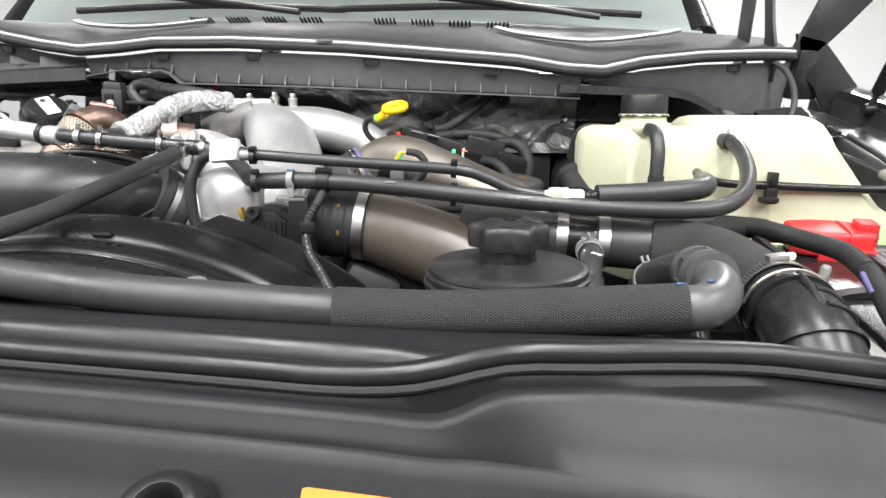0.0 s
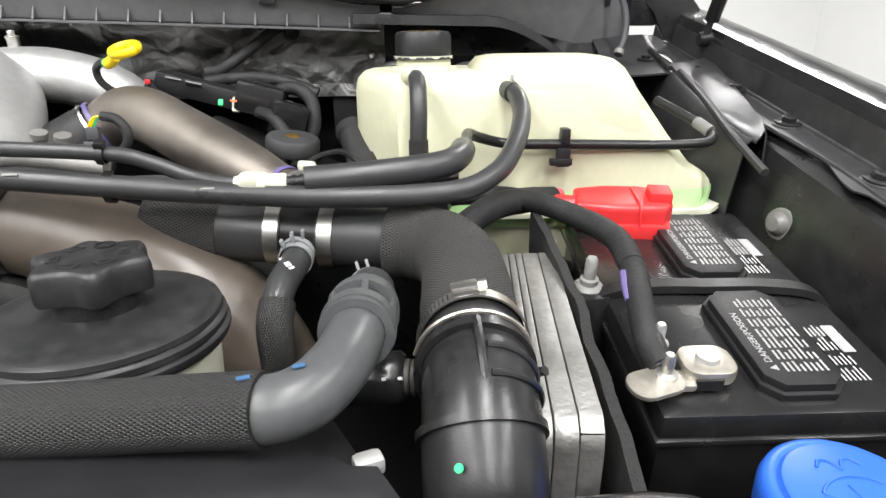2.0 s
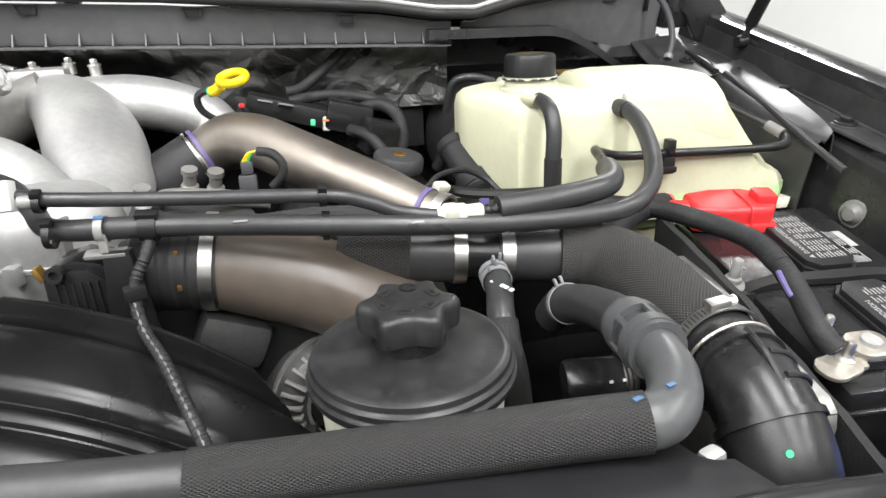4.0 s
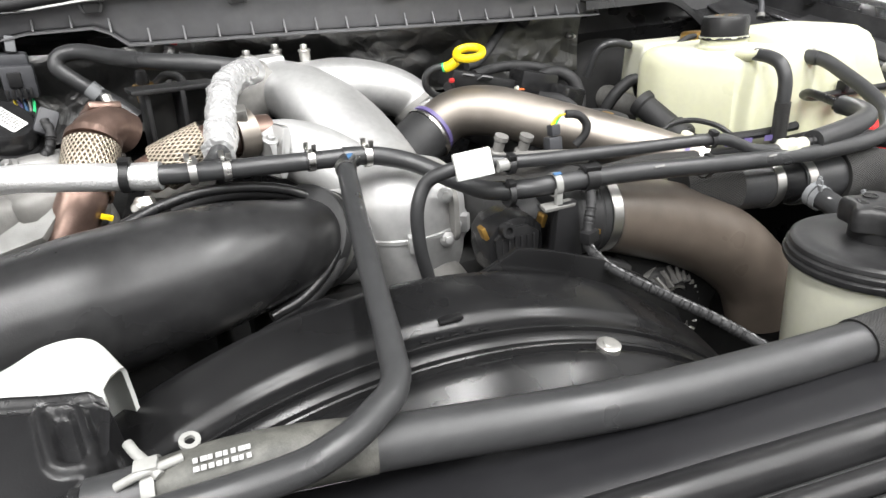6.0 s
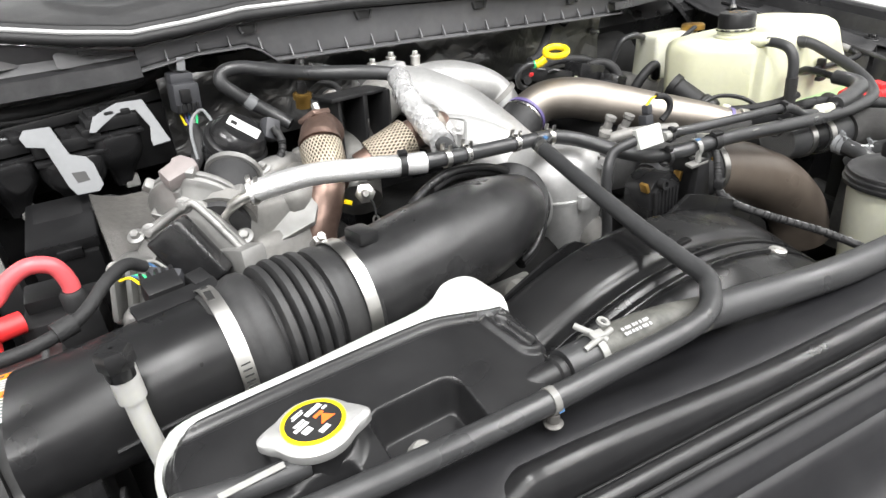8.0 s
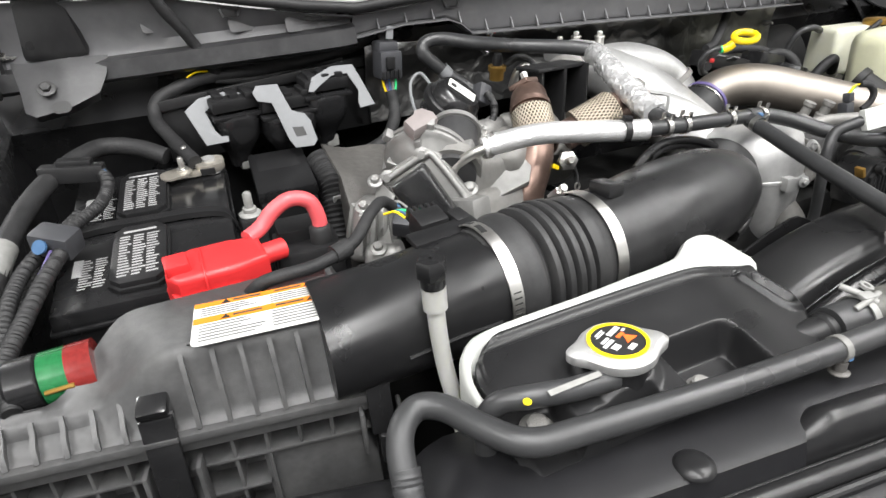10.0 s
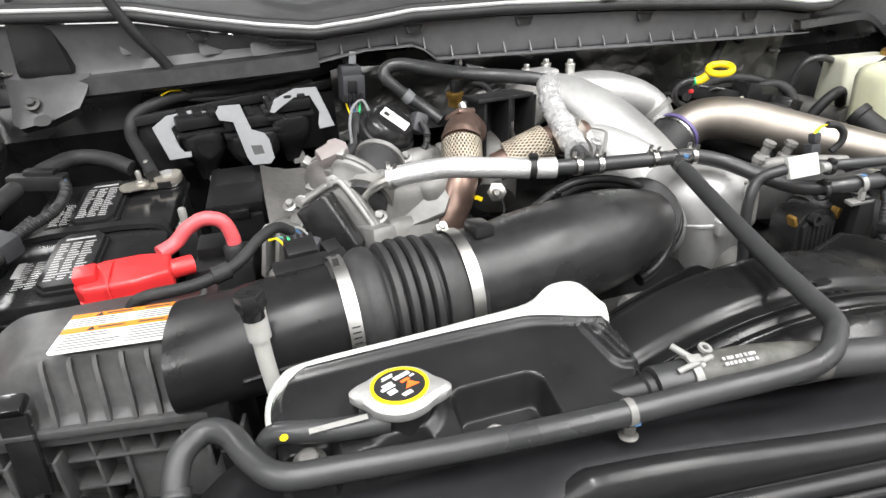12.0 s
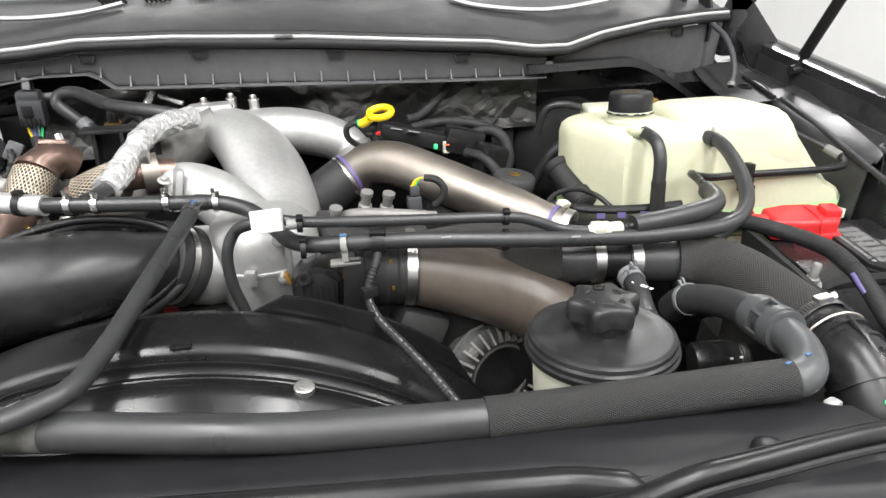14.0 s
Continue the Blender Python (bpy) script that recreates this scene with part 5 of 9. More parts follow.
# ---- intake ----
def air_intake():
    a = thing("intake_duct", (-0.3, 0.78, 1.25), "broad black intake duct curving down into the turbocharger", "air duct")
    def ring(c, axis, w, h, n=28, p=2.4):
        ax = V(axis).normalized()
        sd = ax.cross(V((0, 0, 1))).normalized()
        up = sd.cross(ax)
        out = []
        for k in range(n):
            an = 2 * math.pi * k / n
            cs, sn = math.cos(an), math.sin(an)
            out.append(V(c) + sd * w * math.copysign(abs(cs) ** (2 / p), cs) + up * h * math.copysign(abs(sn) ** (2 / p), sn))
        return out
    secs = [((-0.372, 0.770, 1.298), (1, 0.06, 0.0), 0.057, 0.057), ((-0.335, 0.773, 1.299), (1, 0.1, 0.0), 0.058, 0.057), ((-0.28, 0.781, 1.302), (1, 0.14, 0.02), 0.062, 0.059), ((-0.22, 0.794, 1.304), (1, 0.24, 0.0), 0.063, 0.056), ((-0.178, 0.806, 1.304), (1, 0.32, -0.06), 0.062, 0.053), ((-0.145, 0.821, 1.300), (1, 0.45, -0.2), 0.058, 0.049), ((-0.120, 0.838, 1.293), (0.85, 0.6, -0.4), 0.053, 0.046), ((-0.103, 0.855, 1.2875), (0.65, 0.6, -0.5), 0.049, 0.046), ((-0.092, 0.868, 1.281), (0.617, 0.598, -0.512), 0.047, 0.046)]
    sp = spline([(*c, *ax, w, h) for c, ax, w, h in secs], 5)
    part("duct_shell", loft([ring(q[:3], q[3:6], q[6], q[7], 40, 2.2) for q in sp]), DUCTP, a)
    seam = [V(q[:3]) + V((0, -q[6] * 0.93, -q[7] * 0.30)) for q in sp[4:-14]]
    part("mould_seam", tube([tuple(p) for p in seam[::3]], 0.0009, 6, 3), SATINP, a)
    # flange where the two mouldings of the bend meet, and the boot behind it
    lip = [(-0.262, 0.826, 1.346), (-0.222, 0.848, 1.354), (-0.180, 0.864, 1.356), (-0.132, 0.874, 1.348), (-0.094, 0.876, 1.334), (-0.067, 0.862, 1.316), (-0.065, 0.838, 1.297), (-0.084, 0.808, 1.278), (-0.116, 0.786, 1.262), (-0.150, 0.772, 1.256)]
    part("edge_lip", tube(lip, 0.0052, 10, 6), SATINP, a)
    part("lip_ring", tube([(x + 0.006, y + 0.009, z - 0.008) for x, y, z in lip[1:]], 0.0075, 10, 6), RUBBER_D, a)
    bx = V((0.617, 0.598, -0.512))
    part("boot", lathe([(0.050, -0.030), (0.0535, -0.028), (0.0540, -0.016), (0.0515, -0.013), (0.0515, -0.004), (0.0540, -0.001), (0.0540, 0.012), (0.050, 0.016)], V((-0.084, 0.874, 1.2805)), bx, 48), RUBBER_D, a, "black rubber boot on the turbocharger inlet")
    part("boot_band", ring_band(V((-0.084, 0.874, 1.2805)) + bx * -0.0085, bx, 0.0518, 0.008, 0.0014), STEEL, a, "bright steel band round the boot")
    part("grip_tab", hull_box((0.022, 0.030, 0.014), (-0.350, 0.768, 1.353), (0, 6, 8), 0.004), SATINP, a)
    b = thing("intake_bellows", (-0.43, 0.758, 1.25), "black ribbed rubber bellows in the intake line", "bellows")
    cy = lambda x: 0.766 + 0.08 * (x + 0.43)
    part("core", tube([(-0.500, cy(-0.5), 1.296), (-0.47, cy(-0.47), 1.2965), (-0.42, cy(-0.42), 1.297), (-0.370, cy(-0.37), 1.298)], 0.0545, 40, 6), BELLOWS, b)
    part("end_bulge", lathe([(0.055, -0.034), (0.0565, -0.030), (0.057, -0.014), (0.0615, -0.008), (0.0640, -0.002), (0.0635, 0.006), (0.060, 0.011), (0.054, 0.013)], (-0.474, cy(-0.474), 1.2965), (1, 0.08, 0), 48), BELLOWS, b)
    part("cuff", lathe([(0.054, -0.006), (0.0605, -0.004), (0.0620, 0.002), (0.0612, 0.010), (0.0592, 0.014), (0.0590, 0.036), (0.057, 0.038)], (-0.401, cy(-0.401), 1.297), (1, 0.08, 0), 48), BELLOWS, b)
    for k in range(4):
        x = -0.4525 + 0.0122 * k
        r = 0.0012 * (1.5 - abs(k - 1.5))
        part("rib", lathe([(0.054, -0.0056), (0.0605 + r, -0.0048), (0.0640 + r, -0.0030), (0.0648 + r, 0.0), (0.0640 + r, 0.0030), (0.0605 + r, 0.0048), (0.054, 0.0056)], (x, cy(x), 1.2965), (1, 0.08, 0), 48, closed=True), BELLOWS, b)
    worm_clamp((-0.376, cy(-0.376), 1.298), (1, 0.08, 0), 0.0602, 0.013, (-0.1, 0.75, 0.9))
    worm_clamp((-0.499, 0.7605, 1.2963), (1, 0.08, 0), 0.0598, 0.013, (0.0, -0.75, -0.66), slots=True)
    for dy, dz in ((0.020, 0.057), (-0.004, 0.0603)):
        part("band_window", hull_box((0.006, 0.016, 0.0012), (-0.500, 0.7605 + dy, 1.2963 + dz - 0.0006), (-18 if dy > 0 else 2, 0, 0), 0.0004), INK, b)
    # air-flow tube between the box and the bellows
    m = thing("airflow_tube", (-0.55, 0.76, 1.25), "black air-flow sensor tube joining the air box", "air duct")
    sec = [((-0.490, 0.7565, 1.296), (1, 0.03, 0), 0.0530, 0.0530), ((-0.52, 0.756, 1.296), (1, 0.02, 0), 0.054, 0.053), ((-0.56, 0.757, 1.295), (1, 0.0, 0.0), 0.056, 0.050), ((-0.61, 0.760, 1.291), (1, -0.05, 0), 0.060, 0.046), ((-0.66, 0.768, 1.286), (1, -0.05, 0), 0.066, 0.042)]
    part("tube_shell", loft([ring(c, ax, w, h, p=2.6) for c, ax, w, h in sec]), SATINP, m)
    part("stiffener", tube([(-0.50, 0.792, 1.338), (-0.55, 0.793, 1.334), (-0.62, 0.797, 1.324)], 0.0024, 6, 4), SATINP, m)
    part("stiffener", tube([(-0.51, 0.7035, 1.288), (-0.55, 0.702, 1.288), (-0.60, 0.7005, 1.284)], 0.0024, 6, 4), SATINP, m)
    s = thing("airflow_sensor", (-0.52, 0.80, 1.325), "black air-flow sensor plug with a multicoloured loom", "sensor")
    part("flange", hull_box((0.075, 0.022, 0.006), (-0.522, 0.790, 1.344), (12, 0, 8), 0.002), PLASTIC, s)
    part("plug_body", hull_box((0.032, 0.024, 0.024), (-0.530, 0.815, 1.338), (20, 0, 8), 0.003), PLASTIC, s)
    for k in range(5):
        part("plug_rib", hull_box((0.0035, 0.010, 0.014), (-0.543 + k * 0.0065, 0.828, 1.350), (20, 0, 8), 0.001), PLASTIC, s)
    part("sensor_tail", hull_box((0.018, 0.018, 0.016), (-0.500, 0.812, 1.340), (20, 0, 20), 0.002), PLASTIC, s)
    for k, mt in enumerate((YELLOW, BLUEMARK, GREENMARK)):
        part("wire", tube([(-0.545 + k * 0.005, 0.832, 1.352), (-0.551 + k * 0.004, 0.845, 1.356), (-0.560, 0.855, 1.352)], 0.0013, 6, 4), mt, s)


air_intake()


def air_box():
    b = thing("air_filter_box", (-0.8, 0.70, 1.1), "black ribbed air filter box with a latch and a warning label", "air filter box")
    yr = lambda x: 0.725 - 0.17 * (x + 0.636)
    # lid: a steep ribbed front that climbs to a flat top, lower towards the wing
    def prof(x):
        k = smooth(-0.85, -0.775, x)
        d = smooth(-0.875, -0.815, x)
        y0, zt, yb = yr(x), 1.274 + 0.040 * k, yr(x) + 0.035 + (0.862 - yr(x) - 0.035) * d
        zb = 1.280 + 0.037 * smooth(-0.89, -0.80, x)
        return [(y0 - 0.002, 1.247), (y0 + 0.004, 1.252), (y0 + 0.008, 1.258), (y0 + 0.016, zt - 0.012), (y0 + 0.019, zt - 0.004), (y0 + 0.023, zt), (y0 + 0.028, zt + 0.002), (y0 * 0.5 + yb * 0.5 + 0.012, (zt + 0.003 + zb) / 2), (yb - 0.006, zb), (yb, zb - 0.005), (yb + 0.003, zb - 0.03), (yb + 0.004, 1.10)]
    xs = [-1.0 + 0.0075 * i for i in range(50)]
    part("lid", sheet([[V((x, y, z)) for y, z in prof(x)] for x in xs], 0.003), LIDP, b, "dusty black moulded lid, lightened for the light it reflects")
    part("lid_end", sheet([[V((-0.6325, y, z)) for y, z in prof(-0.6325)], [V((-0.622, min(y, 0.87), max(1.1, z - 0.006))) for y, z in prof(-0.6325)], [V((-0.614, min(y + 0.004, 0.87), max(1.1, z - 0.05))) for y, z in prof(-0.6325)]], 0.002), LIDP, b)
    part("lid_crease", tube([(-0.765, yr(-0.765) + 0.022, 1.3165), (-0.70, yr(-0.70) + 0.022, 1.3175), (-0.635, yr(-0.635) + 0.022, 1.3175)], 0.0018, 6, 4), LIDP, b)
    part("label_ridge", tube([(-0.637, 0.745, 1.319), (-0.634, 0.79, 1.321), (-0.632, 0.835, 1.321)], 0.003, 8, 4), LIDP, b)
    for x, tall in [(-0.945, 0), (-0.914, 0), (-0.892, 0), (-0.870, 0), (-0.848, 0), (-0.827, 0), (-0.803, 0), (-0.772, 1), (-0.748, 1), (-0.726, 1), (-0.703, 1), (-0.681, 1), (-0.658, 1)]:
        y0 = yr(x)
        top = (y0 + 0.016, 1.311) if tall else (y0 + 0.018, 1.276)
        bm = bmesh.new()
        for s in (-0.0019, 0.0019):
            bm.faces.new([bm.verts.new((x + s, y, z)) for y, z in ((y0 - 0.004, 1.250), (y0 + 0.001, 1.268 if tall else 1.262), (top[0] - 0.006, top[1] - 0.008), top, (y0 + 0.022, 1.27), (y0 + 0.01, 1.248))])
        v = list(bm.verts)
        for i in range(6):
            j = (i + 1) % 6
            bm.faces.new((v[i], v[j], v[6 + j], v[6 + i]))
        part("lid_rib", bm, LIDP, b)
    B = Matrix.Translation((-0.636, 0.725, 0)) @ Matrix.Rotation(math.atan(-0.17), 4, "Z")
    box = lambda nm, w, d, h, x, y, z, bev=0.0015, mt=LIDP, rx=0.0: part(nm, hull_box((w, d, h), (0, 0, 0), bevel=bev, m=B @ Matrix.Translation((x, y, z)) @ Matrix.Rotation(radians(rx), 4, "X")), mt, b)
    box("rim", 0.385, 0.020, 0.008, -0.187, 0.002, 1.241)
    box("rim_flange", 0.385, 0.016, 0.011, -0.187, 0.006, 1.2285)
    box("base_wall", 0.375, 0.11, 0.26, -0.187, 0.086, 0.97, 0.004)
    box("base_ledge", 0.385, 0.030, 0.0035, -0.187, 0.016, 1.2035)
    box("base_ledge", 0.285, 0.030, 0.0035, -0.237, 0.016, 1.169)
    box("base_ledge", 0.285, 0.030, 0.0035, -0.237, 0.016, 1.133)
    box("plain_panel", 0.10, 0.010, 0.15, -0.046, 0.012, 1.05)
    for k in range(14):
        x = -0.372 + k * 0.0282
        if abs(x + 0.166) > 0.02:
            box("base_rib", 0.0035, 0.028, 0.15 if x < -0.09 else 0.026, x, 0.016, 1.076 if x < -0.09 else 1.205)
    for x, s, z in ((-0.166, 1.0, 1.170), (0.010, 0.8, 1.195)):
        box("latch", 0.026 * s, 0.007, 0.085 * s, x, -0.016, z + 0.018, 0.002, GLOSSP, -6)
        box("latch_hook", 0.024 * s, 0.020, 0.010, x, -0.002, z + 0.106 * s, 0.003, GLOSSP, 20)
        for i in range(3):
            box("latch_bar", 0.026 * s, 0.004, 0.005, x, -0.012 + 0.004 * i, z + (0.078 + 0.010 * i) * s, 0.001, LIDP)
        for q in (-1, 1):
            box("latch_cheek", 0.004, 0.018, 0.055 * s, x + q * 0.021 * s, -0.006, z - 0.005, 0.001)
        box("latch_foot", 0.010, 0.010, 0.030, x, -0.018, z - 0.012, 0.002, GLOSSP)
    w = thing("warning_label", (-0.70, 0.79, 1.318), "white warning label with two orange bands and small print", "label")
    mm = Matrix.Translation((-0.6955, 0.779, 1.3213)) @ Matrix.Rotation(radians(-7), 4, "Z") @ Matrix.Rotation(radians(1.0), 4, "X")
    part("sticker", prism(rounded(0.126, 0.069, 0.006), 0.0006, mm), LABELW, w)
    for y, h in ((0.0300, 0.008), (0.0035, 0.010)):
        part("orange_band", hull_box((0.125, h, 0.0003), (0, 0, 0), bevel=0, m=mm @ Matrix.Translation((0, y, 0.0007))), LABELO, w)
        for x in (-0.036, 0.036):
            part("alert_mark", prism([(x - 0.004, y - 0.0035), (x + 0.004, y - 0.0035), (x, y + 0.0035)], 0.0003, mm @ Matrix.Translation((0, 0, 0.0011))), INK, w)
            part("band_word", hull_box((0.024, 0.0028, 0.0002), (0, 0, 0), bevel=0, m=mm @ Matrix.Translation((x + 0.018 * (-1 if x > 0 else 1), y, 0.0011))), BROWNP, w)
    bars(w, mm @ Matrix.Translation((0, 0.0172, 0.0007)), 0.118, 0.015, 4, 2, TEXT, seed=3, fill=0.42)
    bars(w, mm @ Matrix.Translation((0, -0.0170, 0.0007)), 0.118, 0.028, 6, 2, TEXT, seed=4, fill=0.40)
    f = thing("filter_minder", (-0.90, 0.83, 1.28), "black-capped gauge with green and red bands beside the air box", "gauge")
    part("cap", lathe([(0.018, -0.022), (0.024, -0.018), (0.024, 0.003), (0.022, 0.005)], (-0.887, 0.826, 1.288), (1, 0, 0.03), 28), GLOSSP, f)
    part("green_band", lathe([(0.0235, 0), (0.0235, 0.020)], (-0.881, 0.826, 1.288), (1, 0, 0.03), 28), GAUGEGREEN, f)
    part("red_band", lathe([(0.0235, 0), (0.0235, 0.020)], (-0.861, 0.826, 1.2885), (1, 0, 0.03), 28), GAUGERED, f)
    part("spring_scale", tube([(-0.879, 0.8025, 1.2885), (-0.857, 0.8025, 1.289)], 0.0022, 8, 3), GOLD, f)


air_box()


# ---- cooling shroud, reservoir, alternator ----
def fan_shroud():
    f = thing("fan_shroud", (-0.05, 0.62, 0.9), "satin black plastic fan shroud with concentric ridges", "fan shroud")
    cx, R = -0.065, 0.47
    lay = lambda y: -0.024 + (y - 0.596) * 0.23
    prof = [(0.530, -0.100), (0.548, -0.070), (0.562, lay(0.562) - 0.010), (0.572, lay(0.572) - 0.0055), (0.580, lay(0.580) - 0.0015), (0.588, lay(0.588) + 0.0004), (0.594, lay(0.594) - 0.0008), (0.5970, lay(0.597) - 0.0036), (0.5977, lay(0.5977) - 0.0040), (0.5984, lay(0.5984) + 0.0006), (0.5995, lay(0.5995) + 0.0012), (0.603, lay(0.603) - 0.0012), (0.607, lay(0.607) - 0.0022), (0.611, lay(0.611) + 0.0002), (0.6145, lay(0.6145) - 0.0004), (0.6165, lay(0.6165) - 0.0030), (0.6171, lay(0.6171) - 0.0032), (0.6178, lay(0.6178) + 0.0012), (0.619, lay(0.619) + 0.0014), (0.624, lay(0.624) - 0.0016), (0.631, lay(0.631) - 0.0026), (0.6345, lay(0.6345) - 0.0030), (0.637, lay(0.637) - 0.0010), (0.640, lay(0.640) + 0.0012), (0.644, lay(0.644) + 0.0016), (0.655, lay(0.655) + 0.0022), (0.670, lay(0.670) + 0.0018), (0.684, lay(0.684) + 0.0008), (0.693, lay(0.693) - 0.0006), (0.697, -0.005), (0.699, -0.014), (0.700, -0.20)]
    rows = []
    for k in range(91):
        an = radians(-62 + 122 * k / 90)
        rows.append([V((cx + (R + d) * math.sin(an), y, 1.303 - R + (R + d) * math.cos(an))) for y, d in prof])
    part("ring", sheet(rows, 0.003), SHROUDP, f)
    tip = [(-0.02, 1.262), (0.012, 1.277), (0.066, 1.300), (0.099, 1.2905), (0.16, 1.266), (0.205, 1.238), (0.245, 1.207), (0.272, 1.154), (0.28, 1.05), (0.0, 1.05)]
    part("guard_fin", prism(tip, 0.006, Matrix.Translation((0, 0.708, 0)) @ Matrix.Rotation(radians(90), 4, "X"), 0.0015), SHROUDP, f, "upright fin of the shroud")
    tip2 = [(-0.30, 1.195), (-0.255, 1.226), (-0.20, 1.256), (-0.15, 1.275), (-0.118, 1.2845), (-0.105, 1.2845), (-0.088, 1.276), (-0.074, 1.268), (-0.05, 1.266), (-0.02, 1.262), (-0.02, 1.1), (-0.30, 1.1)]
    part("guard_fin", prism(tip2, 0.004, Matrix.Translation((0, 0.730, 0)) @ Matrix.Rotation(radians(90), 4, "X"), 0.001), SHROUDP, f)
    part("moulded_stop", hull_box((0.020, 0.010, 0.004), (-0.028, 0.640, 1.2866), (-8, 0, 0), 0.0018), SHROUDP, f)
    for k in range(5):
        x = -0.055 + 0.012 * k
        part("raised_mark", hull_box((0.006, 0.008, 0.0012), (x, 0.6275, 1.303 - R + math.sqrt((R + lay(0.6275) - 0.0022) ** 2 - (x - cx) ** 2) - 0.0004), (-13, 0, 0), 0.0004), SHROUDP, f)
    for x, y, z in ((0.086, 0.595, 1.2515), (-0.186, 0.622, 1.2445)):
        part("washer", lathe([(0.0098, -0.004), (0.0098, 0.0012), (0.0088, 0.0018), (0.005, 0.0020), (0.0045, 0.003), (0.001, 0.0032)], (x, y, z + 0.003), (0.12 if x > 0 else -0.12, -0.12, 1), 28), ZINC, f, "bright round washer")


fan_shroud()


def loom_front():
    l = thing("wiring_loom", (0.19, 0.66, 1.2), "thin taped wiring loom running down beside the shroud", "wiring")
    lp = [(0.172, 0.748, 1.325), (0.168, 0.738, 1.312), (0.158, 0.728, 1.292), (0.156, 0.722, 1.272), (0.166, 0.700, 1.257), (0.186, 0.668, 1.245), (0.214, 0.612, 1.232), (0.235, 0.57, 1.217)]
    part("loom", tube(lp, 0.0052, 10, 8, rib=lambda s: 1 + 0.10 * math.sin(s * 1500)), LOOM, l)
    part("tape_fleck", tube([(x, y - 0.003, z + 0.0045) for x, y, z in lp[3:]], 0.0012, 6, 16, wobble=0.9, rib=lambda s: 0.5 + 0.5 * math.sin(s * 700)), GREYP2, l)
    part("clip", hull_box((0.018, 0.012, 0.012), (0.157, 0.724, 1.278), (0, 0, 20), 0.002), PLASTIC, l)


loom_front()


def ps_reservoir():
    r = thing("fluid_reservoir", (0.377, 0.590, 1.15), "round cream reservoir with a broad black ringed lid", "reservoir")
    c = (0.377, 0.590, 0)
    part("pot", lathe([(0.055, 1.10), (0.062, 1.13), (0.0673, 1.2530), (0.0689, 1.2650), (0.0653, 1.2690)], c, segs=48), CREAM_D, r, "cream translucent pot")
    part("lid", lathe([(0.0694, 1.2570), (0.0740, 1.2585), (0.0753, 1.2615), (0.0753, 1.2645), (0.0729, 1.2655), (0.0719, 1.2665), (0.0736, 1.2675), (0.0736, 1.2710), (0.0714, 1.2722), (0.0704, 1.2732), (0.0716, 1.2742), (0.0709, 1.2775), (0.0681, 1.2792), (0.0653, 1.2798), (0.0612, 1.2790), (0.0510, 1.2805), (0.0306, 1.2830), (0.0224, 1.2840)], c, segs=64), LIDGLOSS, r, "black lid with raised rings")
    part("neck", lathe([(0.0270, 1.2790), (0.0260, 1.2830), (0.0250, 1.3030)], c, segs=32), SATINP, r)
    lobes = lambda a, rr, h: 1 + (0.125 * math.cos(6 * a + 0.4) + 0.02 * math.cos(12 * a + 0.8)) * (1 if rr > 0.02 else 0)
    k = part("screw_cap", lathe([(0.0270, 1.2940), (0.0306, 1.2945), (0.0314, 1.2970), (0.0318, 1.3090), (0.0312, 1.3125), (0.0296, 1.3150), (0.0275, 1.3158), (0.0010, 1.3160)], c, segs=120, shape=lobes), LIDGLOSS, r, "six-lobed black screw cap with raised symbols")
    m = Matrix.Translation((0.377, 0.590, 1.3159)) @ Matrix.Rotation(0.35, 4, "Z")
    for i in range(6):
        an = i * math.pi / 3
        part("symbol", hull_box((0.011, 0.007, 0.0007), (0, 0, 0), bevel=0.0003, m=m @ Matrix.Translation((0.019 * math.cos(an), 0.019 * math.sin(an), 0)) @ Matrix.Rotation(an + 1.57, 4, "Z")), INK, k)
        part("symbol", hull_box((0.006, 0.003, 0.0006), (0, 0, 0), bevel=0.0002, m=m @ Matrix.Translation((0.019 * math.cos(an), 0.019 * math.sin(an), 0.0005)) @ Matrix.Rotation(an + 1.57, 4, "Z")), SATINP, k)
    part("symbol", ring_band((0.379, 0.607, 1.3166), (0, 0, 1), 0.005, 0.0012, 0.0012, 20), GLOSSP, k)


ps_reservoir()


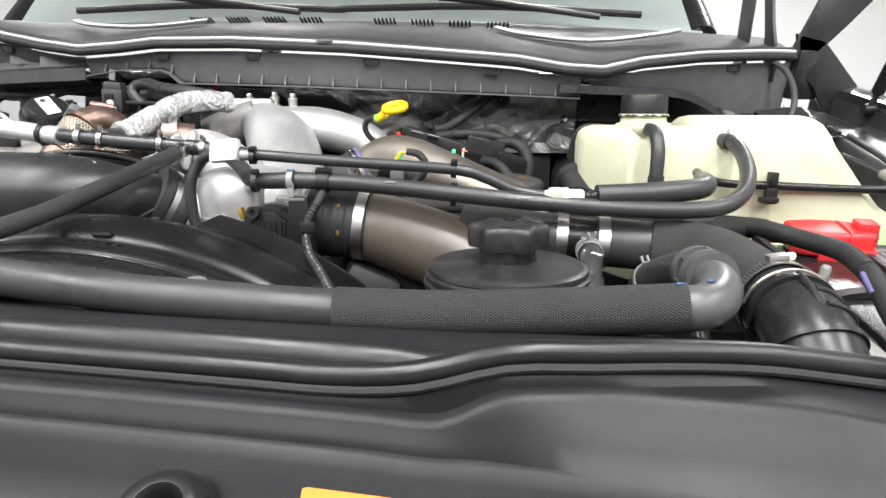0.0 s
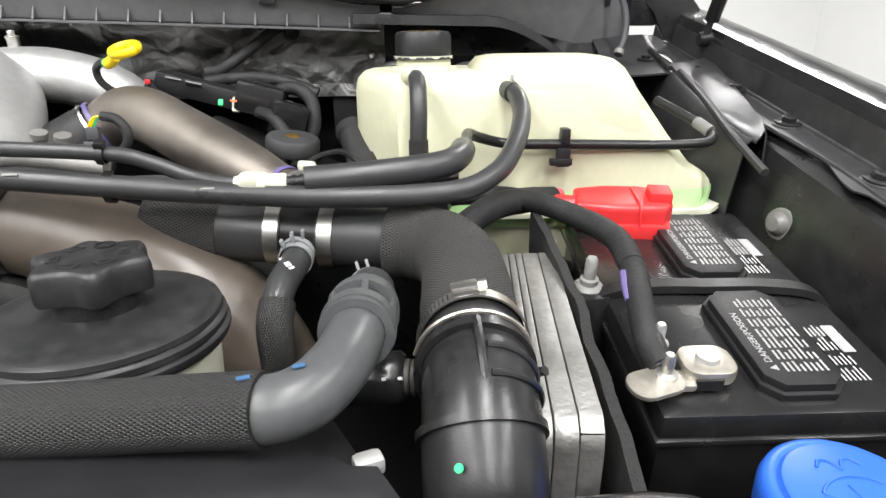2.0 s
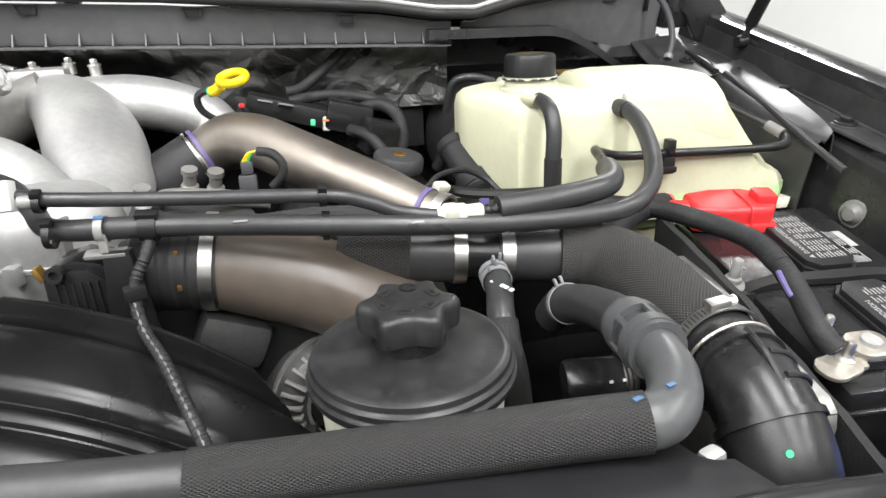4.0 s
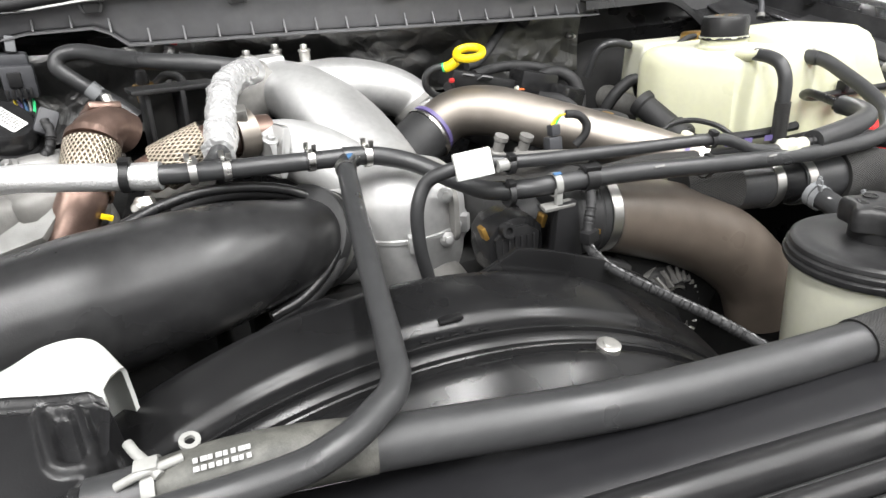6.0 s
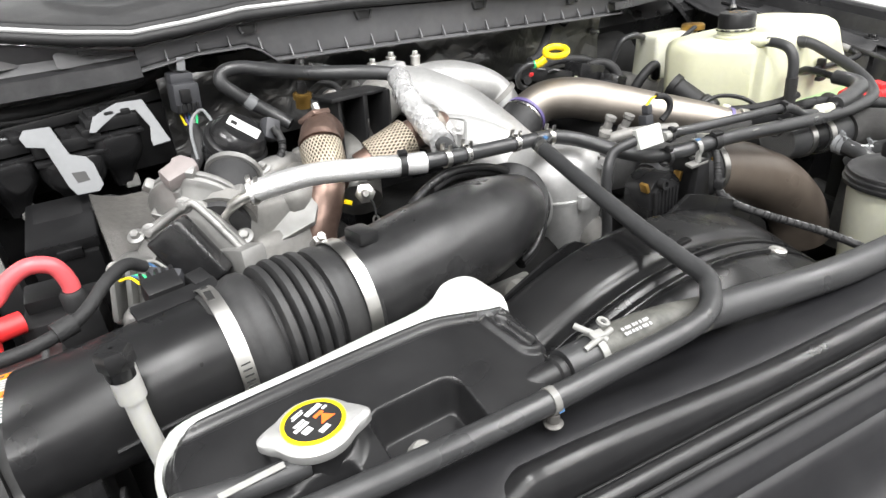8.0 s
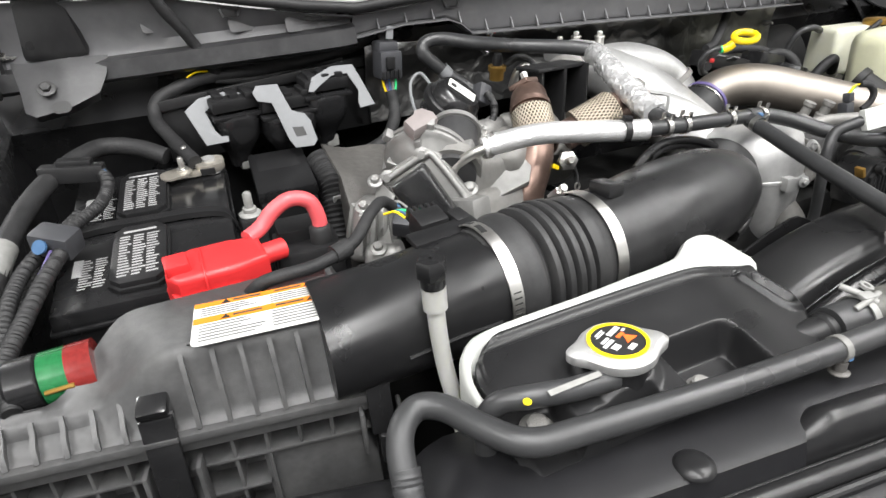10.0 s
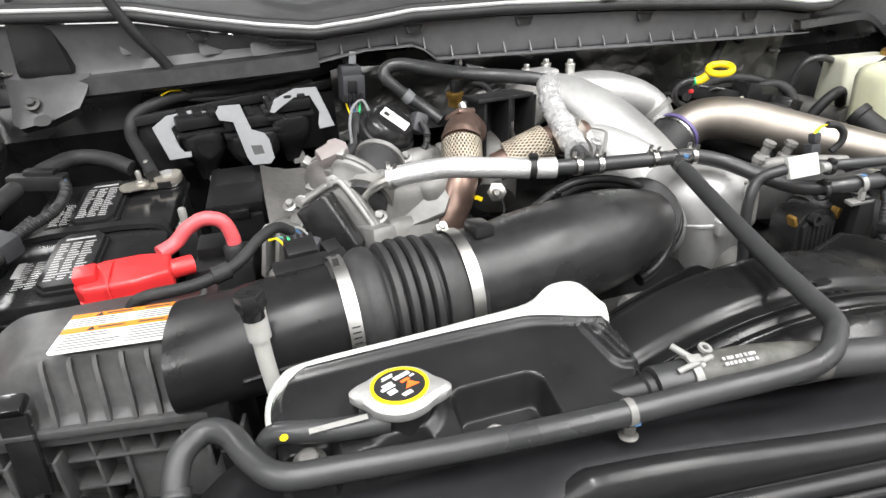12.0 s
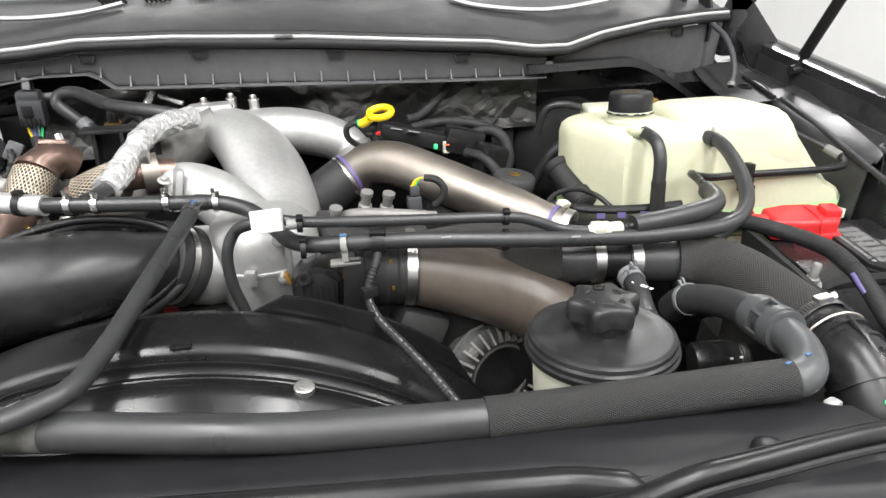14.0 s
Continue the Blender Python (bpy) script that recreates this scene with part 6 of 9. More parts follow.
def alternator():
    a = thing("alternator", (0.31, 0.78, 1.1), "alternator with vented dark aluminium end frame", "alternator")
    c, ax, g = (0.309, 0.822, 1.106), (0.32, -0.90, 0.06), 1.26
    part("body", lathe([(0.060 * g, -0.06), (0.064 * g, -0.05), (0.064 * g, 0.02), (0.060 * g, 0.026)], c, ax, 40), DARKCAST, a)
    part("end_frame", lathe([(0.063 * g, 0.02), (0.061 * g, 0.034), (0.052 * g, 0.044), (0.036 * g, 0.047), (0.034 * g, 0.030), (0.02 * g, 0.026)], c, ax, 40), DARKCAST, a)
    mm = axis_matrix(c, ax)
    for k in range(32):
        an = 2 * math.pi * k / 32
        part("fin", hull_box((0.024, 0.0036, 0.012), (0, 0, 0), bevel=0.0008, m=mm @ Matrix.Rotation(an, 4, "Z") @ Matrix.Translation((0.047 * g, 0, 0.038)) @ Matrix.Rotation(radians(32), 4, "Y")), CAST_D, a)
    part("outer_ring", ring_band(mm @ V((0, 0, 0.030)), ax, 0.060 * g, 0.006, 0.004, 40), CAST_D, a)
    part("inner_ring", ring_band(mm @ V((0, 0, 0.045)), ax, 0.034 * g, 0.004, 0.004, 32), CAST_D, a)
    for k in range(4):
        an = 0.7 + 2 * math.pi * k / 4
        bolt(a, mm @ V((0.062 * math.cos(an), 0.062 * math.sin(an), 0.042)), ax, 0.005, 0.008, CAST_D)
    part("pulley", lathe([(0.032 * g, 0.030), (0.032 * g, 0.040), (0.020 * g, 0.042), (0.012 * g, 0.040)], c, ax, 32), DARK, a)
    part("rear_bracket", hull_box((0.07, 0.05, 0.05), (0.205, 0.79, 1.175), (0, 25, 10), 0.012), DARKCAST, a)


alternator()


# ---- turbocharger and its pipes ----
def turbocharger():
    t = thing("turbocharger", (0.02, 0.82, 1.2), "cast aluminium turbocharger compressor housing", "turbocharger")
    ax = (1, 0, 0)
    c = (0.022, 0.906, 0)
    swell = lambda a, r, h: 1 + 0.03 * math.sin(a + 0.9) + 0.02 * math.cos(2 * a)
    part("scroll", lathe([(0.034, 1.160), (0.048, 1.172), (0.060, 1.196), (0.068, 1.226), (0.0715, 1.252), (0.0725, 1.2655), (0.0748, 1.2668), (0.0748, 1.2708), (0.0728, 1.272), (0.0728, 1.288), (0.0705, 1.306), (0.064, 1.322), (0.052, 1.332), (0.034, 1.336), (0.004, 1.337)], c, (0, 0, 1), 64, shape=swell), CAST, t)
    for an in (205, 262, 322):
        q = V((math.cos(radians(an)), math.sin(radians(an)), 0))
        part("lug", hull_box((0.012, 0.014, 0.020), V((c[0], c[1], 1.2585)) + q * 0.0755, (0, 0, an), 0.002), CAST, t)
    part("top_boss", lathe([(0.0125, -0.004), (0.0115, 0.0), (0.010, 0.0008)], (0.020, 0.868, 1.3325), (0, -0.25, 1), 24), CAST, t)
    part("outlet_flange", prism(rounded(0.055, 0.070, 0.014), 0.016, Matrix.Translation((0.040, 0.880, 1.288)) @ Matrix.Rotation(radians(90), 4, "Y"), 0.003), CAST, t)
    part("outlet_flange", prism(rounded(0.062, 0.078, 0.014), 0.007, Matrix.Translation((0.058, 0.868, 1.288)) @ Matrix.Rotation(radians(90), 4, "Y"), 0.0025), CAST_D, t)
    for y, z in ((0.836, 1.314), (0.838, 1.262)):
        bolt(t, (0.052, y, z), (-0.2, -1, 0.1), 0.005, 0.007, CAST)
    part("inlet_hub", lathe([(0.050, -0.045), (0.053, -0.030), (0.055, -0.010), (0.05, 0.02)], (-0.040, 0.905, 1.262), (0.75, 0.25, -0.2), 40), CAST, t)
    part("outlet_neck", tube([(0.035, 0.87, 1.22), (0.055, 0.86, 1.19), (0.07, 0.85, 1.15)], 0.030, 24, 4), CAST_D, t)
    part("oil_fitting", lathe([(0.009, 0), (0.009, 0.012), (0.006, 0.014)], (0.012, 0.792, 1.205), segs=12), CREAM_D, t)
    a = thing("turbo_actuator", (0.1, 0.775, 1.24), "black plastic turbo actuator with small bronze clips", "actuator")
    part("case", prism([(-0.026, -0.034), (0.026, -0.034), (0.031, -0.01), (0.030, 0.012), (0.02, 0.022), (0.0, 0.027), (-0.02, 0.022), (-0.030, 0.010), (-0.031, -0.012)], 0.045, Matrix.Translation((0.098, 0.810, 1.276)) @ Matrix.Rotation(radians(90), 4, "X"), 0.003), GLOSSP, a)
    part("face_plate", prism([(-0.022, -0.028), (0.022, -0.028), (0.025, 0.008), (0.012, 0.018), (-0.012, 0.018), (-0.025, 0.008)], 0.005, Matrix.Translation((0.097, 0.765, 1.276)) @ Matrix.Rotation(radians(90), 4, "X"), 0.0015), PLASTIC, a)
    part("port", lathe([(0.0075, 0), (0.0075, 0.010), (0.004, 0.010), (0.004, 0.006)], (0.084, 0.762, 1.294), (0, -1, 0.1), 14), PLASTIC, a)
    for k in range(6):
        part("rib", hull_box((0.0025, 0.004, 0.034), (0.080 + 0.007 * k, 0.760, 1.250), bevel=0.0008), PLASTIC, a)
    for s in (-1, 1):
        part("clip", hull_box((0.005, 0.012, 0.014), (0.098 + s * 0.031, 0.772, 1.284), (0, s * 20, 0), 0.001), GOLD, a)
    part("mount", tube([(0.128, 0.815, 1.27), (0.15, 0.815, 1.275)], 0.030, 28, 3), RUBBER_D, a)
    b = thing("pipe_bracket", (0.14, 0.745, 1.2), "black post bracket with a pale plate under the hose", "bracket")
    part("post", prism([(-0.022, -0.08), (0.024, -0.08), (0.016, 0.0), (0.012, 0.036), (-0.010, 0.036), (-0.014, 0.0)], 0.012, Matrix.Translation((0.142, 0.752, 1.280)) @ Matrix.Rotation(radians(90), 4, "X"), 0.002), SATINP, b)
    part("plate", hull_box((0.034, 0.012, 0.004), (0.134, 0.746, 1.312), (12, 0, 0), 0.001), PLUGGREY, b)
    part("strap", ring_band((0.134, 0.751, 1.334), (1, -0.06, 0), 0.0105, 0.007, 0.0015), NATURAL, b)
    part("blue_mark", hull_box((0.008, 0.004, 0.001), (0.134, 0.747, 1.3455), (20, 0, 0), 0), BLUEMARK, b)
    part("strap_stem", hull_box((0.007, 0.005, 0.018), (0.134, 0.744, 1.314), bevel=0.001), NATURAL, b)


turbocharger()


def charge_pipes():
    p = thing("charge_pipe", (0.3, 0.77, 1.15), "wide brown-black hot charge pipe with a rubber coupling", "pipe")
    ribs = lambda s: 1 + 0.03 * (1 if int(s / 0.012) % 2 == 0 and s < 0.05 else 0)
    part("pipe", tube([(0.205, 0.790, 1.277, 0.0405), (0.238, 0.790, 1.268, 0.0435), (0.278, 0.790, 1.255, 0.0465), (0.322, 0.786, 1.239, 0.0475), (0.366, 0.777, 1.216, 0.0475), (0.402, 0.767, 1.188, 0.047), (0.432, 0.756, 1.15, 0.046), (0.448, 0.75, 1.10, 0.045)], 0.0405, 44, 8), BROWNP, p)
    part("coupling", tube([(0.148, 0.795, 1.279), (0.18, 0.792, 1.278), (0.220, 0.789, 1.275)], 0.0425, 40, 6, rib=ribs), RUBBER_D, p, "black ribbed rubber coupling")
    worm_clamp((0.209, 0.790, 1.2765), (1, -0.01, -0.12), 0.0435, 0.012, (0.0, 0.1, 1), slots=False)
    for z, y in ((1.27, 0.751), (1.30, 0.760)):
        part("stud", hull_box((0.004, 0.003, 0.006), (0.186, y - 0.002, z), bevel=0.001), GOLD, p)
    q = thing("cold_charge_pipe", (0.45, 0.77, 1.2), "black charge pipe joined by two bright band clamps", "pipe")
    part("left_sleeve", tube([(0.335, 0.80, 1.275), (0.36, 0.793, 1.273), (0.402, 0.786, 1.269)], 0.0295, 28, 6), KNIT, q, "knitted charcoal heat sleeve")
    part("left_hose", tube([(0.395, 0.787, 1.270), (0.43, 0.783, 1.267), (0.458, 0.780, 1.265)], 0.0290, 32, 5), RUBBER, q)
    part("joiner", tube([(0.450, 0.781, 1.266), (0.505, 0.775, 1.262)], 0.0262, 32, 3), SATINP, q)
    part("right_hose", tube([(0.490, 0.777, 1.263), (0.53, 0.772, 1.261), (0.572, 0.766, 1.259)], 0.0290, 32, 5), RUBBER, q)
    worm_clamp((0.4505, 0.781, 1.266), (1, -0.1, -0.06), 0.0295, 0.013, (0.0, 0.9, -0.3), "bright steel band clamp on the charge pipe")
    worm_clamp((0.498, 0.776, 1.2625), (1, -0.1, -0.06), 0.0295, 0.013, (0.0, 0.9, -0.3), "bright steel band clamp on the charge pipe")
    k = thing("sleeved_elbow", (0.61, 0.68, 1.2), "charge-air elbow wrapped in knitted charcoal sleeve", "pipe")
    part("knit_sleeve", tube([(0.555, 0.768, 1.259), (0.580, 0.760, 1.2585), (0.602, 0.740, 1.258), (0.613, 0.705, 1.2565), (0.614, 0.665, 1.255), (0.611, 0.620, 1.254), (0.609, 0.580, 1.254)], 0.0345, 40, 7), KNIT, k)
    part("frayed_edge", tube([(0.640, 0.582, 1.235), (0.648, 0.572, 1.232), (0.655, 0.566, 1.236)], 0.004, 6, 4, wobble=0.5), KNIT, k)
    worm_clamp((0.609, 0.574, 1.254), (0, 1, 0.02), 0.0352, 0.011, (-0.15, 0, 1), "bright worm-drive clamp on the sleeved elbow", slots=True)
    e = thing("charge_elbow", (0.607, 0.5, 1.15), "glossy black ribbed plastic charge elbow with a green dot", "pipe")
    part("elbow", tube([(0.609, 0.575, 1.253), (0.608, 0.545, 1.250), (0.607, 0.520, 1.243), (0.606, 0.500, 1.230), (0.606, 0.486, 1.212), (0.606, 0.477, 1.185), (0.606, 0.473, 1.12)], 0.0335, 40, 8), SCUFFED, e)
    part("rib", ring_band((0.607, 0.546, 1.2505), (0, 1, 0.12), 0.0330, 0.006, 0.0040, 40), SCUFFED, e)
    part("rib", ring_band((0.606, 0.506, 1.2345), (0, 1, 0.75), 0.0325, 0.005, 0.0040, 40), SCUFFED, e)
    for y, z, dz in ((0.534, 1.2475, 0.28), (0.521, 1.2430, 0.48)):
        q = axis_matrix((0.607, y, z), (0, 1, dz))
        up = q.inverted().to_3x3() @ V((0, -0.3, 1))
        a0 = math.atan2(up.y, up.x)
        rt = q.inverted().to_3x3() @ V((1, 0, 0))
        sg = 1 if math.sin(math.atan2(rt.y, rt.x) - a0) > 0 else -1
        part("half_rib", tube([tuple(q @ V((0.0345 * math.cos(a0 + sg * radians(6 + 14 * k)), 0.0345 * math.sin(a0 + sg * radians(6 + 14 * k)), 0))) for k in range(8)], 0.0022, 8, 3), SCUFFED, e)
    part("bead_ring", tube([(0.607 + 0.0362 * math.cos(a), 0.556 - 0.006 * math.sin(a), 1.252 + 0.0362 * math.sin(a)) for a in [radians(10 + 20 * i) for i in range(9)]], 0.0014, 6, 4), TINNED, e, "bright wire retaining ring")
    part("spine", tube([(0.607, 0.545, 1.2862), (0.607, 0.525, 1.281), (0.607, 0.505, 1.270)], 0.003, 8, 4), SCUFFED, e)
    part("paint_dot", lathe([(0.0024, 0), (0.0022, 0.0012)], (0.590, 0.4690, 1.2445), (-0.45, -0.70, 0.55), 14), GREENMARK, e)


charge_pipes()


def cooler():
    h = thing("charge_cooler", (0.67, 0.62, 1.0), "upright aluminium cooler with layered ribbed side", "cooler")
    d = math.atan2(0.028, 0.25)
    B = lambda x, z=0.985: Matrix.Translation((x, 0.675, z)) @ Matrix.Rotation(-d, 4, "Z") @ Matrix.Rotation(radians(4), 4, "X")
    side = [(-0.131, 0.0), (0.131, 0.0), (0.131, 0.236), (0.123, 0.244), (-0.117, 0.244), (-0.127, 0.238), (-0.131, 0.226)]
    stand = Matrix(((0, 0, 1, 0), (1, 0, 0, 0), (0, 1, 0, 0), (0, 0, 0, 1)))
    for k, (x, w) in enumerate(((0.643, 0.0058), (0.6497, 0.0058), (0.6564, 0.0058), (0.6631, 0.0058), (0.6698, 0.0150), (0.6857, 0.0150))):
        part("layer", prism(side, w, B(x) @ stand, 0.0012), HXM, h)
    part("core", hull_box((0.056, 0.252, 0.240), (0, 0, 0), bevel=0.001, m=B(0.6722, 0.982)), DARK, h)
    part("end_lug", lathe([(0.006, 0), (0.006, 0.010)], (0.712, 0.79, 1.235), segs=14), CAST, h)


cooler()


def intake_manifold():
    m = thing("intake_manifold", (0.0, 1.1, 1.2), "dull silver cast aluminium intake manifold with forked arms", "manifold")
    part("front_arm", tube([(-0.066, 1.215, 1.394, 0.042), (-0.050, 1.204, 1.391, 0.048), (-0.022, 1.178, 1.377, 0.0535), (0.006, 1.128, 1.352, 0.0565), (0.028, 1.072, 1.318, 0.056), (0.043, 1.012, 1.285, 0.052), (0.050, 0.950, 1.262, 0.050), (0.052, 0.90, 1.25, 0.048)], 0.05, 36, 7, squash=(1.14, 0.84)), CAST, m)
    part("rear_arm", tube([(-0.03, 1.210, 1.385, 0.042), (0.04, 1.222, 1.383, 0.044), (0.10, 1.226, 1.370, 0.043), (0.145, 1.222, 1.350, 0.040), (0.163, 1.208, 1.325, 0.038), (0.172, 1.19, 1.28, 0.036)], 0.04, 28, 7, squash=(1.0, 0.92)), CAST, m)
    part("rear_collar", ring_band((0.158, 1.213, 1.334), (0.5, -0.45, -0.85), 0.0385, 0.010, 0.003, 36), CAST_D, m)
    part("left_arm", tube([(-0.06, 1.20, 1.40, 0.038), (-0.12, 1.19, 1.375, 0.040), (-0.17, 1.16, 1.345, 0.040), (-0.205, 1.10, 1.315, 0.038), (-0.23, 1.05, 1.28, 0.036)], 0.04, 28, 7), CAST_D, m)
    part("crown", hull_box((0.075, 0.05, 0.03), (-0.078, 1.222, 1.408), (0, 0, 10), 0.008), CAST, m)
    part("lower_arm", tube([(-0.116, 0.992, 1.353, 0.026), (-0.088, 1.006, 1.352, 0.034), (-0.050, 0.998, 1.334, 0.040), (-0.014, 0.975, 1.306, 0.043), (0.008, 0.94, 1.285, 0.046), (0.014, 0.90, 1.275, 0.046)], 0.036, 28, 7), CAST, m)
    part("arm_flange", hull_box((0.014, 0.066, 0.062), (-0.108, 0.992, 1.324), (0, 15, 22), 0.010), CAST, m)
    for y, z in ((0.962, 1.372), (1.018, 1.378)):
        bolt(m, (-0.104, y, z), (0.3, -0.4, 1), 0.005, 0.007, CAST)
    part("casting_web", prism([(-0.012, -0.010), (0.012, -0.014), (0.006, 0.020), (-0.008, 0.022)], 0.012, Matrix.Translation((-0.030, 1.075, 1.325)) @ Matrix.Rotation(radians(55), 4, "X"), 0.003), CAST, m)
    part("emblem", prism([(-0.012, -0.008), (0.014, -0.010), (0.002, 0.012)], 0.0015, Matrix.Translation((0.013, 1.098, 1.380)) @ Matrix.Rotation(radians(36), 4, "X"), 0.0006), CAST_D, m)
    for x, y, z in ((-0.089, 1.231, 1.437), (-0.045, 1.245, 1.440), (-0.005, 1.23, 1.437)):
        bolt(m, (x, y, z), (0, -0.1, 1), 0.0055, 0.010)
        part("stud", lathe([(0.0085, -0.014), (0.0085, 0.0), (0.006, 0.001)], (x, y, z), (0, -0.1, 1), 14), ZINC, m)
    b = thing("dark_bracket", (-0.07, 1.08, 1.3), "black boxed bracket standing between the manifold arms", "bracket")
    for x in (-0.235, -0.195, -0.155):
        part("wall", hull_box((0.006, 0.05, 0.10), (x, 1.10, 1.325), (0, 4, 12), 0.002), PLASTIC, b)
    part("top_bar", hull_box((0.10, 0.05, 0.006), (-0.195, 1.10, 1.422), (0, 2, 12), 0.002), PLASTIC, b)
    part("back", hull_box((0.09, 0.006, 0.10), (-0.195, 1.13, 1.32), (0, 2, 12), 0.001), INK, b)
    part("block", hull_box((0.075, 0.03, 0.06), (-0.022, 1.105, 1.282), (0, 0, -10), 0.004), PLASTIC, b)
    p = thing("hot_pipe", (0.3, 1.0, 1.2), "brushed heat-tinted steel charge pipe with an S bend", "pipe")
    part("pipe", tube([(0.138, 1.115, 1.300, 0.0365), (0.158, 1.122, 1.318, 0.0365), (0.190, 1.110, 1.336, 0.0365), (0.232, 1.080, 1.338, 0.0365), (0.285, 1.035, 1.322, 0.036), (0.345, 0.985, 1.302, 0.035), (0.395, 0.940, 1.288, 0.031), (0.425, 0.912, 1.280, 0.026), (0.452, 0.888, 1.272, 0.024)], 0.036, 40, 8), BRONZE, p)
    part("purple_ring", ring_band((0.149, 1.121, 1.315), (0.85, 0.3, 0.4), 0.0372, 0.006, 0.0032, 40), PURPLE, p, "violet sealing ring at the joint")
    part("steel_ring", ring_band((0.141, 1.119, 1.3115), (0.85, 0.3, 0.4), 0.038, 0.004, 0.003, 40), STEEL, p)
    part("boot", tube([(0.085, 1.10, 1.28), (0.115, 1.110, 1.297), (0.141, 1.118, 1.311)], 0.040, 32, 4), RUBBER_D, p)
    part("end_band", ring_band((0.436, 0.902, 1.277), (0.7, -0.6, -0.2), 0.0255, 0.006, 0.001, 32), PURPLE, p, "violet-blue band at the pipe's end")
    part("end_collar", ring_band((0.452, 0.888, 1.272), (0.7, -0.6, -0.2), 0.024, 0.012, 0.004, 32), ZINC, p)


intake_manifold()


def left_exhaust():
    e = thing("exhaust_riser", (-0.3, 0.98, 1.25), "heat-browned exhaust riser with a braided steel bellows", "exhaust pipe")
    part("pipe", tube([(-0.255, 1.06, 1.385), (-0.268, 1.045, 1.397), (-0.284, 1.022, 1.391), (-0.290, 0.998, 1.370), (-0.302, 0.976, 1.343), (-0.316, 0.964, 1.318), (-0.330, 0.957, 1.293), (-0.336, 0.953, 1.255)], 0.0245, 24, 7), COPPER, e)
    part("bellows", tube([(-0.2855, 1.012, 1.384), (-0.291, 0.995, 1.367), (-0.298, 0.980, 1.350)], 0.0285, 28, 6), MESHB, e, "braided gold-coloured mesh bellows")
    for a, b in (((-0.284, 1.016, 1.388), 0), ((-0.300, 0.976, 1.347), 1)):
        part("cuff", ring_band(a, (-0.25, -0.75, -0.6), 0.0255, 0.008, 0.003, 28), COPPER, e)
    part("flange", hull_box((0.036, 0.032, 0.008), (-0.272, 1.050, 1.412), (-30, 10, 30), 0.003), COPPER, e)
    bolt(e, (-0.262, 1.062, 1.414), (-0.2, 0.2, 1), 0.0055, 0.016)
    c = thing("crossover_pipe", (-0.16, 0.99, 1.33), "short cross pipe with a bronze braided bellows and steel band", "exhaust pipe")
    part("pipe", tube([(-0.24, 1.0, 1.345), (-0.20, 0.992, 1.362), (-0.155, 0.992, 1.376), (-0.10, 1.01, 1.372)], 0.021, 24, 6), COPPER, c)
    part("bellows", tube([(-0.222, 0.996, 1.353), (-0.195, 0.991, 1.364), (-0.168, 0.991, 1.373)], 0.0275, 28, 6), MESHB, c, "braided bronze mesh bellows")
    part("band", ring_band((-0.130, 0.999, 1.376), (0.9, 0.3, 0.0), 0.024, 0.022, 0.004, 32), BRONZE, c, "bronze-tinted band clamp")
    part("band_bolt", hull_box((0.012, 0.016, 0.014), (-0.128, 0.985, 1.396), (20, 0, 0), 0.002), ZINC, c)


left_exhaust()


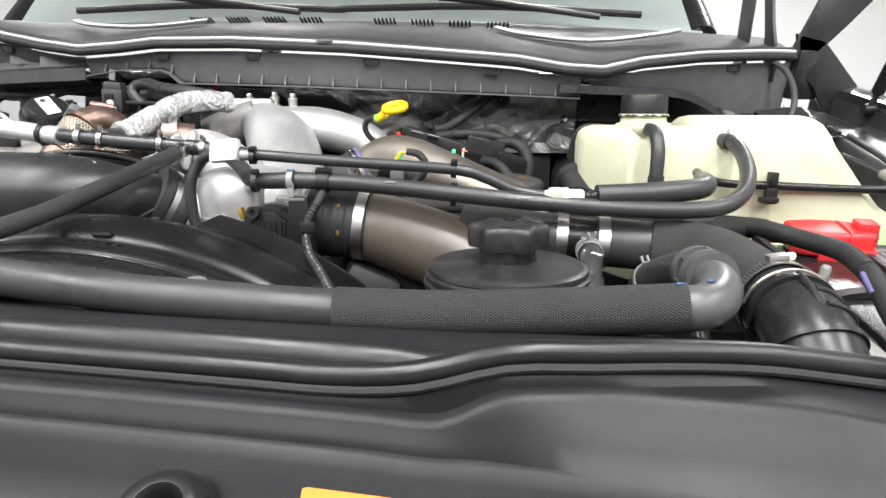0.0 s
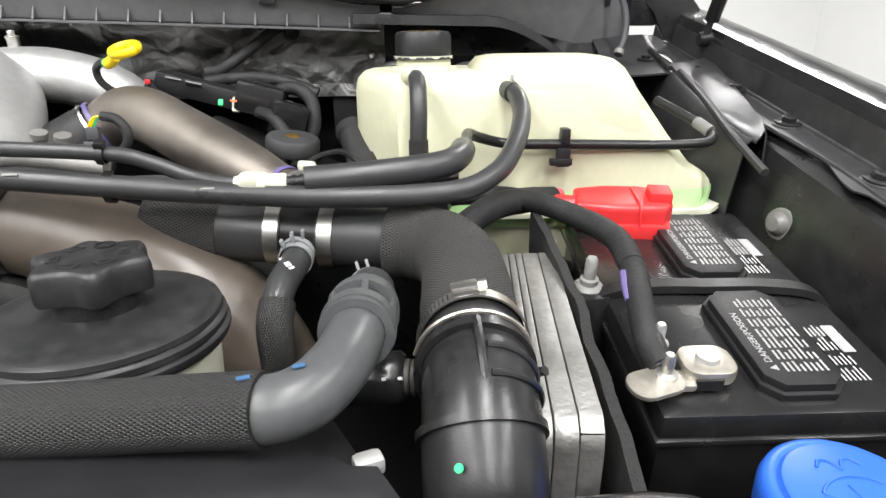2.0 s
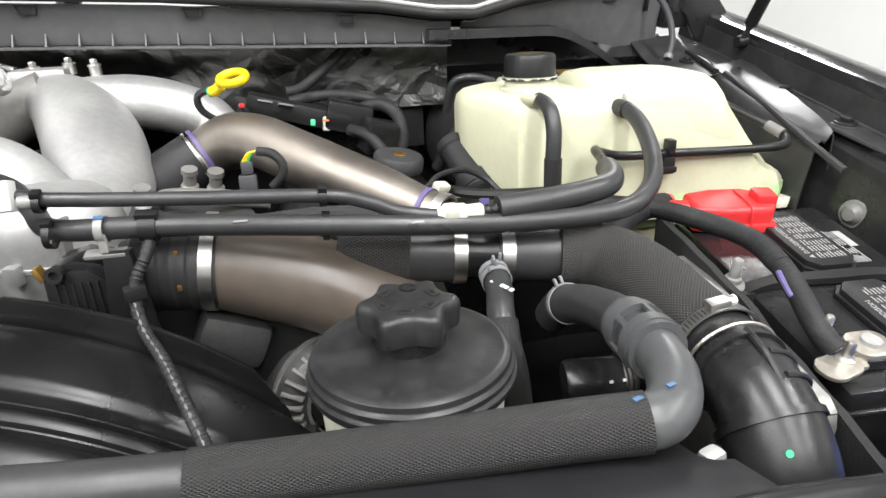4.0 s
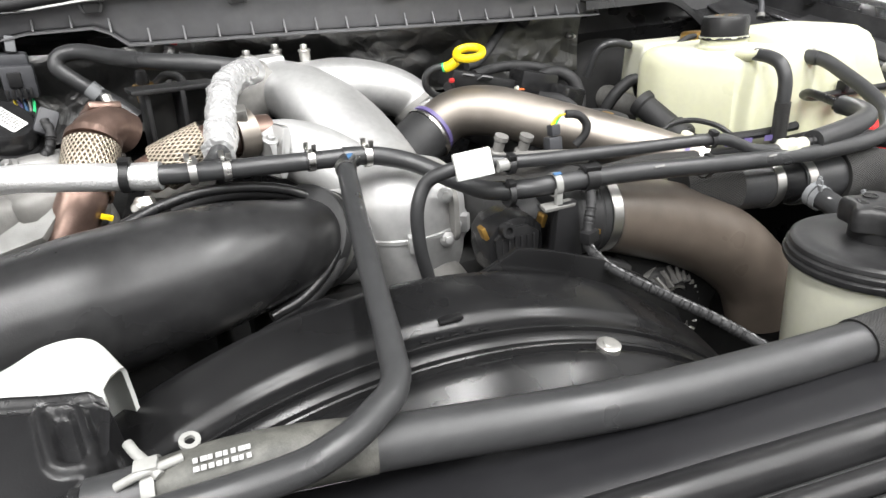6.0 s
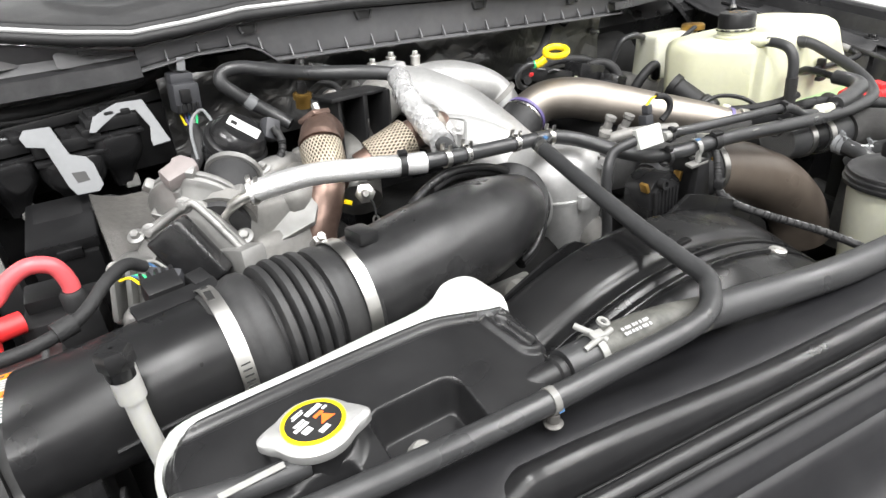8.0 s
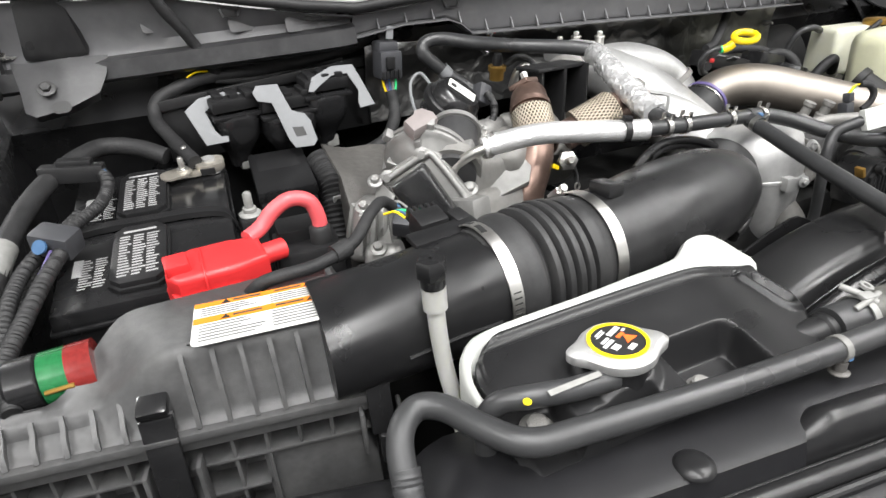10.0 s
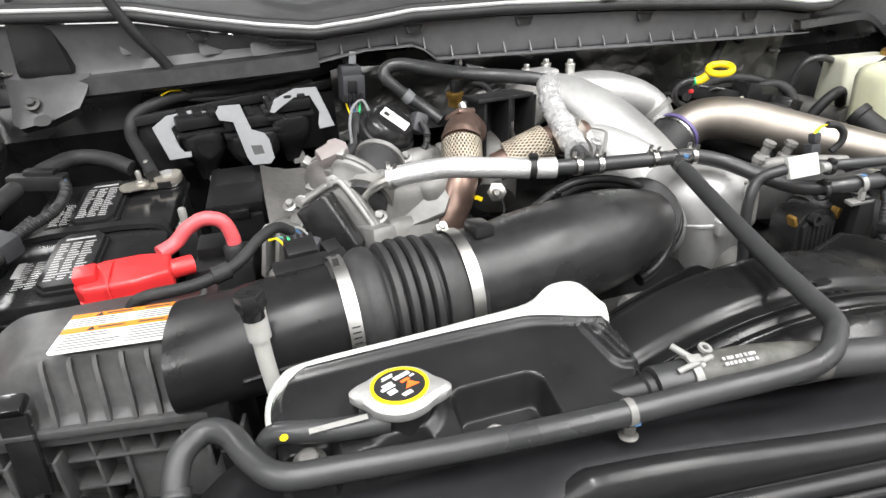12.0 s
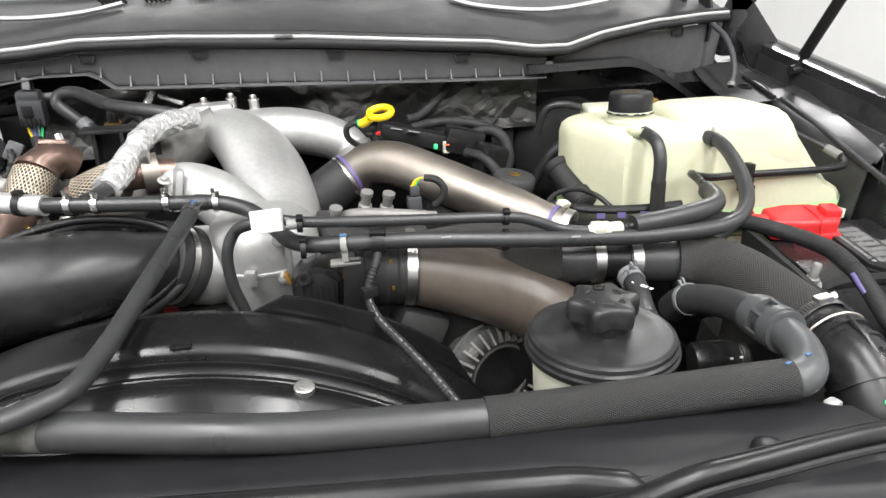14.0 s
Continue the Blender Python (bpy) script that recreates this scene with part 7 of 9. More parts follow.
# ---- hoses over the engine ----
def coolant_lines():
    h = thing("coolant_hose", (0.3, 0.75, 1.29), "black coolant hose running from the tank nipple across the engine", "hose")
    part("hose", tube([(0.688, 0.944, 1.378), (0.696, 0.915, 1.374), (0.696, 0.878, 1.358), (0.680, 0.822, 1.337), (0.655, 0.780, 1.318), (0.612, 0.755, 1.307), (0.52, 0.745, 1.307), (0.42, 0.744, 1.313), (0.32, 0.745, 1.322), (0.22, 0.748, 1.331), (0.145, 0.752, 1.334), (0.105, 0.762, 1.332), (0.075, 0.783, 1.331), (0.052, 0.818, 1.338), (0.022, 0.852, 1.352), (-0.015, 0.866, 1.362), (-0.045, 0.866, 1.365)], 0.0098, 18, 8), RUBBER, h)
    part("end_cuff", tube([(0.6895, 0.940, 1.3775), (0.694, 0.922, 1.3755)], 0.0108, 18, 3), RUBBER, h)
    part("end_cuff", tube([(-0.030, 0.866, 1.3635), (-0.045, 0.866, 1.365)], 0.0106, 18, 3), RUBBER, h)
    for x, y, z in ((0.405, 0.7365, 1.3195), (0.250, 0.7385, 1.3345)):
        part("paint_dash", hull_box((0.012, 0.002, 0.0008), (x, y, z), (45, 0, 0), 0), PLUGGREY, h)
    u = thing("vapour_hose", (0.2, 0.75, 1.33), "thin black vapour hose strapped above the coolant hose", "hose")
    part("hose", tube([(0.062, 0.766, 1.366), (0.10, 0.757, 1.362), (0.20, 0.751, 1.356), (0.322, 0.747, 1.349), (0.358, 0.749, 1.340), (0.388, 0.751, 1.327), (0.418, 0.750, 1.321), (0.440, 0.749, 1.320)], 0.0064, 14, 8), RUBBER, u)
    part("loop", tube([(0.050, 0.764, 1.366), (0.030, 0.771, 1.361), (0.012, 0.781, 1.350), (0.000, 0.779, 1.325), (0.000, 0.779, 1.285), (0.008, 0.784, 1.245), (0.012, 0.79, 1.21)], 0.0068, 14, 7), RUBBER, u)
    part("connector", lathe([(0.0075, -0.022), (0.0085, -0.018), (0.0105, -0.016), (0.0105, 0.004), (0.0085, 0.006), (0.0085, 0.020), (0.007, 0.022)], (0.447, 0.749, 1.3195), (1, 0.02, 0.02), 20), CREAM_D, u, "cream plastic quick connector")
    part("connector_latch", hull_box((0.014, 0.020, 0.014), (0.438, 0.749, 1.3145), (10, 0, 0), 0.003), CREAM_D, u)
    part("barb", tube([(0.466, 0.749, 1.320), (0.488, 0.750, 1.321)], 0.0060, 12, 3, rib=lambda s: 1 + 0.12 * math.sin(s * 900)), SATINP, u)
    part("thick_hose", tube([(0.484, 0.750, 1.321), (0.53, 0.755, 1.323), (0.580, 0.764, 1.326), (0.608, 0.777, 1.328), (0.622, 0.800, 1.330), (0.628, 0.826, 1.331)], 0.0125, 18, 7), RUBBER, u)
    t = thing("hose_tag", (0.05, 0.76, 1.35), "blank white plastic tag wrapped round the thin hose", "tag")
    part("tag", hull_box((0.036, 0.010, 0.026), (0.053, 0.757, 1.354), (-18, -6, -12), 0.002), WHITEP, t)
    part("tag_stub", lathe([(0.006, 0), (0.006, 0.012)], (0.074, 0.755, 1.362), (1, 0, 0), 12), NATURAL, t)
    b = thing("tank_line", (0.8, 0.92, 1.3), "thin black line with a clip along the front of the tank", "hose")
    part("line", tube([(0.626, 0.825, 1.331), (0.634, 0.855, 1.335), (0.640, 0.885, 1.337), (0.655, 0.905, 1.329), (0.69, 0.914, 1.320), (0.753, 0.920, 1.317), (0.87, 0.924, 1.313), (0.925, 0.930, 1.313), (0.946, 0.948, 1.316), (0.950, 0.970, 1.322), (0.936, 0.995, 1.334), (0.910, 1.04, 1.352)], 0.0060, 12, 8), SATINP, b)
    part("elbow_fitting", tube([(0.950, 0.962, 1.321), (0.942, 0.985, 1.330)], 0.0075, 12, 3), PLUGGREY, b)
    part("clip", hull_box((0.016, 0.010, 0.022), (0.753, 0.915, 1.292), bevel=0.002), PLASTIC, b)
    part("clip", hull_box((0.026, 0.010, 0.008), (0.750, 0.913, 1.294), bevel=0.002), PLASTIC, b)
    part("clip", hull_box((0.010, 0.016, 0.018), (0.755, 0.918, 1.318), bevel=0.002), PLASTIC, b)
    d = thing("tank_drop_hose", (0.6, 0.88, 1.28), "short black hose from the tank with a braided lower end", "hose")
    part("hose", tube([(0.586, 0.938, 1.392), (0.587, 0.915, 1.390), (0.587, 0.895, 1.382), (0.587, 0.884, 1.362), (0.586, 0.881, 1.330), (0.586, 0.880, 1.29), (0.586, 0.878, 1.25)], 0.0092, 16, 7), RUBBER, d)
    part("braid", tube([(0.586, 0.881, 1.332), (0.586, 0.880, 1.30), (0.586, 0.878, 1.25)], 0.0105, 18, 6), SLEEVE, d)
    spring_clamp((0.693, 0.935, 1.376), (0.5, -0.85, -0.1), 0.0105, (0.2, 0, 1))
    for x, y, z in ((0.088, 0.756, 1.350), (0.322, 0.746, 1.338)):
        zip_tie((x, y + 0.004, z - 0.020), (1, 0, -0.06), 0.0105, (0, -0.3, 1), label="black strap clip joining two hoses")
        zip_tie((x, y, z + 0.010), (1, 0, -0.06), 0.0070, (0, -0.3, 1), label="black strap clip joining two hoses")
    zip_tie((0.172, 0.750, 1.333), (1, 0, -0.06), 0.0108, (0, -0.3, 1), width=0.014, label="broad black clip round the coolant hose")
    # tee with silver hose to the left
    s = thing("heater_hose", (-0.2, 0.87, 1.35), "black heater hose with a reflective silver sleeve and tee", "hose")
    part("hose", tube([(-0.235, 0.868, 1.379), (-0.205, 0.862, 1.378), (-0.16, 0.862, 1.374), (-0.10, 0.865, 1.369), (-0.045, 0.866, 1.365)], 0.0094, 16, 6), RUBBER, s)
    part("silver_sleeve", tube([(-0.412, 0.913, 1.380), (-0.395, 0.909, 1.384), (-0.345, 0.900, 1.388), (-0.295, 0.884, 1.385), (-0.245, 0.871, 1.380), (-0.215, 0.864, 1.378)], 0.0128, 18, 8, wobble=0.05), FOILSLEEVE, s, "crinkled reflective silver sleeve")
    part("end_pipe", tube([(-0.408, 0.912, 1.381), (-0.424, 0.922, 1.373), (-0.437, 0.940, 1.357), (-0.440, 0.944, 1.343), (-0.438, 0.932, 1.322)], 0.0064, 12, 6), ZINC, s)
    part("tee_body", tube([(-0.058, 0.866, 1.366), (-0.030, 0.866, 1.364)], 0.0085, 14, 3), PLASTIC, s)
    part("blue_mark", hull_box((0.006, 0.008, 0.001), (-0.042, 0.846, 1.3705), (20, 0, 0), 0), BLUEMARK, s)
    for x, y, z in ((-0.078, 0.866, 1.368), (-0.020, 0.866, 1.3625), (-0.158, 0.862, 1.374), (-0.188, 0.861, 1.3765), (-0.408, 0.913, 1.381)):
        spring_clamp((x, y, z), (1, 0.03, -0.05), 0.0102 if x > -0.3 else 0.0125, (0, -0.2, 1), STEEL, "bright steel hose clamp with raised tabs")
    spring_clamp((-0.048, 0.846, 1.359), (-0.1, -0.95, -0.22), 0.0095, (0.6, 0, 0.6), STEEL, "bright steel hose clamp with raised tabs")
    zip_tie((-0.243, 0.870, 1.380), (1, -0.25, -0.1), 0.0132, (0, -0.2, 1), width=0.008, label="black cable tie round the silver sleeve")
    f = thing("foil_hose", (-0.15, 0.98, 1.38), "hose wrapped in crumpled aluminium foil", "hose")
    part("foil", tube([(-0.092, 1.138, 1.428), (-0.112, 1.098, 1.431), (-0.133, 1.052, 1.426), (-0.146, 1.005, 1.411), (-0.152, 0.960, 1.394), (-0.157, 0.928, 1.383), (-0.161, 0.910, 1.379)], 0.0168, 28, 12, wobble=0.20), FOIL, f)
    part("hose_end", tube([(-0.159, 0.915, 1.379), (-0.166, 0.885, 1.377), (-0.172, 0.866, 1.376)], 0.0105, 14, 5), RUBBER, f)
    b2 = thing("heater_return_hose", (-0.25, 1.2, 1.38), "black hose looping behind the engine to the firewall", "hose")
    part("hose", tube([(-0.098, 1.118, 1.434), (-0.15, 1.128, 1.445), (-0.215, 1.165, 1.452), (-0.262, 1.222, 1.458), (-0.300, 1.256, 1.466), (-0.328, 1.265, 1.463), (-0.336, 1.262, 1.448), (-0.318, 1.26, 1.428), (-0.298, 1.258, 1.410), (-0.275, 1.25, 1.392), (-0.25, 1.23, 1.37)], 0.0108, 16, 8), RUBBER, b2)
    part("tape", ring_band((-0.300, 1.259, 1.412), (0.6, -0.1, -0.7), 0.0112, 0.016, 0.001), BRKT, b2, "pale green tape band")


coolant_lines()


def bypass_hose():
    h = thing("bypass_hose", (0.47, 0.66, 1.2), "printed black hose with a braided lower sleeve and spring clamp", "hose")
    part("hose", tube([(0.476, 0.735, 1.262), (0.474, 0.708, 1.258), (0.468, 0.682, 1.250), (0.466, 0.662, 1.235), (0.468, 0.65, 1.21)], 0.0125, 18, 7), RUBBER, h)
    part("braid", tube([(0.467, 0.672, 1.243), (0.466, 0.658, 1.228), (0.470, 0.646, 1.20), (0.474, 0.64, 1.15)], 0.0142, 20, 6), SLEEVE, h)
    m = Matrix.Translation((0.473, 0.693, 1.2672)) @ Matrix.Rotation(radians(-62), 4, "Z") @ Matrix.Rotation(radians(10), 4, "X")
    bars(h, m, 0.03, 0.005, 1, 5, PRINTW, fill=0.9)
    spring_clamp((0.475, 0.722, 1.260), (0.05, 1, 0.1), 0.0135, (-0.3, 0, 1), BRKT)
    spring_clamp((0.475, 0.730, 1.262), (0.05, 1, 0.1), 0.0135, (0.1, 0, 1), BRKT)


bypass_hose()


# ---- coolant expansion tank ----
def expansion_tank():
    t = thing("expansion_tank", (0.72, 1.02, 1.18), "cream translucent coolant expansion tank with green coolant at its foot", "coolant tank")
    def ring(z, xl, xr, yf, yb, cut, r=0.03):
        pts = [(xl, yf + cut), (xl + cut * 0.55, yf), (xr - r, yf - 0.01), (xr, yf + r - 0.01), (xr, yb - r), (xr - r, yb), (xl + r, yb), (xl, yb - r)]
        out = []
        for i in range(len(pts)):
            a, b = V((*pts[i], z)), V((*pts[(i + 1) % len(pts)], z))
            for k in range(4):
                out.append(a.lerp(b, 0.12 + 0.76 * k / 3))
        return out
    lv = [(1.17, 0.525, 0.940, 0.945, 1.12, 0.10), (1.20, 0.515, 0.952, 0.940, 1.13, 0.11), (1.250, 0.512, 0.958, 0.936, 1.13, 0.11), (1.262, 0.512, 0.956, 0.936, 1.13, 0.11), (1.272, 0.512, 0.948, 0.936, 1.13, 0.11), (1.285, 0.512, 0.926, 0.936, 1.13, 0.11), (1.32, 0.511, 0.895, 0.936, 1.13, 0.11), (1.37, 0.511, 0.856, 0.937, 1.13, 0.11), (1.384, 0.514, 0.846, 0.940, 1.127, 0.11), (1.392, 0.522, 0.836, 0.948, 1.12, 0.105), (1.396, 0.535, 0.825, 0.962, 1.11, 0.10)]
    part("shell", loft([ring(*q) for q in lv]), CREAM, t)
    hi = [(1.30, 0.655, 0.880, 0.9385, 1.11, 0.03), (1.34, 0.653, 0.868, 0.9355, 1.11, 0.03), (1.385, 0.655, 0.842, 0.936, 1.11, 0.03), (1.400, 0.660, 0.832, 0.941, 1.105, 0.03), (1.409, 0.668, 0.822, 0.952, 1.095, 0.03), (1.412, 0.680, 0.812, 0.968, 1.085, 0.03)]
    part("raised_half", loft([ring(*q, 0.022) for q in hi]), CREAM, t)
    part("coolant_level", loft([ring(z, 0.5108, 0.9592 - o, 0.9348, 1.1312, 0.11) for z, o in ((1.215, 0.006), (1.250, 0), (1.258, 0.001))], caps=False), GREENFLUID, t, "green coolant showing at the foot")
    part("lower_seam", loft([ring(z, 0.500, 0.968, 0.926, 1.14, 0.11) for z in (1.228, 1.234)]), CREAM_D, t)
    part("neck", lathe([(0.040, 1.392), (0.040, 1.399), (0.034, 1.401), (0.033, 1.409), (0.036, 1.410), (0.036, 1.413)], (0.598, 1.012, 0), segs=40), CREAM, t)
    part("cap", lathe([(0.036, 1.409), (0.0355, 1.412), (0.0335, 1.414), (0.0335, 1.436), (0.031, 1.4405), (0.022, 1.4415)], (0.598, 1.012, 0), segs=80, shape=lambda a, r, h: 1 + 0.018 * abs(math.cos(4 * a)) - (0.012 if h < 1.435 and int(a * 80 / 6.283) % 10 == 0 else 0)), PLASTIC, t, "black screw cap with yellow markings")
    m = Matrix.Translation((0.598, 1.012, 1.4417))
    for i in range(7):
        an = radians(20 + 45 * i)
        part("cap_mark", hull_box((0.006, 0.003, 0.0004), (0, 0, 0), bevel=0, m=m @ Matrix.Translation((0.014 * math.cos(an), 0.014 * math.sin(an), 0))), GOLD, t)
    for x, y, z, d in ((0.583, 0.930, 1.392, (0.15, -1, 0.05)), (0.686, 0.948, 1.377, (0.4, -0.9, 0))):
        part("nipple", lathe([(0.011, -0.02), (0.010, 0.0), (0.0075, 0.004), (0.0075, 0.012)], V((x, y, z)) + V((0, 0.012, 0)), d, 16), CREAM, t)
    b = thing("tank_bracket", (0.52, 0.90, 1.26), "black bracket with violet tape under the tank", "bracket")
    part("ledge", tube([(0.455, 0.955, 1.288), (0.50, 0.915, 1.287), (0.56, 0.895, 1.288), (0.63, 0.890, 1.290)], 0.007, 8, 6), PLASTIC, b)
    part("arch", tube([(0.445, 0.965, 1.283), (0.465, 0.972, 1.298), (0.495, 0.960, 1.306), (0.515, 0.930, 1.302), (0.53, 0.910, 1.288)], 0.004, 8, 6), PLASTIC, b)
    part("tray", hull_box((0.16, 0.05, 0.02), (0.545, 0.905, 1.255), (0, 0, -15), 0.004), SATINP, b)
    for x in (0.505, 0.535, 0.568):
        part("tape_mark", hull_box((0.012, 0.001, 0.008), (x, 0.8865 - 0.15 * (x - 0.53), 1.280), (0, 0, -15), 0), PURPLE, b)
    part("foil_tag", hull_box((0.020, 0.014, 0.010), (0.458, 0.925, 1.292), (20, 10, 30), 0.003), CREAM_D, b)
    k = thing("brake_reservoir", (0.67, 1.23, 1.28), "pale translucent brake fluid reservoir with a gold cap", "reservoir")
    part("bowl", hull_box((0.13, 0.09, 0.10), (0.675, 1.235, 1.285), (0, 0, -10), 0.012, taper=(0.92, 0.85), seg=3), CREAM_D, k)
    part("cap", lathe([(0.026, 0), (0.026, 0.010), (0.022, 0.013)], (0.72, 1.20, 1.384), segs=28), GOLD, k, "gold-coloured cap")
    part("cable", tube([(0.70, 1.18, 1.392), (0.66, 1.16, 1.392), (0.63, 1.165, 1.37), (0.62, 1.17, 1.32), (0.60, 1.17, 1.27)], 0.005, 10, 7), LOOM, k)


expansion_tank()


# ---- batteries ----
def battery(base, yaw, label, x0, tilt=10.0):
    """A car battery that leans with its tray; local frame: x across, y rearwards, z up, origin at the middle of the top's front edge."""
    M = Matrix.Translation(base) @ Matrix.Rotation(radians(yaw), 4, "Z") @ Matrix.Rotation(radians(tilt), 4, "X")
    b = thing("battery", V(base) - V((0, 0, 0.2)), label, "battery", "batteries")
    W, L = 0.19, 0.31
    part("case", hull_box((W, L, 0.19), (0, 0, 0), bevel=0.006, m=M @ Matrix.Translation((0, L / 2, -0.212))), GLOSSP, b)
    part("top", hull_box((W + 0.006, L + 0.006, 0.022), (0, 0, 0), bevel=0.005, m=M @ Matrix.Translation((0, L / 2, -0.023)), taper=(0.98, 0.985)), GLOSSP, b, "glossy black moulded top")
    for i, yc in enumerate((0.075, 0.225)):
        o = [(-0.018, -0.060), (0.018, -0.060), (0.029, -0.048), (0.029, 0.048), (0.018, 0.060), (-0.018, 0.060), (-0.029, 0.048), (-0.029, -0.048)]
        v = part("vent_cover", prism(o, 0.0125, M @ Matrix.Translation((x0, yc, -0.001)), 0.002), PLASTIC, b, "vent cover with white warning print")
        part("cover_step", prism([(px * 1.10, py * 1.06) for px, py in o], 0.006, M @ Matrix.Translation((x0, yc, -0.001)), 0.0015), PLASTIC, v)
        R = Matrix.Rotation(radians(90), 4, "Z")
        if x0 > 0:
            bars(v, M @ Matrix.Translation((x0 + 0.005, yc, 0.0117)) @ R, 0.094, 0.034, 8, 7, PRINTG, seed=11 + i, fill=0.42)
            part("alert_mark", prism([(-0.003, -0.003), (0.003, -0.003), (0, 0.003)], 0.0003, M @ Matrix.Translation((x0 - 0.0185, yc - 0.042, 0.0117)) @ R), PRINTG, v)
            words = bpy.data.curves.new("headline", "FONT")
            words.body, words.size, words.extrude = "DANGER/POISON", 0.0078, 0.00015
            words.materials.append(PRINTG)
            t = new("headline", words)
            t.parent = v
            t.matrix_basis = Matrix.Translation(-base_of(v)) @ M @ Matrix.Translation((x0 - 0.0160, yc - 0.036, 0.0118)) @ R
        else:
            bars(v, M @ Matrix.Translation((x0, yc - 0.006, 0.0112)), 0.044, 0.086, 15, 3, PRINTG, seed=11 + i, fill=0.5)
            part("headline", hull_box((0.036, 0.0045, 0.0003), (0, 0, 0), bevel=0, m=M @ Matrix.Translation((x0, yc + 0.045, 0.0113))), PRINTG, v)
        side = 0.046 if x0 > 0 else -0.050
        bars(b, M @ Matrix.Translation((x0 + side, yc - 0.01, -0.0008)) @ (R if x0 > 0 else Matrix.Rotation(0, 4, "Z")), 0.070 if x0 > 0 else 0.030, 0.026 if x0 > 0 else 0.06, 7 if x0 > 0 else 12, 4 if x0 > 0 else 2, PRINTG, name="top_print", seed=21 + i, fill=0.45)
        part("code_bar", hull_box((0.010, 0.034, 0.0003), (0, 0, 0), bevel=0, m=M @ Matrix.Translation((x0 + side * 1.35, yc + 0.005, -0.0007))), PRINTG, b)
    part("top_lip", hull_box((W + 0.010, L + 0.010, 0.006), (0, 0, 0), bevel=0.002, m=M @ Matrix.Translation((0, L / 2, -0.0265))), GLOSSP, b)
    return b, M


def terminal(M, x, y, label):
    t = thing("battery_terminal", M @ V((x, y, 0)), label, "terminal", "battery terminals")
    part("post", lathe([(0.016, 0), (0.015, 0.004), (0.0095, 0.005), (0.0085, 0.020)], M @ V((x, y, 0)), M.to_3x3() @ V((0, 0, 1)), 20), CAST, t)
    part("clamp", prism(rounded(0.040, 0.034, 0.012), 0.012, M @ Matrix.Translation((x, y, 0.004)), 0.003), TINNED, t, "pale tinned clamp")
    part("clamp_arm", prism(rounded(0.044, 0.018, 0.005), 0.006, M @ Matrix.Translation((x - 0.034, y - 0.012, 0.003)), 0.002), TINNED, t)
    part("eyelet", prism(rounded(0.042, 0.028, 0.012), 0.004, M @ Matrix.Translation((x - 0.045, y - 0.020, 0.010)) @ Matrix.Rotation(0.3, 4, "Z"), 0.001), TINNED, t)
    for dx, dy in ((-0.036, -0.015), (-0.030, 0.020)):
        part("stud", lathe([(0.008, 0), (0.008, 0.007), (0.0042, 0.008), (0.0042, 0.022), (0.003, 0.024)], M @ V((x + dx, y + dy, 0.010)), M.to_3x3() @ V((0, 0, 1)), 12), ZINC, t)
    part("window", hull_box((0.020, 0.003, 0.010), (0, 0, 0), bevel=0.001, m=M @ Matrix.Translation((x - 0.004, y - 0.018, 0.002))), PLASTIC, t)
    return t


def red_cover(M, x, y, yaw, label, sx=1):
    c = thing("terminal_cover", M @ V((x, y, 0)), label, "terminal cover", "terminal covers")
    m = M @ Matrix.Translation((x, y, 0.0)) @ Matrix.Rotation(radians(yaw), 4, "Z") @ Matrix.Diagonal((sx, 1, 1, 1))
    part("hood", prism([(-0.052, -0.024), (-0.015, -0.030), (0.040, -0.026), (0.050, -0.012), (0.048, 0.020), (0.020, 0.030), (-0.020, 0.028), (-0.052, 0.018)], 0.034, m, 0.007, seg=3), RED, c)
    part("raised_tab", hull_box((0.024, 0.026, 0.014), (0, 0, 0), bevel=0.003, m=m @ Matrix.Translation((0.036, -0.002, 0.030))), RED, c)
    part("skirt", prism([(-0.02, -0.034), (0.046, -0.032), (0.052, 0.0), (-0.02, 0.0)], 0.026, m @ Matrix.Translation((0, 0, -0.012)), 0.004), RED, c)
    part("fold_line", tube([tuple(m @ V(p)) for p in ((0.015, -0.031, -0.008), (0.014, -0.031, 0.020), (0.013, -0.022, 0.035), (0.010, 0.020, 0.035))], 0.0012, 6, 4), RED, c)
    part("cable_boot", tube([tuple(m @ V(p)) for p in ((-0.045, 0.0, 0.018), (-0.060, 0.002, 0.018), (-0.074, 0.006, 0.016))], 0.012, 14, 4), RED, c)
    return c


def hold_down(M, label):
    h = thing("battery_strap", M @ V((0, 0.16, 0.0)), label, "battery clamp", "battery clamps")
    pts = [(-0.115, 0.150, -0.02), (-0.10, 0.150, -0.002), (-0.06, 0.155, 0.003), (0.0, 0.152, 0.004), (0.05, 0.150, 0.004), (0.09, 0.140, 0.001), (0.105, 0.12, -0.02)]
    rows = []
    for q in spline(pts, 5):
        rows.append([M @ V((q[0], q[1] - 0.008, q[2] - 0.002)), M @ V((q[0], q[1] - 0.007, q[2] + 0.005)), M @ V((q[0], q[1] + 0.007, q[2] + 0.005)), M @ V((q[0], q[1] + 0.008, q[2] - 0.002))])
    part("strap", sheet(rows, 0.002), PLASTIC, h)
    up = M.to_3x3() @ V((0, 0, 1))
    return h, up


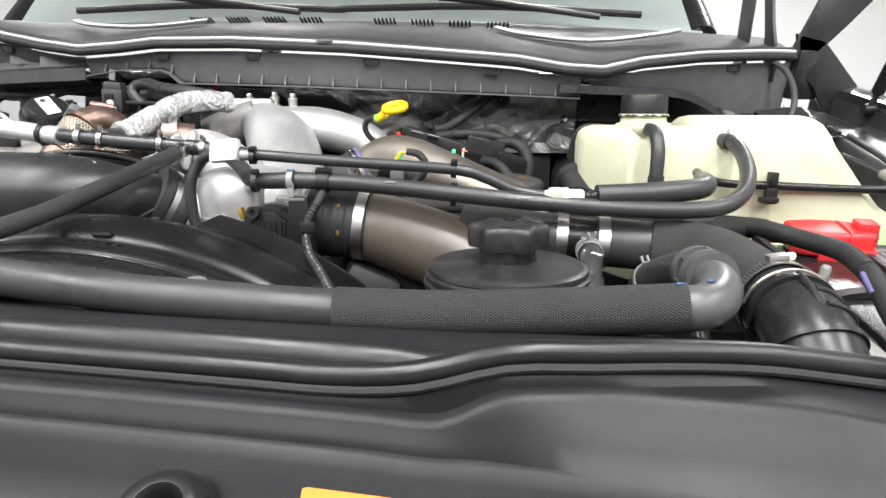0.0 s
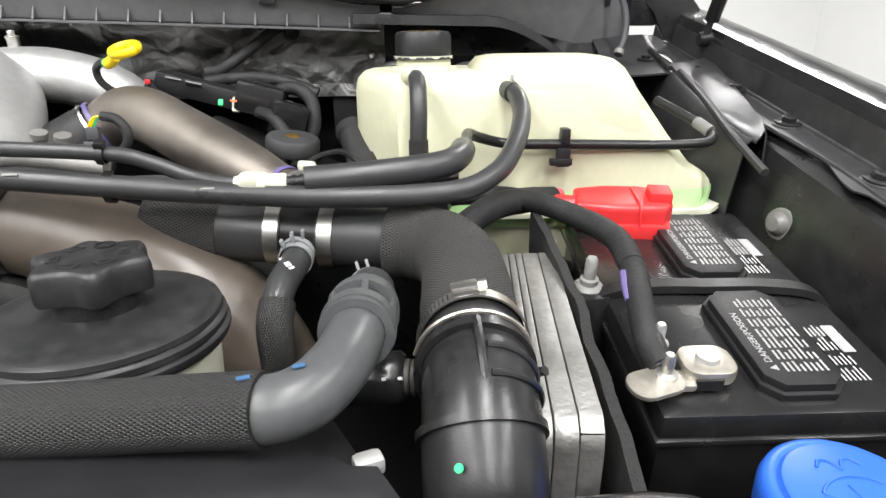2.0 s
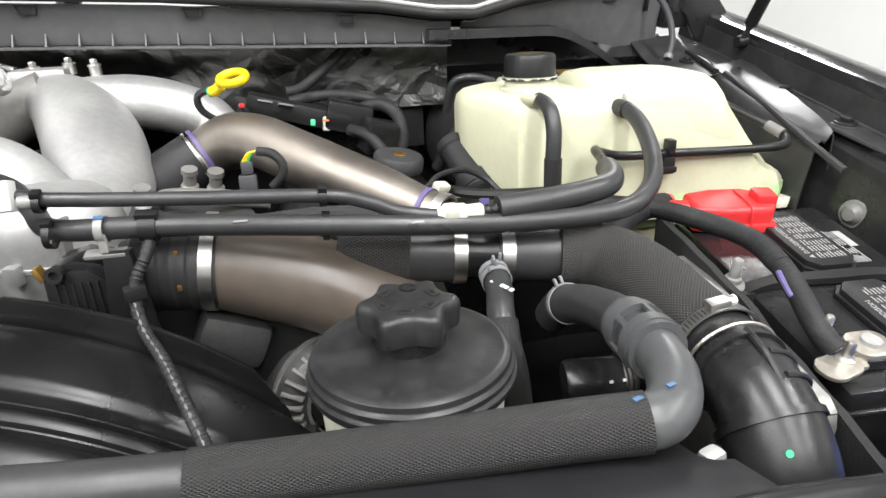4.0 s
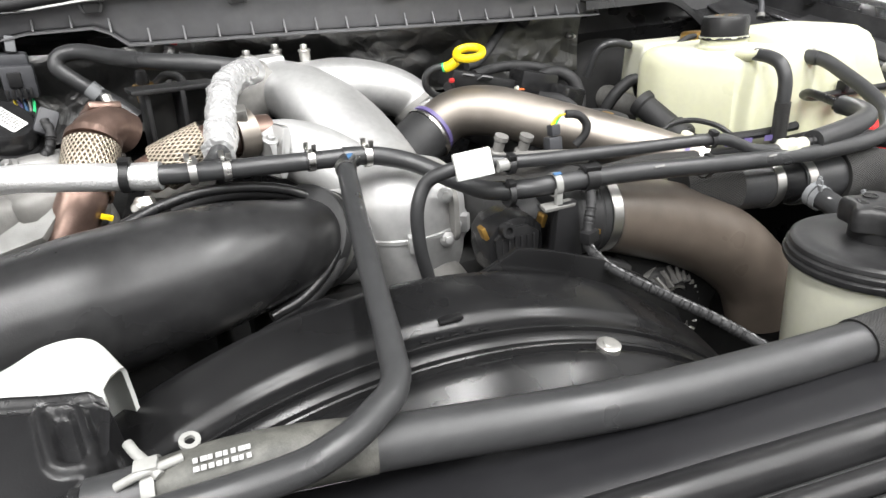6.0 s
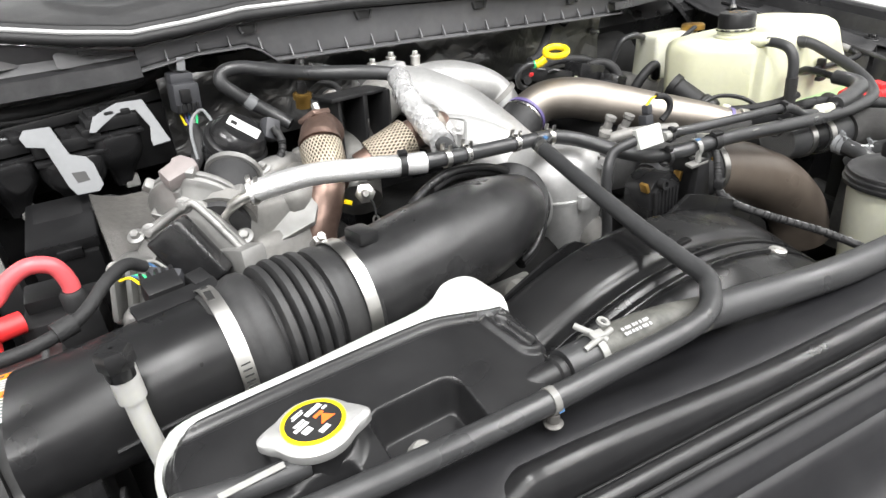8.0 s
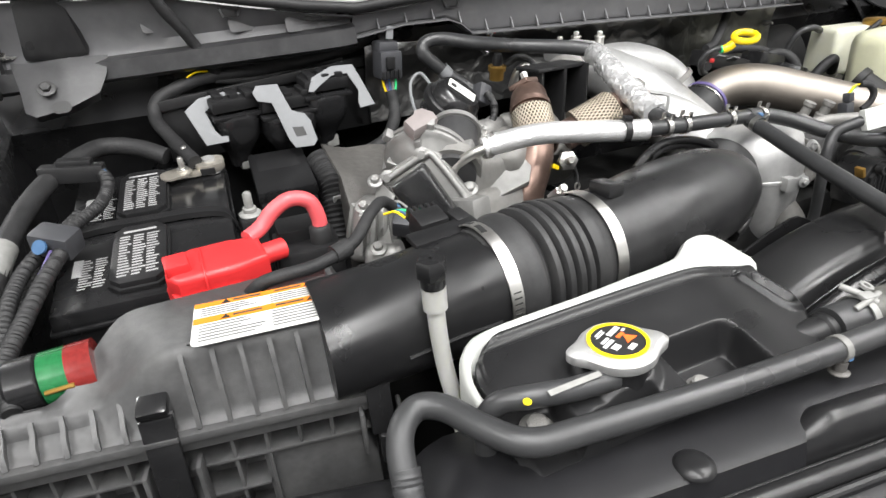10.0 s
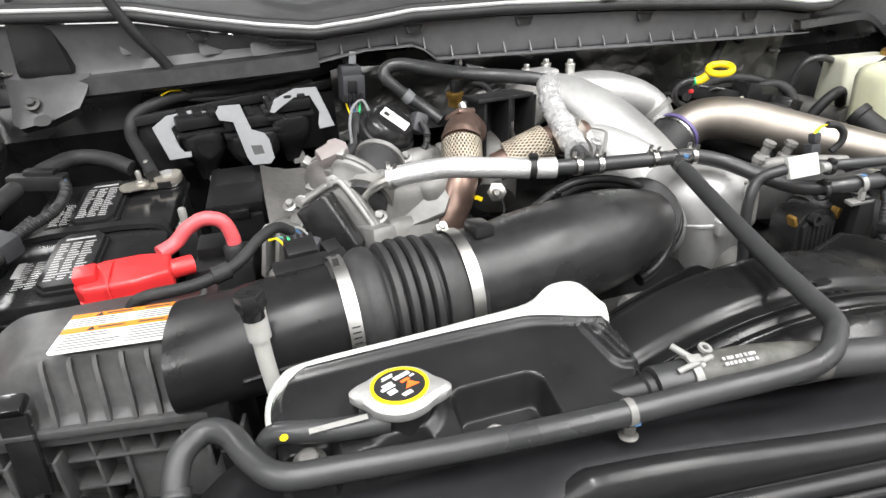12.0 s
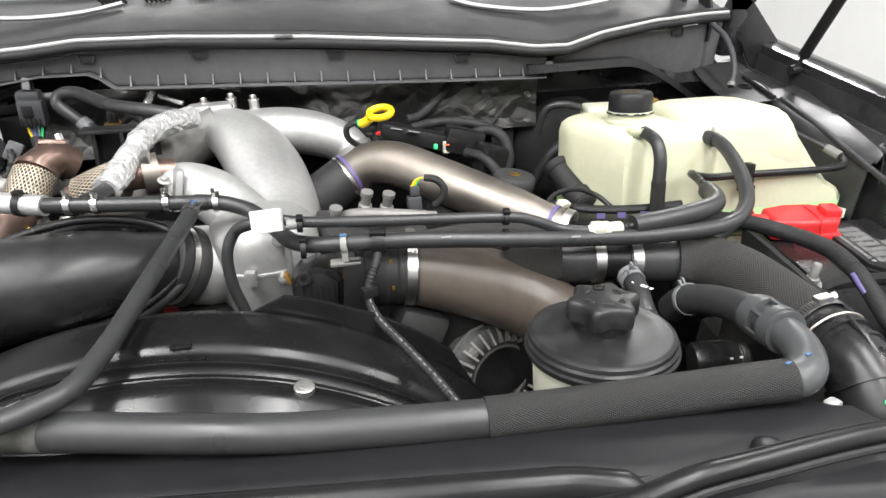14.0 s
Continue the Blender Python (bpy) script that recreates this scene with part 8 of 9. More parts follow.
bR, MR = battery((0.838, 0.572, 1.190), -2, "black battery on the driver-side tray with white-printed vent covers", 0.014)
terminal(MR, -0.052, 0.040, "pale negative terminal clamp with bolts")
red_cover(MR, -0.043, 0.287, -8, "glossy red plastic cover over the positive terminal")
hold_down(MR, "black strap arched across the battery")
bL, ML = battery((-0.800, 0.945, 1.287), -4, "black battery behind the air box with white-printed vent covers", -0.008)
terminal(ML, 0.080, 0.275, "pale negative terminal clamp with bolts")
red_cover(ML, 0.072, -0.006, 8, "glossy red plastic cover over the positive terminal", -1)
hold_down(ML, "black strap arched across the battery")


def battery_stud(at, up, label):
    s = thing("battery_stud", at, label, "stud", "hold-down studs")
    part("washer", lathe([(0.014, 0), (0.014, 0.002), (0.012, 0.004), (0.010, 0.005)], at, up, 24), NATURAL, s)
    part("stud", lathe([(0.0085, 0.005), (0.0085, 0.010), (0.0055, 0.011), (0.0055, 0.030), (0.004, 0.032)], at, up, 16), NATURAL, s)
    part("foot", hull_box((0.030, 0.045, 0.08), V(at) - V((0, 0, 0.081)), bevel=0.004), PLASTIC, s)


battery_stud((0.735, 0.735, 1.218), (0, -0.17, 1), "pale hold-down stud beside the battery")
battery_stud((-0.672, 1.070, 1.306), (0, -0.17, 1), "pale hold-down stud beside the battery")


def trays():
    f = hull_box((0.30, 0.50, 0.10), (0.83, 0.66, 0.95), (10, 0, -2), 0.01)
    solid("battery_tray", f, FOAM, "black felt-lined battery tray", "battery tray", "battery trays")
    f = hull_box((0.30, 0.50, 0.12), (-0.81, 1.10, 1.02), (10, 0, -2), 0.01)
    solid("battery_tray", f, FOAM, "black felt-lined battery tray", "battery tray", "battery trays")
    b = thing("felt_baffle", (0.72, 0.6, 1.1), "black felt baffle beside the battery", "baffle")
    rows = []
    for i in range(25):
        t = i / 24
        x = 0.705 + 0.02 * math.sin(t * 2.2)
        rows.append([V((x - 0.012 + 0.004 * noise.noise(V((t * 9, j, 0))), 0.42 + 0.42 * t, 0.98 + (1.175 + 0.09 * t - 0.98) * j / 6)) for j in range(7)])
    part("panel", sheet(rows, 0.008), FOAM, b)
    part("front_panel", sheet([[V((0.70 + 0.30 * t, 0.535 - 0.03 * math.sin(t * 3) + 0.008 * noise.noise(V((t * 12, j, 3))), 0.98 + 0.185 * j / 6)) for j in range(7)] for t in [i / 16 for i in range(17)]], 0.008), FOAM, b)


trays()


def right_cables():
    c = thing("battery_cable", (0.74, 0.75, 1.2), "thick taped black battery cable with a violet tag", "cable")
    part("cable", tube([(0.60, 0.90, 1.262), (0.66, 0.872, 1.272), (0.705, 0.838, 1.272), (0.742, 0.795, 1.266), (0.760, 0.745, 1.262), (0.760, 0.700, 1.252), (0.752, 0.655, 1.235), (0.749, 0.625, 1.218), (0.752, 0.606, 1.210)], 0.0108, 18, 8, wobble=0.07), LOOM, c)
    part("taped_length", tube([(0.66, 0.872, 1.272), (0.705, 0.838, 1.272), (0.742, 0.795, 1.266), (0.760, 0.745, 1.262), (0.760, 0.700, 1.252)], 0.0113, 18, 8, rib=lambda s: 1 + 0.02 * (1 if (s * 55) % 1 < 0.2 else 0)), LOOM, c)
    part("violet_tag", tube([(0.7480, 0.688, 1.252), (0.7445, 0.672, 1.245), (0.7435, 0.660, 1.239)], 0.0030, 8, 3), PURPLE, c)
    part("lug", tube([(0.7505, 0.635, 1.224), (0.7515, 0.605, 1.209)], 0.0095, 14, 3), RUBBER, c)
    b = thing("shielding_cable", (0.68, 0.80, 1.25), "short black sleeve beside the red cable", "cable")
    part("sleeve", tube([(0.62, 0.80, 1.255), (0.66, 0.83, 1.27), (0.70, 0.86, 1.268), (0.735, 0.885, 1.262)], 0.014, 16, 6), LOOM, b)
    part("red_core", tube([(0.70, 0.862, 1.268), (0.745, 0.890, 1.264)], 0.009, 14, 4), REDHOSE, b)


def pressure_switch():
    q = thing("pressure_switch", (0.57, 0.638, 1.19), "black threaded switch with a pale ring under the elbow", "switch")
    part("body", lathe([(0.019, -0.040), (0.021, -0.036), (0.021, 0.006), (0.018, 0.010)], (0.556, 0.640, 1.190), (1, -0.15, 0.05), 28), GLOSSP, q)
    for k in range(3):
        part("ring", lathe([(0.0135, 0.009 + 0.005 * k), (0.0145, 0.010 + 0.005 * k), (0.0145, 0.0125 + 0.005 * k), (0.0135, 0.0135 + 0.005 * k)], (0.556, 0.640, 1.190), (1, -0.15, 0.05), 24), FINGREY, q, "grey threaded ring")
    part("stub", tube([(0.574, 0.637, 1.191), (0.61, 0.632, 1.192)], 0.013, 18, 3), PLASTIC, q)
    for k, mt in enumerate((LABELG, LABELG)):
        part("mark", hull_box((0.0035, 0.0015, 0.0025), (0.549 + 0.012 * k, 0.6205, 1.200), (-35, 0, 0), 0.0005), mt, q)


right_cables()
pressure_switch()


def washer_filler():
    w = thing("washer_cap", (0.835, 0.49, 1.17), "bright blue washer-fluid cap on a white filler neck", "cap")
    c, up = (0.822, 0.496, 1.174), (0, -0.12, 1)
    part("neck", lathe([(0.040, -0.09), (0.042, -0.006), (0.045, -0.004)], c, up, 36), WHITEP, w)
    part("cap", lathe([(0.047, -0.014), (0.050, -0.012), (0.051, 0.004), (0.0495, 0.010), (0.047, 0.0125), (0.0435, 0.0132), (0.0415, 0.0128), (0.0405, 0.0135), (0.0392, 0.0158), (0.036, 0.0166), (0.001, 0.0170)], c, up, 56), BLUE, w)
    part("hinge_arm", hull_box((0.075, 0.062, 0.018), (0.868, 0.470, 1.174), (-7, 0, -38), 0.008, seg=3), BLUE, w)
    part("lip", hull_box((0.030, 0.020, 0.014), (0.773, 0.487, 1.164), (0, 0, 20), 0.005), BLUE, w)
    part("lip", hull_box((0.014, 0.020, 0.020), (0.780, 0.464, 1.154), (0, 0, 40), 0.005), BLUE, w)
    flat = lambda x, y: (x, y, 1.1912 + 0.12 * (y - 0.496))
    arc = lambda r, a, b: [flat(0.824 + r * math.cos(radians(a + (b - a) * k / 8)), 0.478 + r * math.sin(radians(a + (b - a) * k / 8))) for k in range(9)]
    part("symbol", tube(arc(0.028, 38, 142), 0.0010, 6, 2), BLUE, w, "raised wiper-fan symbol")
    part("symbol", tube(arc(0.011, 38, 142), 0.0010, 6, 2), BLUE, w)
    for a in (38, 142, 100):
        part("symbol", tube([arc(0.011, a, a)[0], arc(0.028 if a != 100 else 0.022, a, a)[0]], 0.0010, 6, 2), BLUE, w)
    for sx in (-1, 1):
        part("symbol", tube([flat(0.824, 0.511), flat(0.824 + 0.004 * sx, 0.518), flat(0.824 + 0.010 * sx, 0.519), flat(0.824 + 0.014 * sx, 0.514)], 0.0010, 6, 4), BLUE, w)


washer_filler()


# ---- valve gear and fittings behind the pipes ----
def dipstick():
    d = thing("dipstick", (0.17, 1.14, 1.36), "bright yellow ring-handled oil dipstick with a black tube", "dipstick")
    ax = V((-0.20, -0.34, 0.92)).normalized()
    m = axis_matrix((0.208, 1.100, 1.4215), ax)
    ring = [tuple(m @ V((0.0195 * math.cos(a), 0.0155 * math.sin(a), 0))) for a in [2 * math.pi * k / 20 for k in range(21)]]
    part("handle", tube(ring, 0.0052, 10, 2, squash=(1, 1.2)), YELLOW, d, "yellow plastic ring handle")
    part("collar", tube([(0.190, 1.108, 1.412), (0.183, 1.112, 1.406), (0.176, 1.117, 1.403)], 0.0075, 12, 4), YELLOW, d)
    part("green_band", ring_band((0.174, 1.118, 1.4035), (-1, 0.4, -0.1), 0.0052, 0.005, 0.0015), GREENMARK, d)
    part("tube", tube([(0.180, 1.114, 1.405), (0.165, 1.123, 1.404), (0.152, 1.132, 1.395), (0.152, 1.140, 1.378), (0.166, 1.150, 1.362), (0.19, 1.16, 1.35), (0.20, 1.17, 1.32)], 0.0052, 12, 7), RUBBER, d)


dipstick()


def firewall_sensor():
    s = thing("firewall_connector", (0.38, 1.28, 1.38), "black capped connector on the firewall with a thick loom", "connector")
    part("cap", lathe([(0.011, 0), (0.013, 0.004), (0.012, 0.020), (0.009, 0.026), (0.004, 0.027)], (0.392, 1.292, 1.452), (0.35, -0.7, -0.6), 20), PLASTIC, s)
    part("ring", ring_band((0.386, 1.300, 1.453), (0.35, -0.7, -0.6), 0.012, 0.006, 0.002), BRKT, s)
    part("loom", tube([(0.380, 1.300, 1.452), (0.362, 1.285, 1.440), (0.335, 1.268, 1.418), (0.305, 1.252, 1.396), (0.285, 1.245, 1.385), (0.265, 1.24, 1.383)], 0.0085, 12, 7), LOOM, s)


firewall_sensor()


def valve_cover():
    v = thing("valve_cover", (0.33, 1.12, 1.15), "black valve cover with plugs, oil cap and taped looms", "valve cover")
    part("cover", hull_box((0.24, 0.24, 0.06), (0.36, 1.15, 1.215), (0, 24, 4), 0.012), PLASTIC, v)
    part("rail", hull_box((0.20, 0.05, 0.03), (0.30, 1.205, 1.335), (0, 16, 4), 0.006), PLASTIC, v)
    for x, y, z in ((0.235, 1.185, 1.372), (0.265, 1.178, 1.366)):
        part("cover_plate", hull_box((0.022, 0.030, 0.003), (x, y, z), (-25, 14, 10), 0.001), GREYP2, v)
    part("red_clip", hull_box((0.008, 0.007, 0.007), (0.205, 1.165, 1.372), (0, 0, 20), 0.002), RED, v)
    part("plug", hull_box((0.012, 0.010, 0.022), (0.325, 1.165, 1.330), (-20, 8, 10), 0.003), CREAM_D, v, "cream wiring plug")
    part("plug_band", hull_box((0.010, 0.003, 0.003), (0.325, 1.157, 1.346), (-20, 8, 10), 0.001), ORANGEP, v)
    part("green_plug", hull_box((0.007, 0.007, 0.010), (0.305, 1.16, 1.340), (-20, 8, 10), 0.002), GREENMARK, v)
    part("block", hull_box((0.07, 0.05, 0.045), (0.355, 1.185, 1.325), (0, 14, 0), 0.006), GLOSSP, v)
    part("block", hull_box((0.05, 0.04, 0.05), (0.395, 1.15, 1.295), (10, 14, 20), 0.006), GLOSSP, v)
    for pts, r in ((((0.37, 1.20, 1.35), (0.405, 1.19, 1.362), (0.432, 1.175, 1.35), (0.440, 1.16, 1.32), (0.43, 1.15, 1.28)), 0.010), (((0.27, 1.22, 1.37), (0.33, 1.235, 1.375), (0.39, 1.225, 1.368), (0.44, 1.22, 1.35)), 0.009), (((0.36, 1.16, 1.33), (0.385, 1.13, 1.325), (0.405, 1.11, 1.30), (0.40, 1.10, 1.26)), 0.009), (((0.20, 1.17, 1.365), (0.23, 1.20, 1.36), (0.27, 1.21, 1.35), (0.33, 1.2, 1.35)), 0.008)):
        part("loom", tube(pts, r, 12, 6, wobble=0.12), LOOM, v)
    part("oil_cap", lathe([(0.034, 0), (0.036, 0.003), (0.036, 0.018), (0.033, 0.022), (0.010, 0.023)], (0.420, 1.062, 1.288), (0.15, -0.1, 1), 36), GREYP, v, "charcoal oil filler cap with a cream emblem")
    part("oil_cap_emblem", lathe([(0.010, 0.0232), (0.0095, 0.0236)], (0.420, 1.062, 1.288), (0.15, -0.1, 1), 20), GOLD, v)
    f = thing("dark_canister", (0.50, 1.05, 1.2), "dark grey canister leaning beside the tank", "canister")
    part("body", lathe([(0.020, 0), (0.024, 0.004), (0.024, 0.030), (0.020, 0.034), (0.020, 0.085), (0.023, 0.088), (0.023, 0.10)], (0.525, 0.995, 1.262), (-0.25, 0.85, 0.55), 28), RUBBER_D, f)
    part("rim", ring_band((0.522, 1.003, 1.267), (-0.25, 0.85, 0.55), 0.0235, 0.005, 0.002), PLASTIC, f)
    p = thing("brake_booster", (0.60, 1.29, 1.2), "dark brake booster and hoses in the shadow by the firewall", "brake booster")
    part("drum", lathe([(0.10, 0), (0.115, 0.02), (0.115, 0.06), (0.09, 0.085), (0.04, 0.09)], (0.62, 1.42, 1.27), (0, -1, 0.05), 40), DARK, p)
    part("cylinder", tube([(0.62, 1.34, 1.27), (0.63, 1.20, 1.265)], 0.026, 20, 4), CAST_D, p)
    part("plate", hull_box((0.05, 0.006, 0.12), (0.475, 1.34, 1.26), (0, 0, 8), 0.002), DARK, p)
    part("pipe", tube([(0.53, 1.27, 1.33), (0.54, 1.25, 1.38), (0.57, 1.24, 1.39), (0.61, 1.25, 1.38)], 0.007, 10, 6), RUBBER, p)
    part("pipe", tube([(0.50, 1.20, 1.25), (0.53, 1.18, 1.31), (0.57, 1.18, 1.33), (0.60, 1.2, 1.30)], 0.011, 12, 6), RUBBER_D, p)
    s = thing("pressure_sensor", (0.24, 0.93, 1.3), "black sensor plug with yellow and green wires on the hot pipe", "sensor")
    part("plug", hull_box((0.020, 0.016, 0.024), (0.235, 0.915, 1.308), (-8, 0, 5), 0.003), RUBGREY, s)
    part("plug_top", hull_box((0.013, 0.012, 0.014), (0.236, 0.916, 1.333), (-8, 0, 5), 0.002), RUBGREY, s)
    part("base", hull_box((0.034, 0.018, 0.012), (0.234, 0.915, 1.298), (0, 0, 5), 0.003), PLASTIC, s)
    for k, mt in enumerate((YELLOW, YELLOW, GREENMARK)):
        part("wire", tube([(0.232 + 0.003 * k, 0.916, 1.347), (0.240 + 0.002 * k, 0.914, 1.357), (0.252, 0.912, 1.359)], 0.0013, 6, 5), mt, s)
    part("boot_lead", tube([(0.250, 0.912, 1.359), (0.266, 0.908, 1.356), (0.276, 0.905, 1.344), (0.274, 0.905, 1.330), (0.262, 0.908, 1.318)], 0.0052, 10, 7, wobble=0.1), LOOM, s)
    g = thing("engine_fittings", (0.18, 0.95, 1.25), "dull aluminium castings and fittings between the pipes", "engine fittings")
    part("casting", hull_box((0.10, 0.12, 0.06), (0.14, 0.93, 1.24), (0, 10, 10), 0.012), DARKCAST, g)
    part("casting", hull_box((0.07, 0.08, 0.05), (0.21, 0.89, 1.25), (0, -10, 20), 0.010), DARKCAST, g)
    for x, y, z in ((0.165, 0.94, 1.312), (0.195, 0.93, 1.31), (0.12, 0.91, 1.302)):
        part("fitting", lathe([(0.010, 0), (0.010, 0.008), (0.007, 0.010), (0.007, 0.022), (0.009, 0.024), (0.009, 0.03)], (x, y, z), (0.2, -0.3, 1), 12), CAST_D, g)
    part("pipe", tube([(0.12, 0.93, 1.30), (0.15, 0.90, 1.318), (0.20, 0.885, 1.318), (0.26, 0.88, 1.31)], 0.009, 12, 6), CAST_D, g)
    part("lower_hose", tube([(0.17, 0.86, 1.28), (0.24, 0.855, 1.29), (0.32, 0.85, 1.295), (0.40, 0.845, 1.29)], 0.012, 14, 6), KNIT, g)


valve_cover()


# ---- exhaust-gas valve cluster ----
def egr_cluster():
    e = thing("egr_valve", (-0.43, 0.97, 1.22), "cast aluminium exhaust-gas valve with round cover and motor", "valve")
    n = V((-0.44, -0.65, -0.45)).normalized()
    dc = (-0.457, 0.982, 1.358)
    part("round_cover", lathe([(0.040, -0.016), (0.052, -0.012), (0.0545, -0.009), (0.0545, -0.004), (0.0515, -0.003), (0.0515, -0.0015), (0.0545, 0.0), (0.0545, 0.004), (0.051, 0.007), (0.046, 0.009), (0.042, 0.016), (0.030, 0.021), (0.028, 0.024), (0.014, 0.026), (0.012, 0.030), (0.001, 0.031)], dc, n, 48), CASTGREY, e, "round cast cover with raised ribs")
    nm = axis_matrix(dc, n)
    for k in range(5):
        part("cover_rib", hull_box((0.034, 0.008, 0.012), (0, 0, 0), bevel=0.0025, m=nm @ Matrix.Rotation(radians(72 * k + 20), 4, "Z") @ Matrix.Translation((0.030, 0, 0.010)) @ Matrix.Rotation(radians(14), 4, "Y")), CASTGREY, e)
    for k in range(6):
        q = nm @ V((0.056 * math.cos(k * 1.047 + 0.3), 0.056 * math.sin(k * 1.047 + 0.3), -0.009))
        part("lug", hull_box((0.014, 0.012, 0.014), (0, 0, 0), bevel=0.003, m=nm @ Matrix.Rotation(k * 1.047 + 0.3, 4, "Z") @ Matrix.Translation((0.056, 0, -0.012))), CASTGREY, e)
    ba = V((0.45, 0.75, 0.42)).normalized()
    bc = V((-0.402, 1.010, 1.381))
    part("motor_barrel", lathe([(0.030, -0.085), (0.030, -0.002), (0.028, 0.002), (0.020, 0.005), (0.001, 0.006)], bc, ba, 36), GREYP, e, "dark motor barrel with a bright rim")
    part("barrel_rim", ring_band(bc - ba * 0.004, ba, 0.030, 0.007, 0.004), CASTGREY, e)
    part("barrel_seat", ring_band(bc - ba * 0.070, ba, 0.030, 0.016, 0.006), CAST_D, e)
    part("connector", prism([(-0.020, -0.011), (0.017, -0.014), (0.021, -0.003), (0.015, 0.011), (0.005, 0.014), (0.0, 0.010), (-0.017, 0.009)], 0.018, Matrix.Translation((-0.470, 0.968, 1.402)) @ Euler((radians(28), radians(-14), radians(20))).to_matrix().to_4x4(), 0.003), PINKP, e, "pinkish grey plug")
    part("main_casting", hull_box((0.12, 0.10, 0.10), (-0.395, 0.995, 1.255), (0, 8, 22), 0.022, seg=3), CAST_D, e)
    part("front_casting", hull_box((0.09, 0.07, 0.07), (-0.385, 0.952, 1.245), (-12, 6, 15), 0.018, seg=3), CAST_D, e)
    part("side_casting", hull_box((0.09, 0.09, 0.09), (-0.330, 1.012, 1.275), (0, -12, 35), 0.022, seg=3), CAST_D, e)
    part("flange_plate", prism([(-0.055, -0.02), (-0.02, -0.034), (0.035, -0.030), (0.055, -0.004), (0.040, 0.022), (0.0, 0.030), (-0.045, 0.018)], 0.010, axis_matrix((-0.375, 0.962, 1.322), (-0.15, -0.55, 0.8), 0.3), 0.003), CASTGREY, e)
    part("neck", tube([(-0.385, 1.01, 1.36), (-0.35, 1.03, 1.365), (-0.32, 1.045, 1.36)], 0.017, 16, 5), CASTGREY, e)
    part("neck_cover", lathe([(0.019, -0.02), (0.020, 0.0), (0.017, 0.004), (0.010, 0.006), (0.009, 0.010)], (-0.330, 1.046, 1.360), (-0.3, -0.6, 0.75), 24, shape=lambda a, r, h: 1 + 0.12 * math.cos(3 * a)), CASTGREY, e)
    part("neck_flange", hull_box((0.03, 0.03, 0.05), (-0.326, 1.052, 1.326), (0, 20, 30), 0.008), CASTGREY, e)
    part("side_pin", lathe([(0.010, 0), (0.011, 0.004), (0.011, 0.024), (0.008, 0.028), (0.005, 0.028)], (-0.384, 1.006, 1.372), (-0.35, -0.45, 0.8), 20), CAST_D, e)
    part("pipe_block", hull_box((0.034, 0.050, 0.040), (-0.437, 0.912, 1.284), (-10, 6, 24), 0.006), CASTGREY, e)
    part("boss_ring", ring_band((-0.406, 0.972, 1.317), (-0.25, -0.6, 0.75), 0.010, 0.010, 0.005, 24), CASTGREY, e)
    for x, y, z, d in ((-0.406, 0.972, 1.318, (-0.25, -0.6, 0.75)), (-0.328, 1.046, 1.372, (-0.3, -0.6, 0.75)), (-0.366, 1.012, 1.376, (-0.3, -0.5, 0.8)), (-0.34, 0.965, 1.330, (-0.2, -0.6, 0.8)), (-0.355, 0.985, 1.352, (-0.3, -0.5, 0.8)), (-0.425, 0.93, 1.328, (-0.2, -0.6, 0.8))):
        bolt(e, (x, y, z), d, 0.0058, 0.008, CASTGREY)
    for x, y, z, sx2 in ((-0.36, 1.03, 1.34, 0.05), (-0.31, 0.985, 1.31, 0.04), (-0.295, 1.06, 1.345, 0.05)):
        part("casting_lump", hull_box((sx2, 0.035, 0.03), (x, y, z), (20, 10, 40), 0.010, seg=3), CAST_D, e)
    b = thing("valve_motor", (-0.48, 0.93, 1.27), "black boxed valve motor with ribbed back and pale shield", "motor")
    u = V((0.40, -0.36, -0.84)).normalized()
    v = V((0.85, -0.45, 0.1))
    v = (v - u * v.dot(u)).normalized()
    n = u.cross(v)
    mm = Matrix.Translation((-0.480, 0.931, 1.3275)) @ Matrix((u, v, n)).transposed().to_4x4()
    part("case", hull_box((0.076, 0.046, 0.030), (0, 0, 0), bevel=0.005, seg=3, m=mm), GLOSSP, b)
    part("case_step", hull_box((0.052, 0.034, 0.006), (0, 0, 0), bevel=0.002, m=mm @ Matrix.Translation((0.007, 0, 0.0165))), PLASTIC, b)
    for k in range(3):
        part("rib", hull_box((0.013, 0.010, 0.012), (0, 0, 0), bevel=0.002, m=mm @ Matrix.Translation((-0.030, -0.015 + 0.015 * k, 0.016))), GLOSSP, b)
    part("mount_frame", prism([(-0.054, -0.034), (-0.050, 0.030), (-0.036, 0.040), (0.040, 0.044), (0.056, 0.034), (0.054, 0.012), (0.046, -0.026), (0.030, -0.036)], 0.014, mm @ Matrix.Translation((0, 0, -0.026)), 0.004), CASTGREY, b, "cast frame round the motor")
    part("frame_rim", tube([tuple(mm @ V(p)) for p in ((-0.046, -0.026, -0.010), (-0.044, 0.024, -0.010), (-0.032, 0.033, -0.010), (0.038, 0.036, -0.010), (0.049, 0.028, -0.010))], 0.0045, 10, 5), CASTGREY, b)
    for p in ((-0.046, 0.022, -0.012), (0.047, 0.034, -0.012), (0.040, -0.029, -0.012), (-0.047, -0.028, -0.012)):
        bolt(b, mm @ V(p), n, 0.0055, 0.008, CASTGREY)
    part("valve_body", hull_box((0.060, 0.062, 0.075), (-0.546, 0.955, 1.258), (-8, 6, -28), 0.014, seg=3, taper=(0.8, 0.8)), CASTGREY, b, "pale cast valve body")
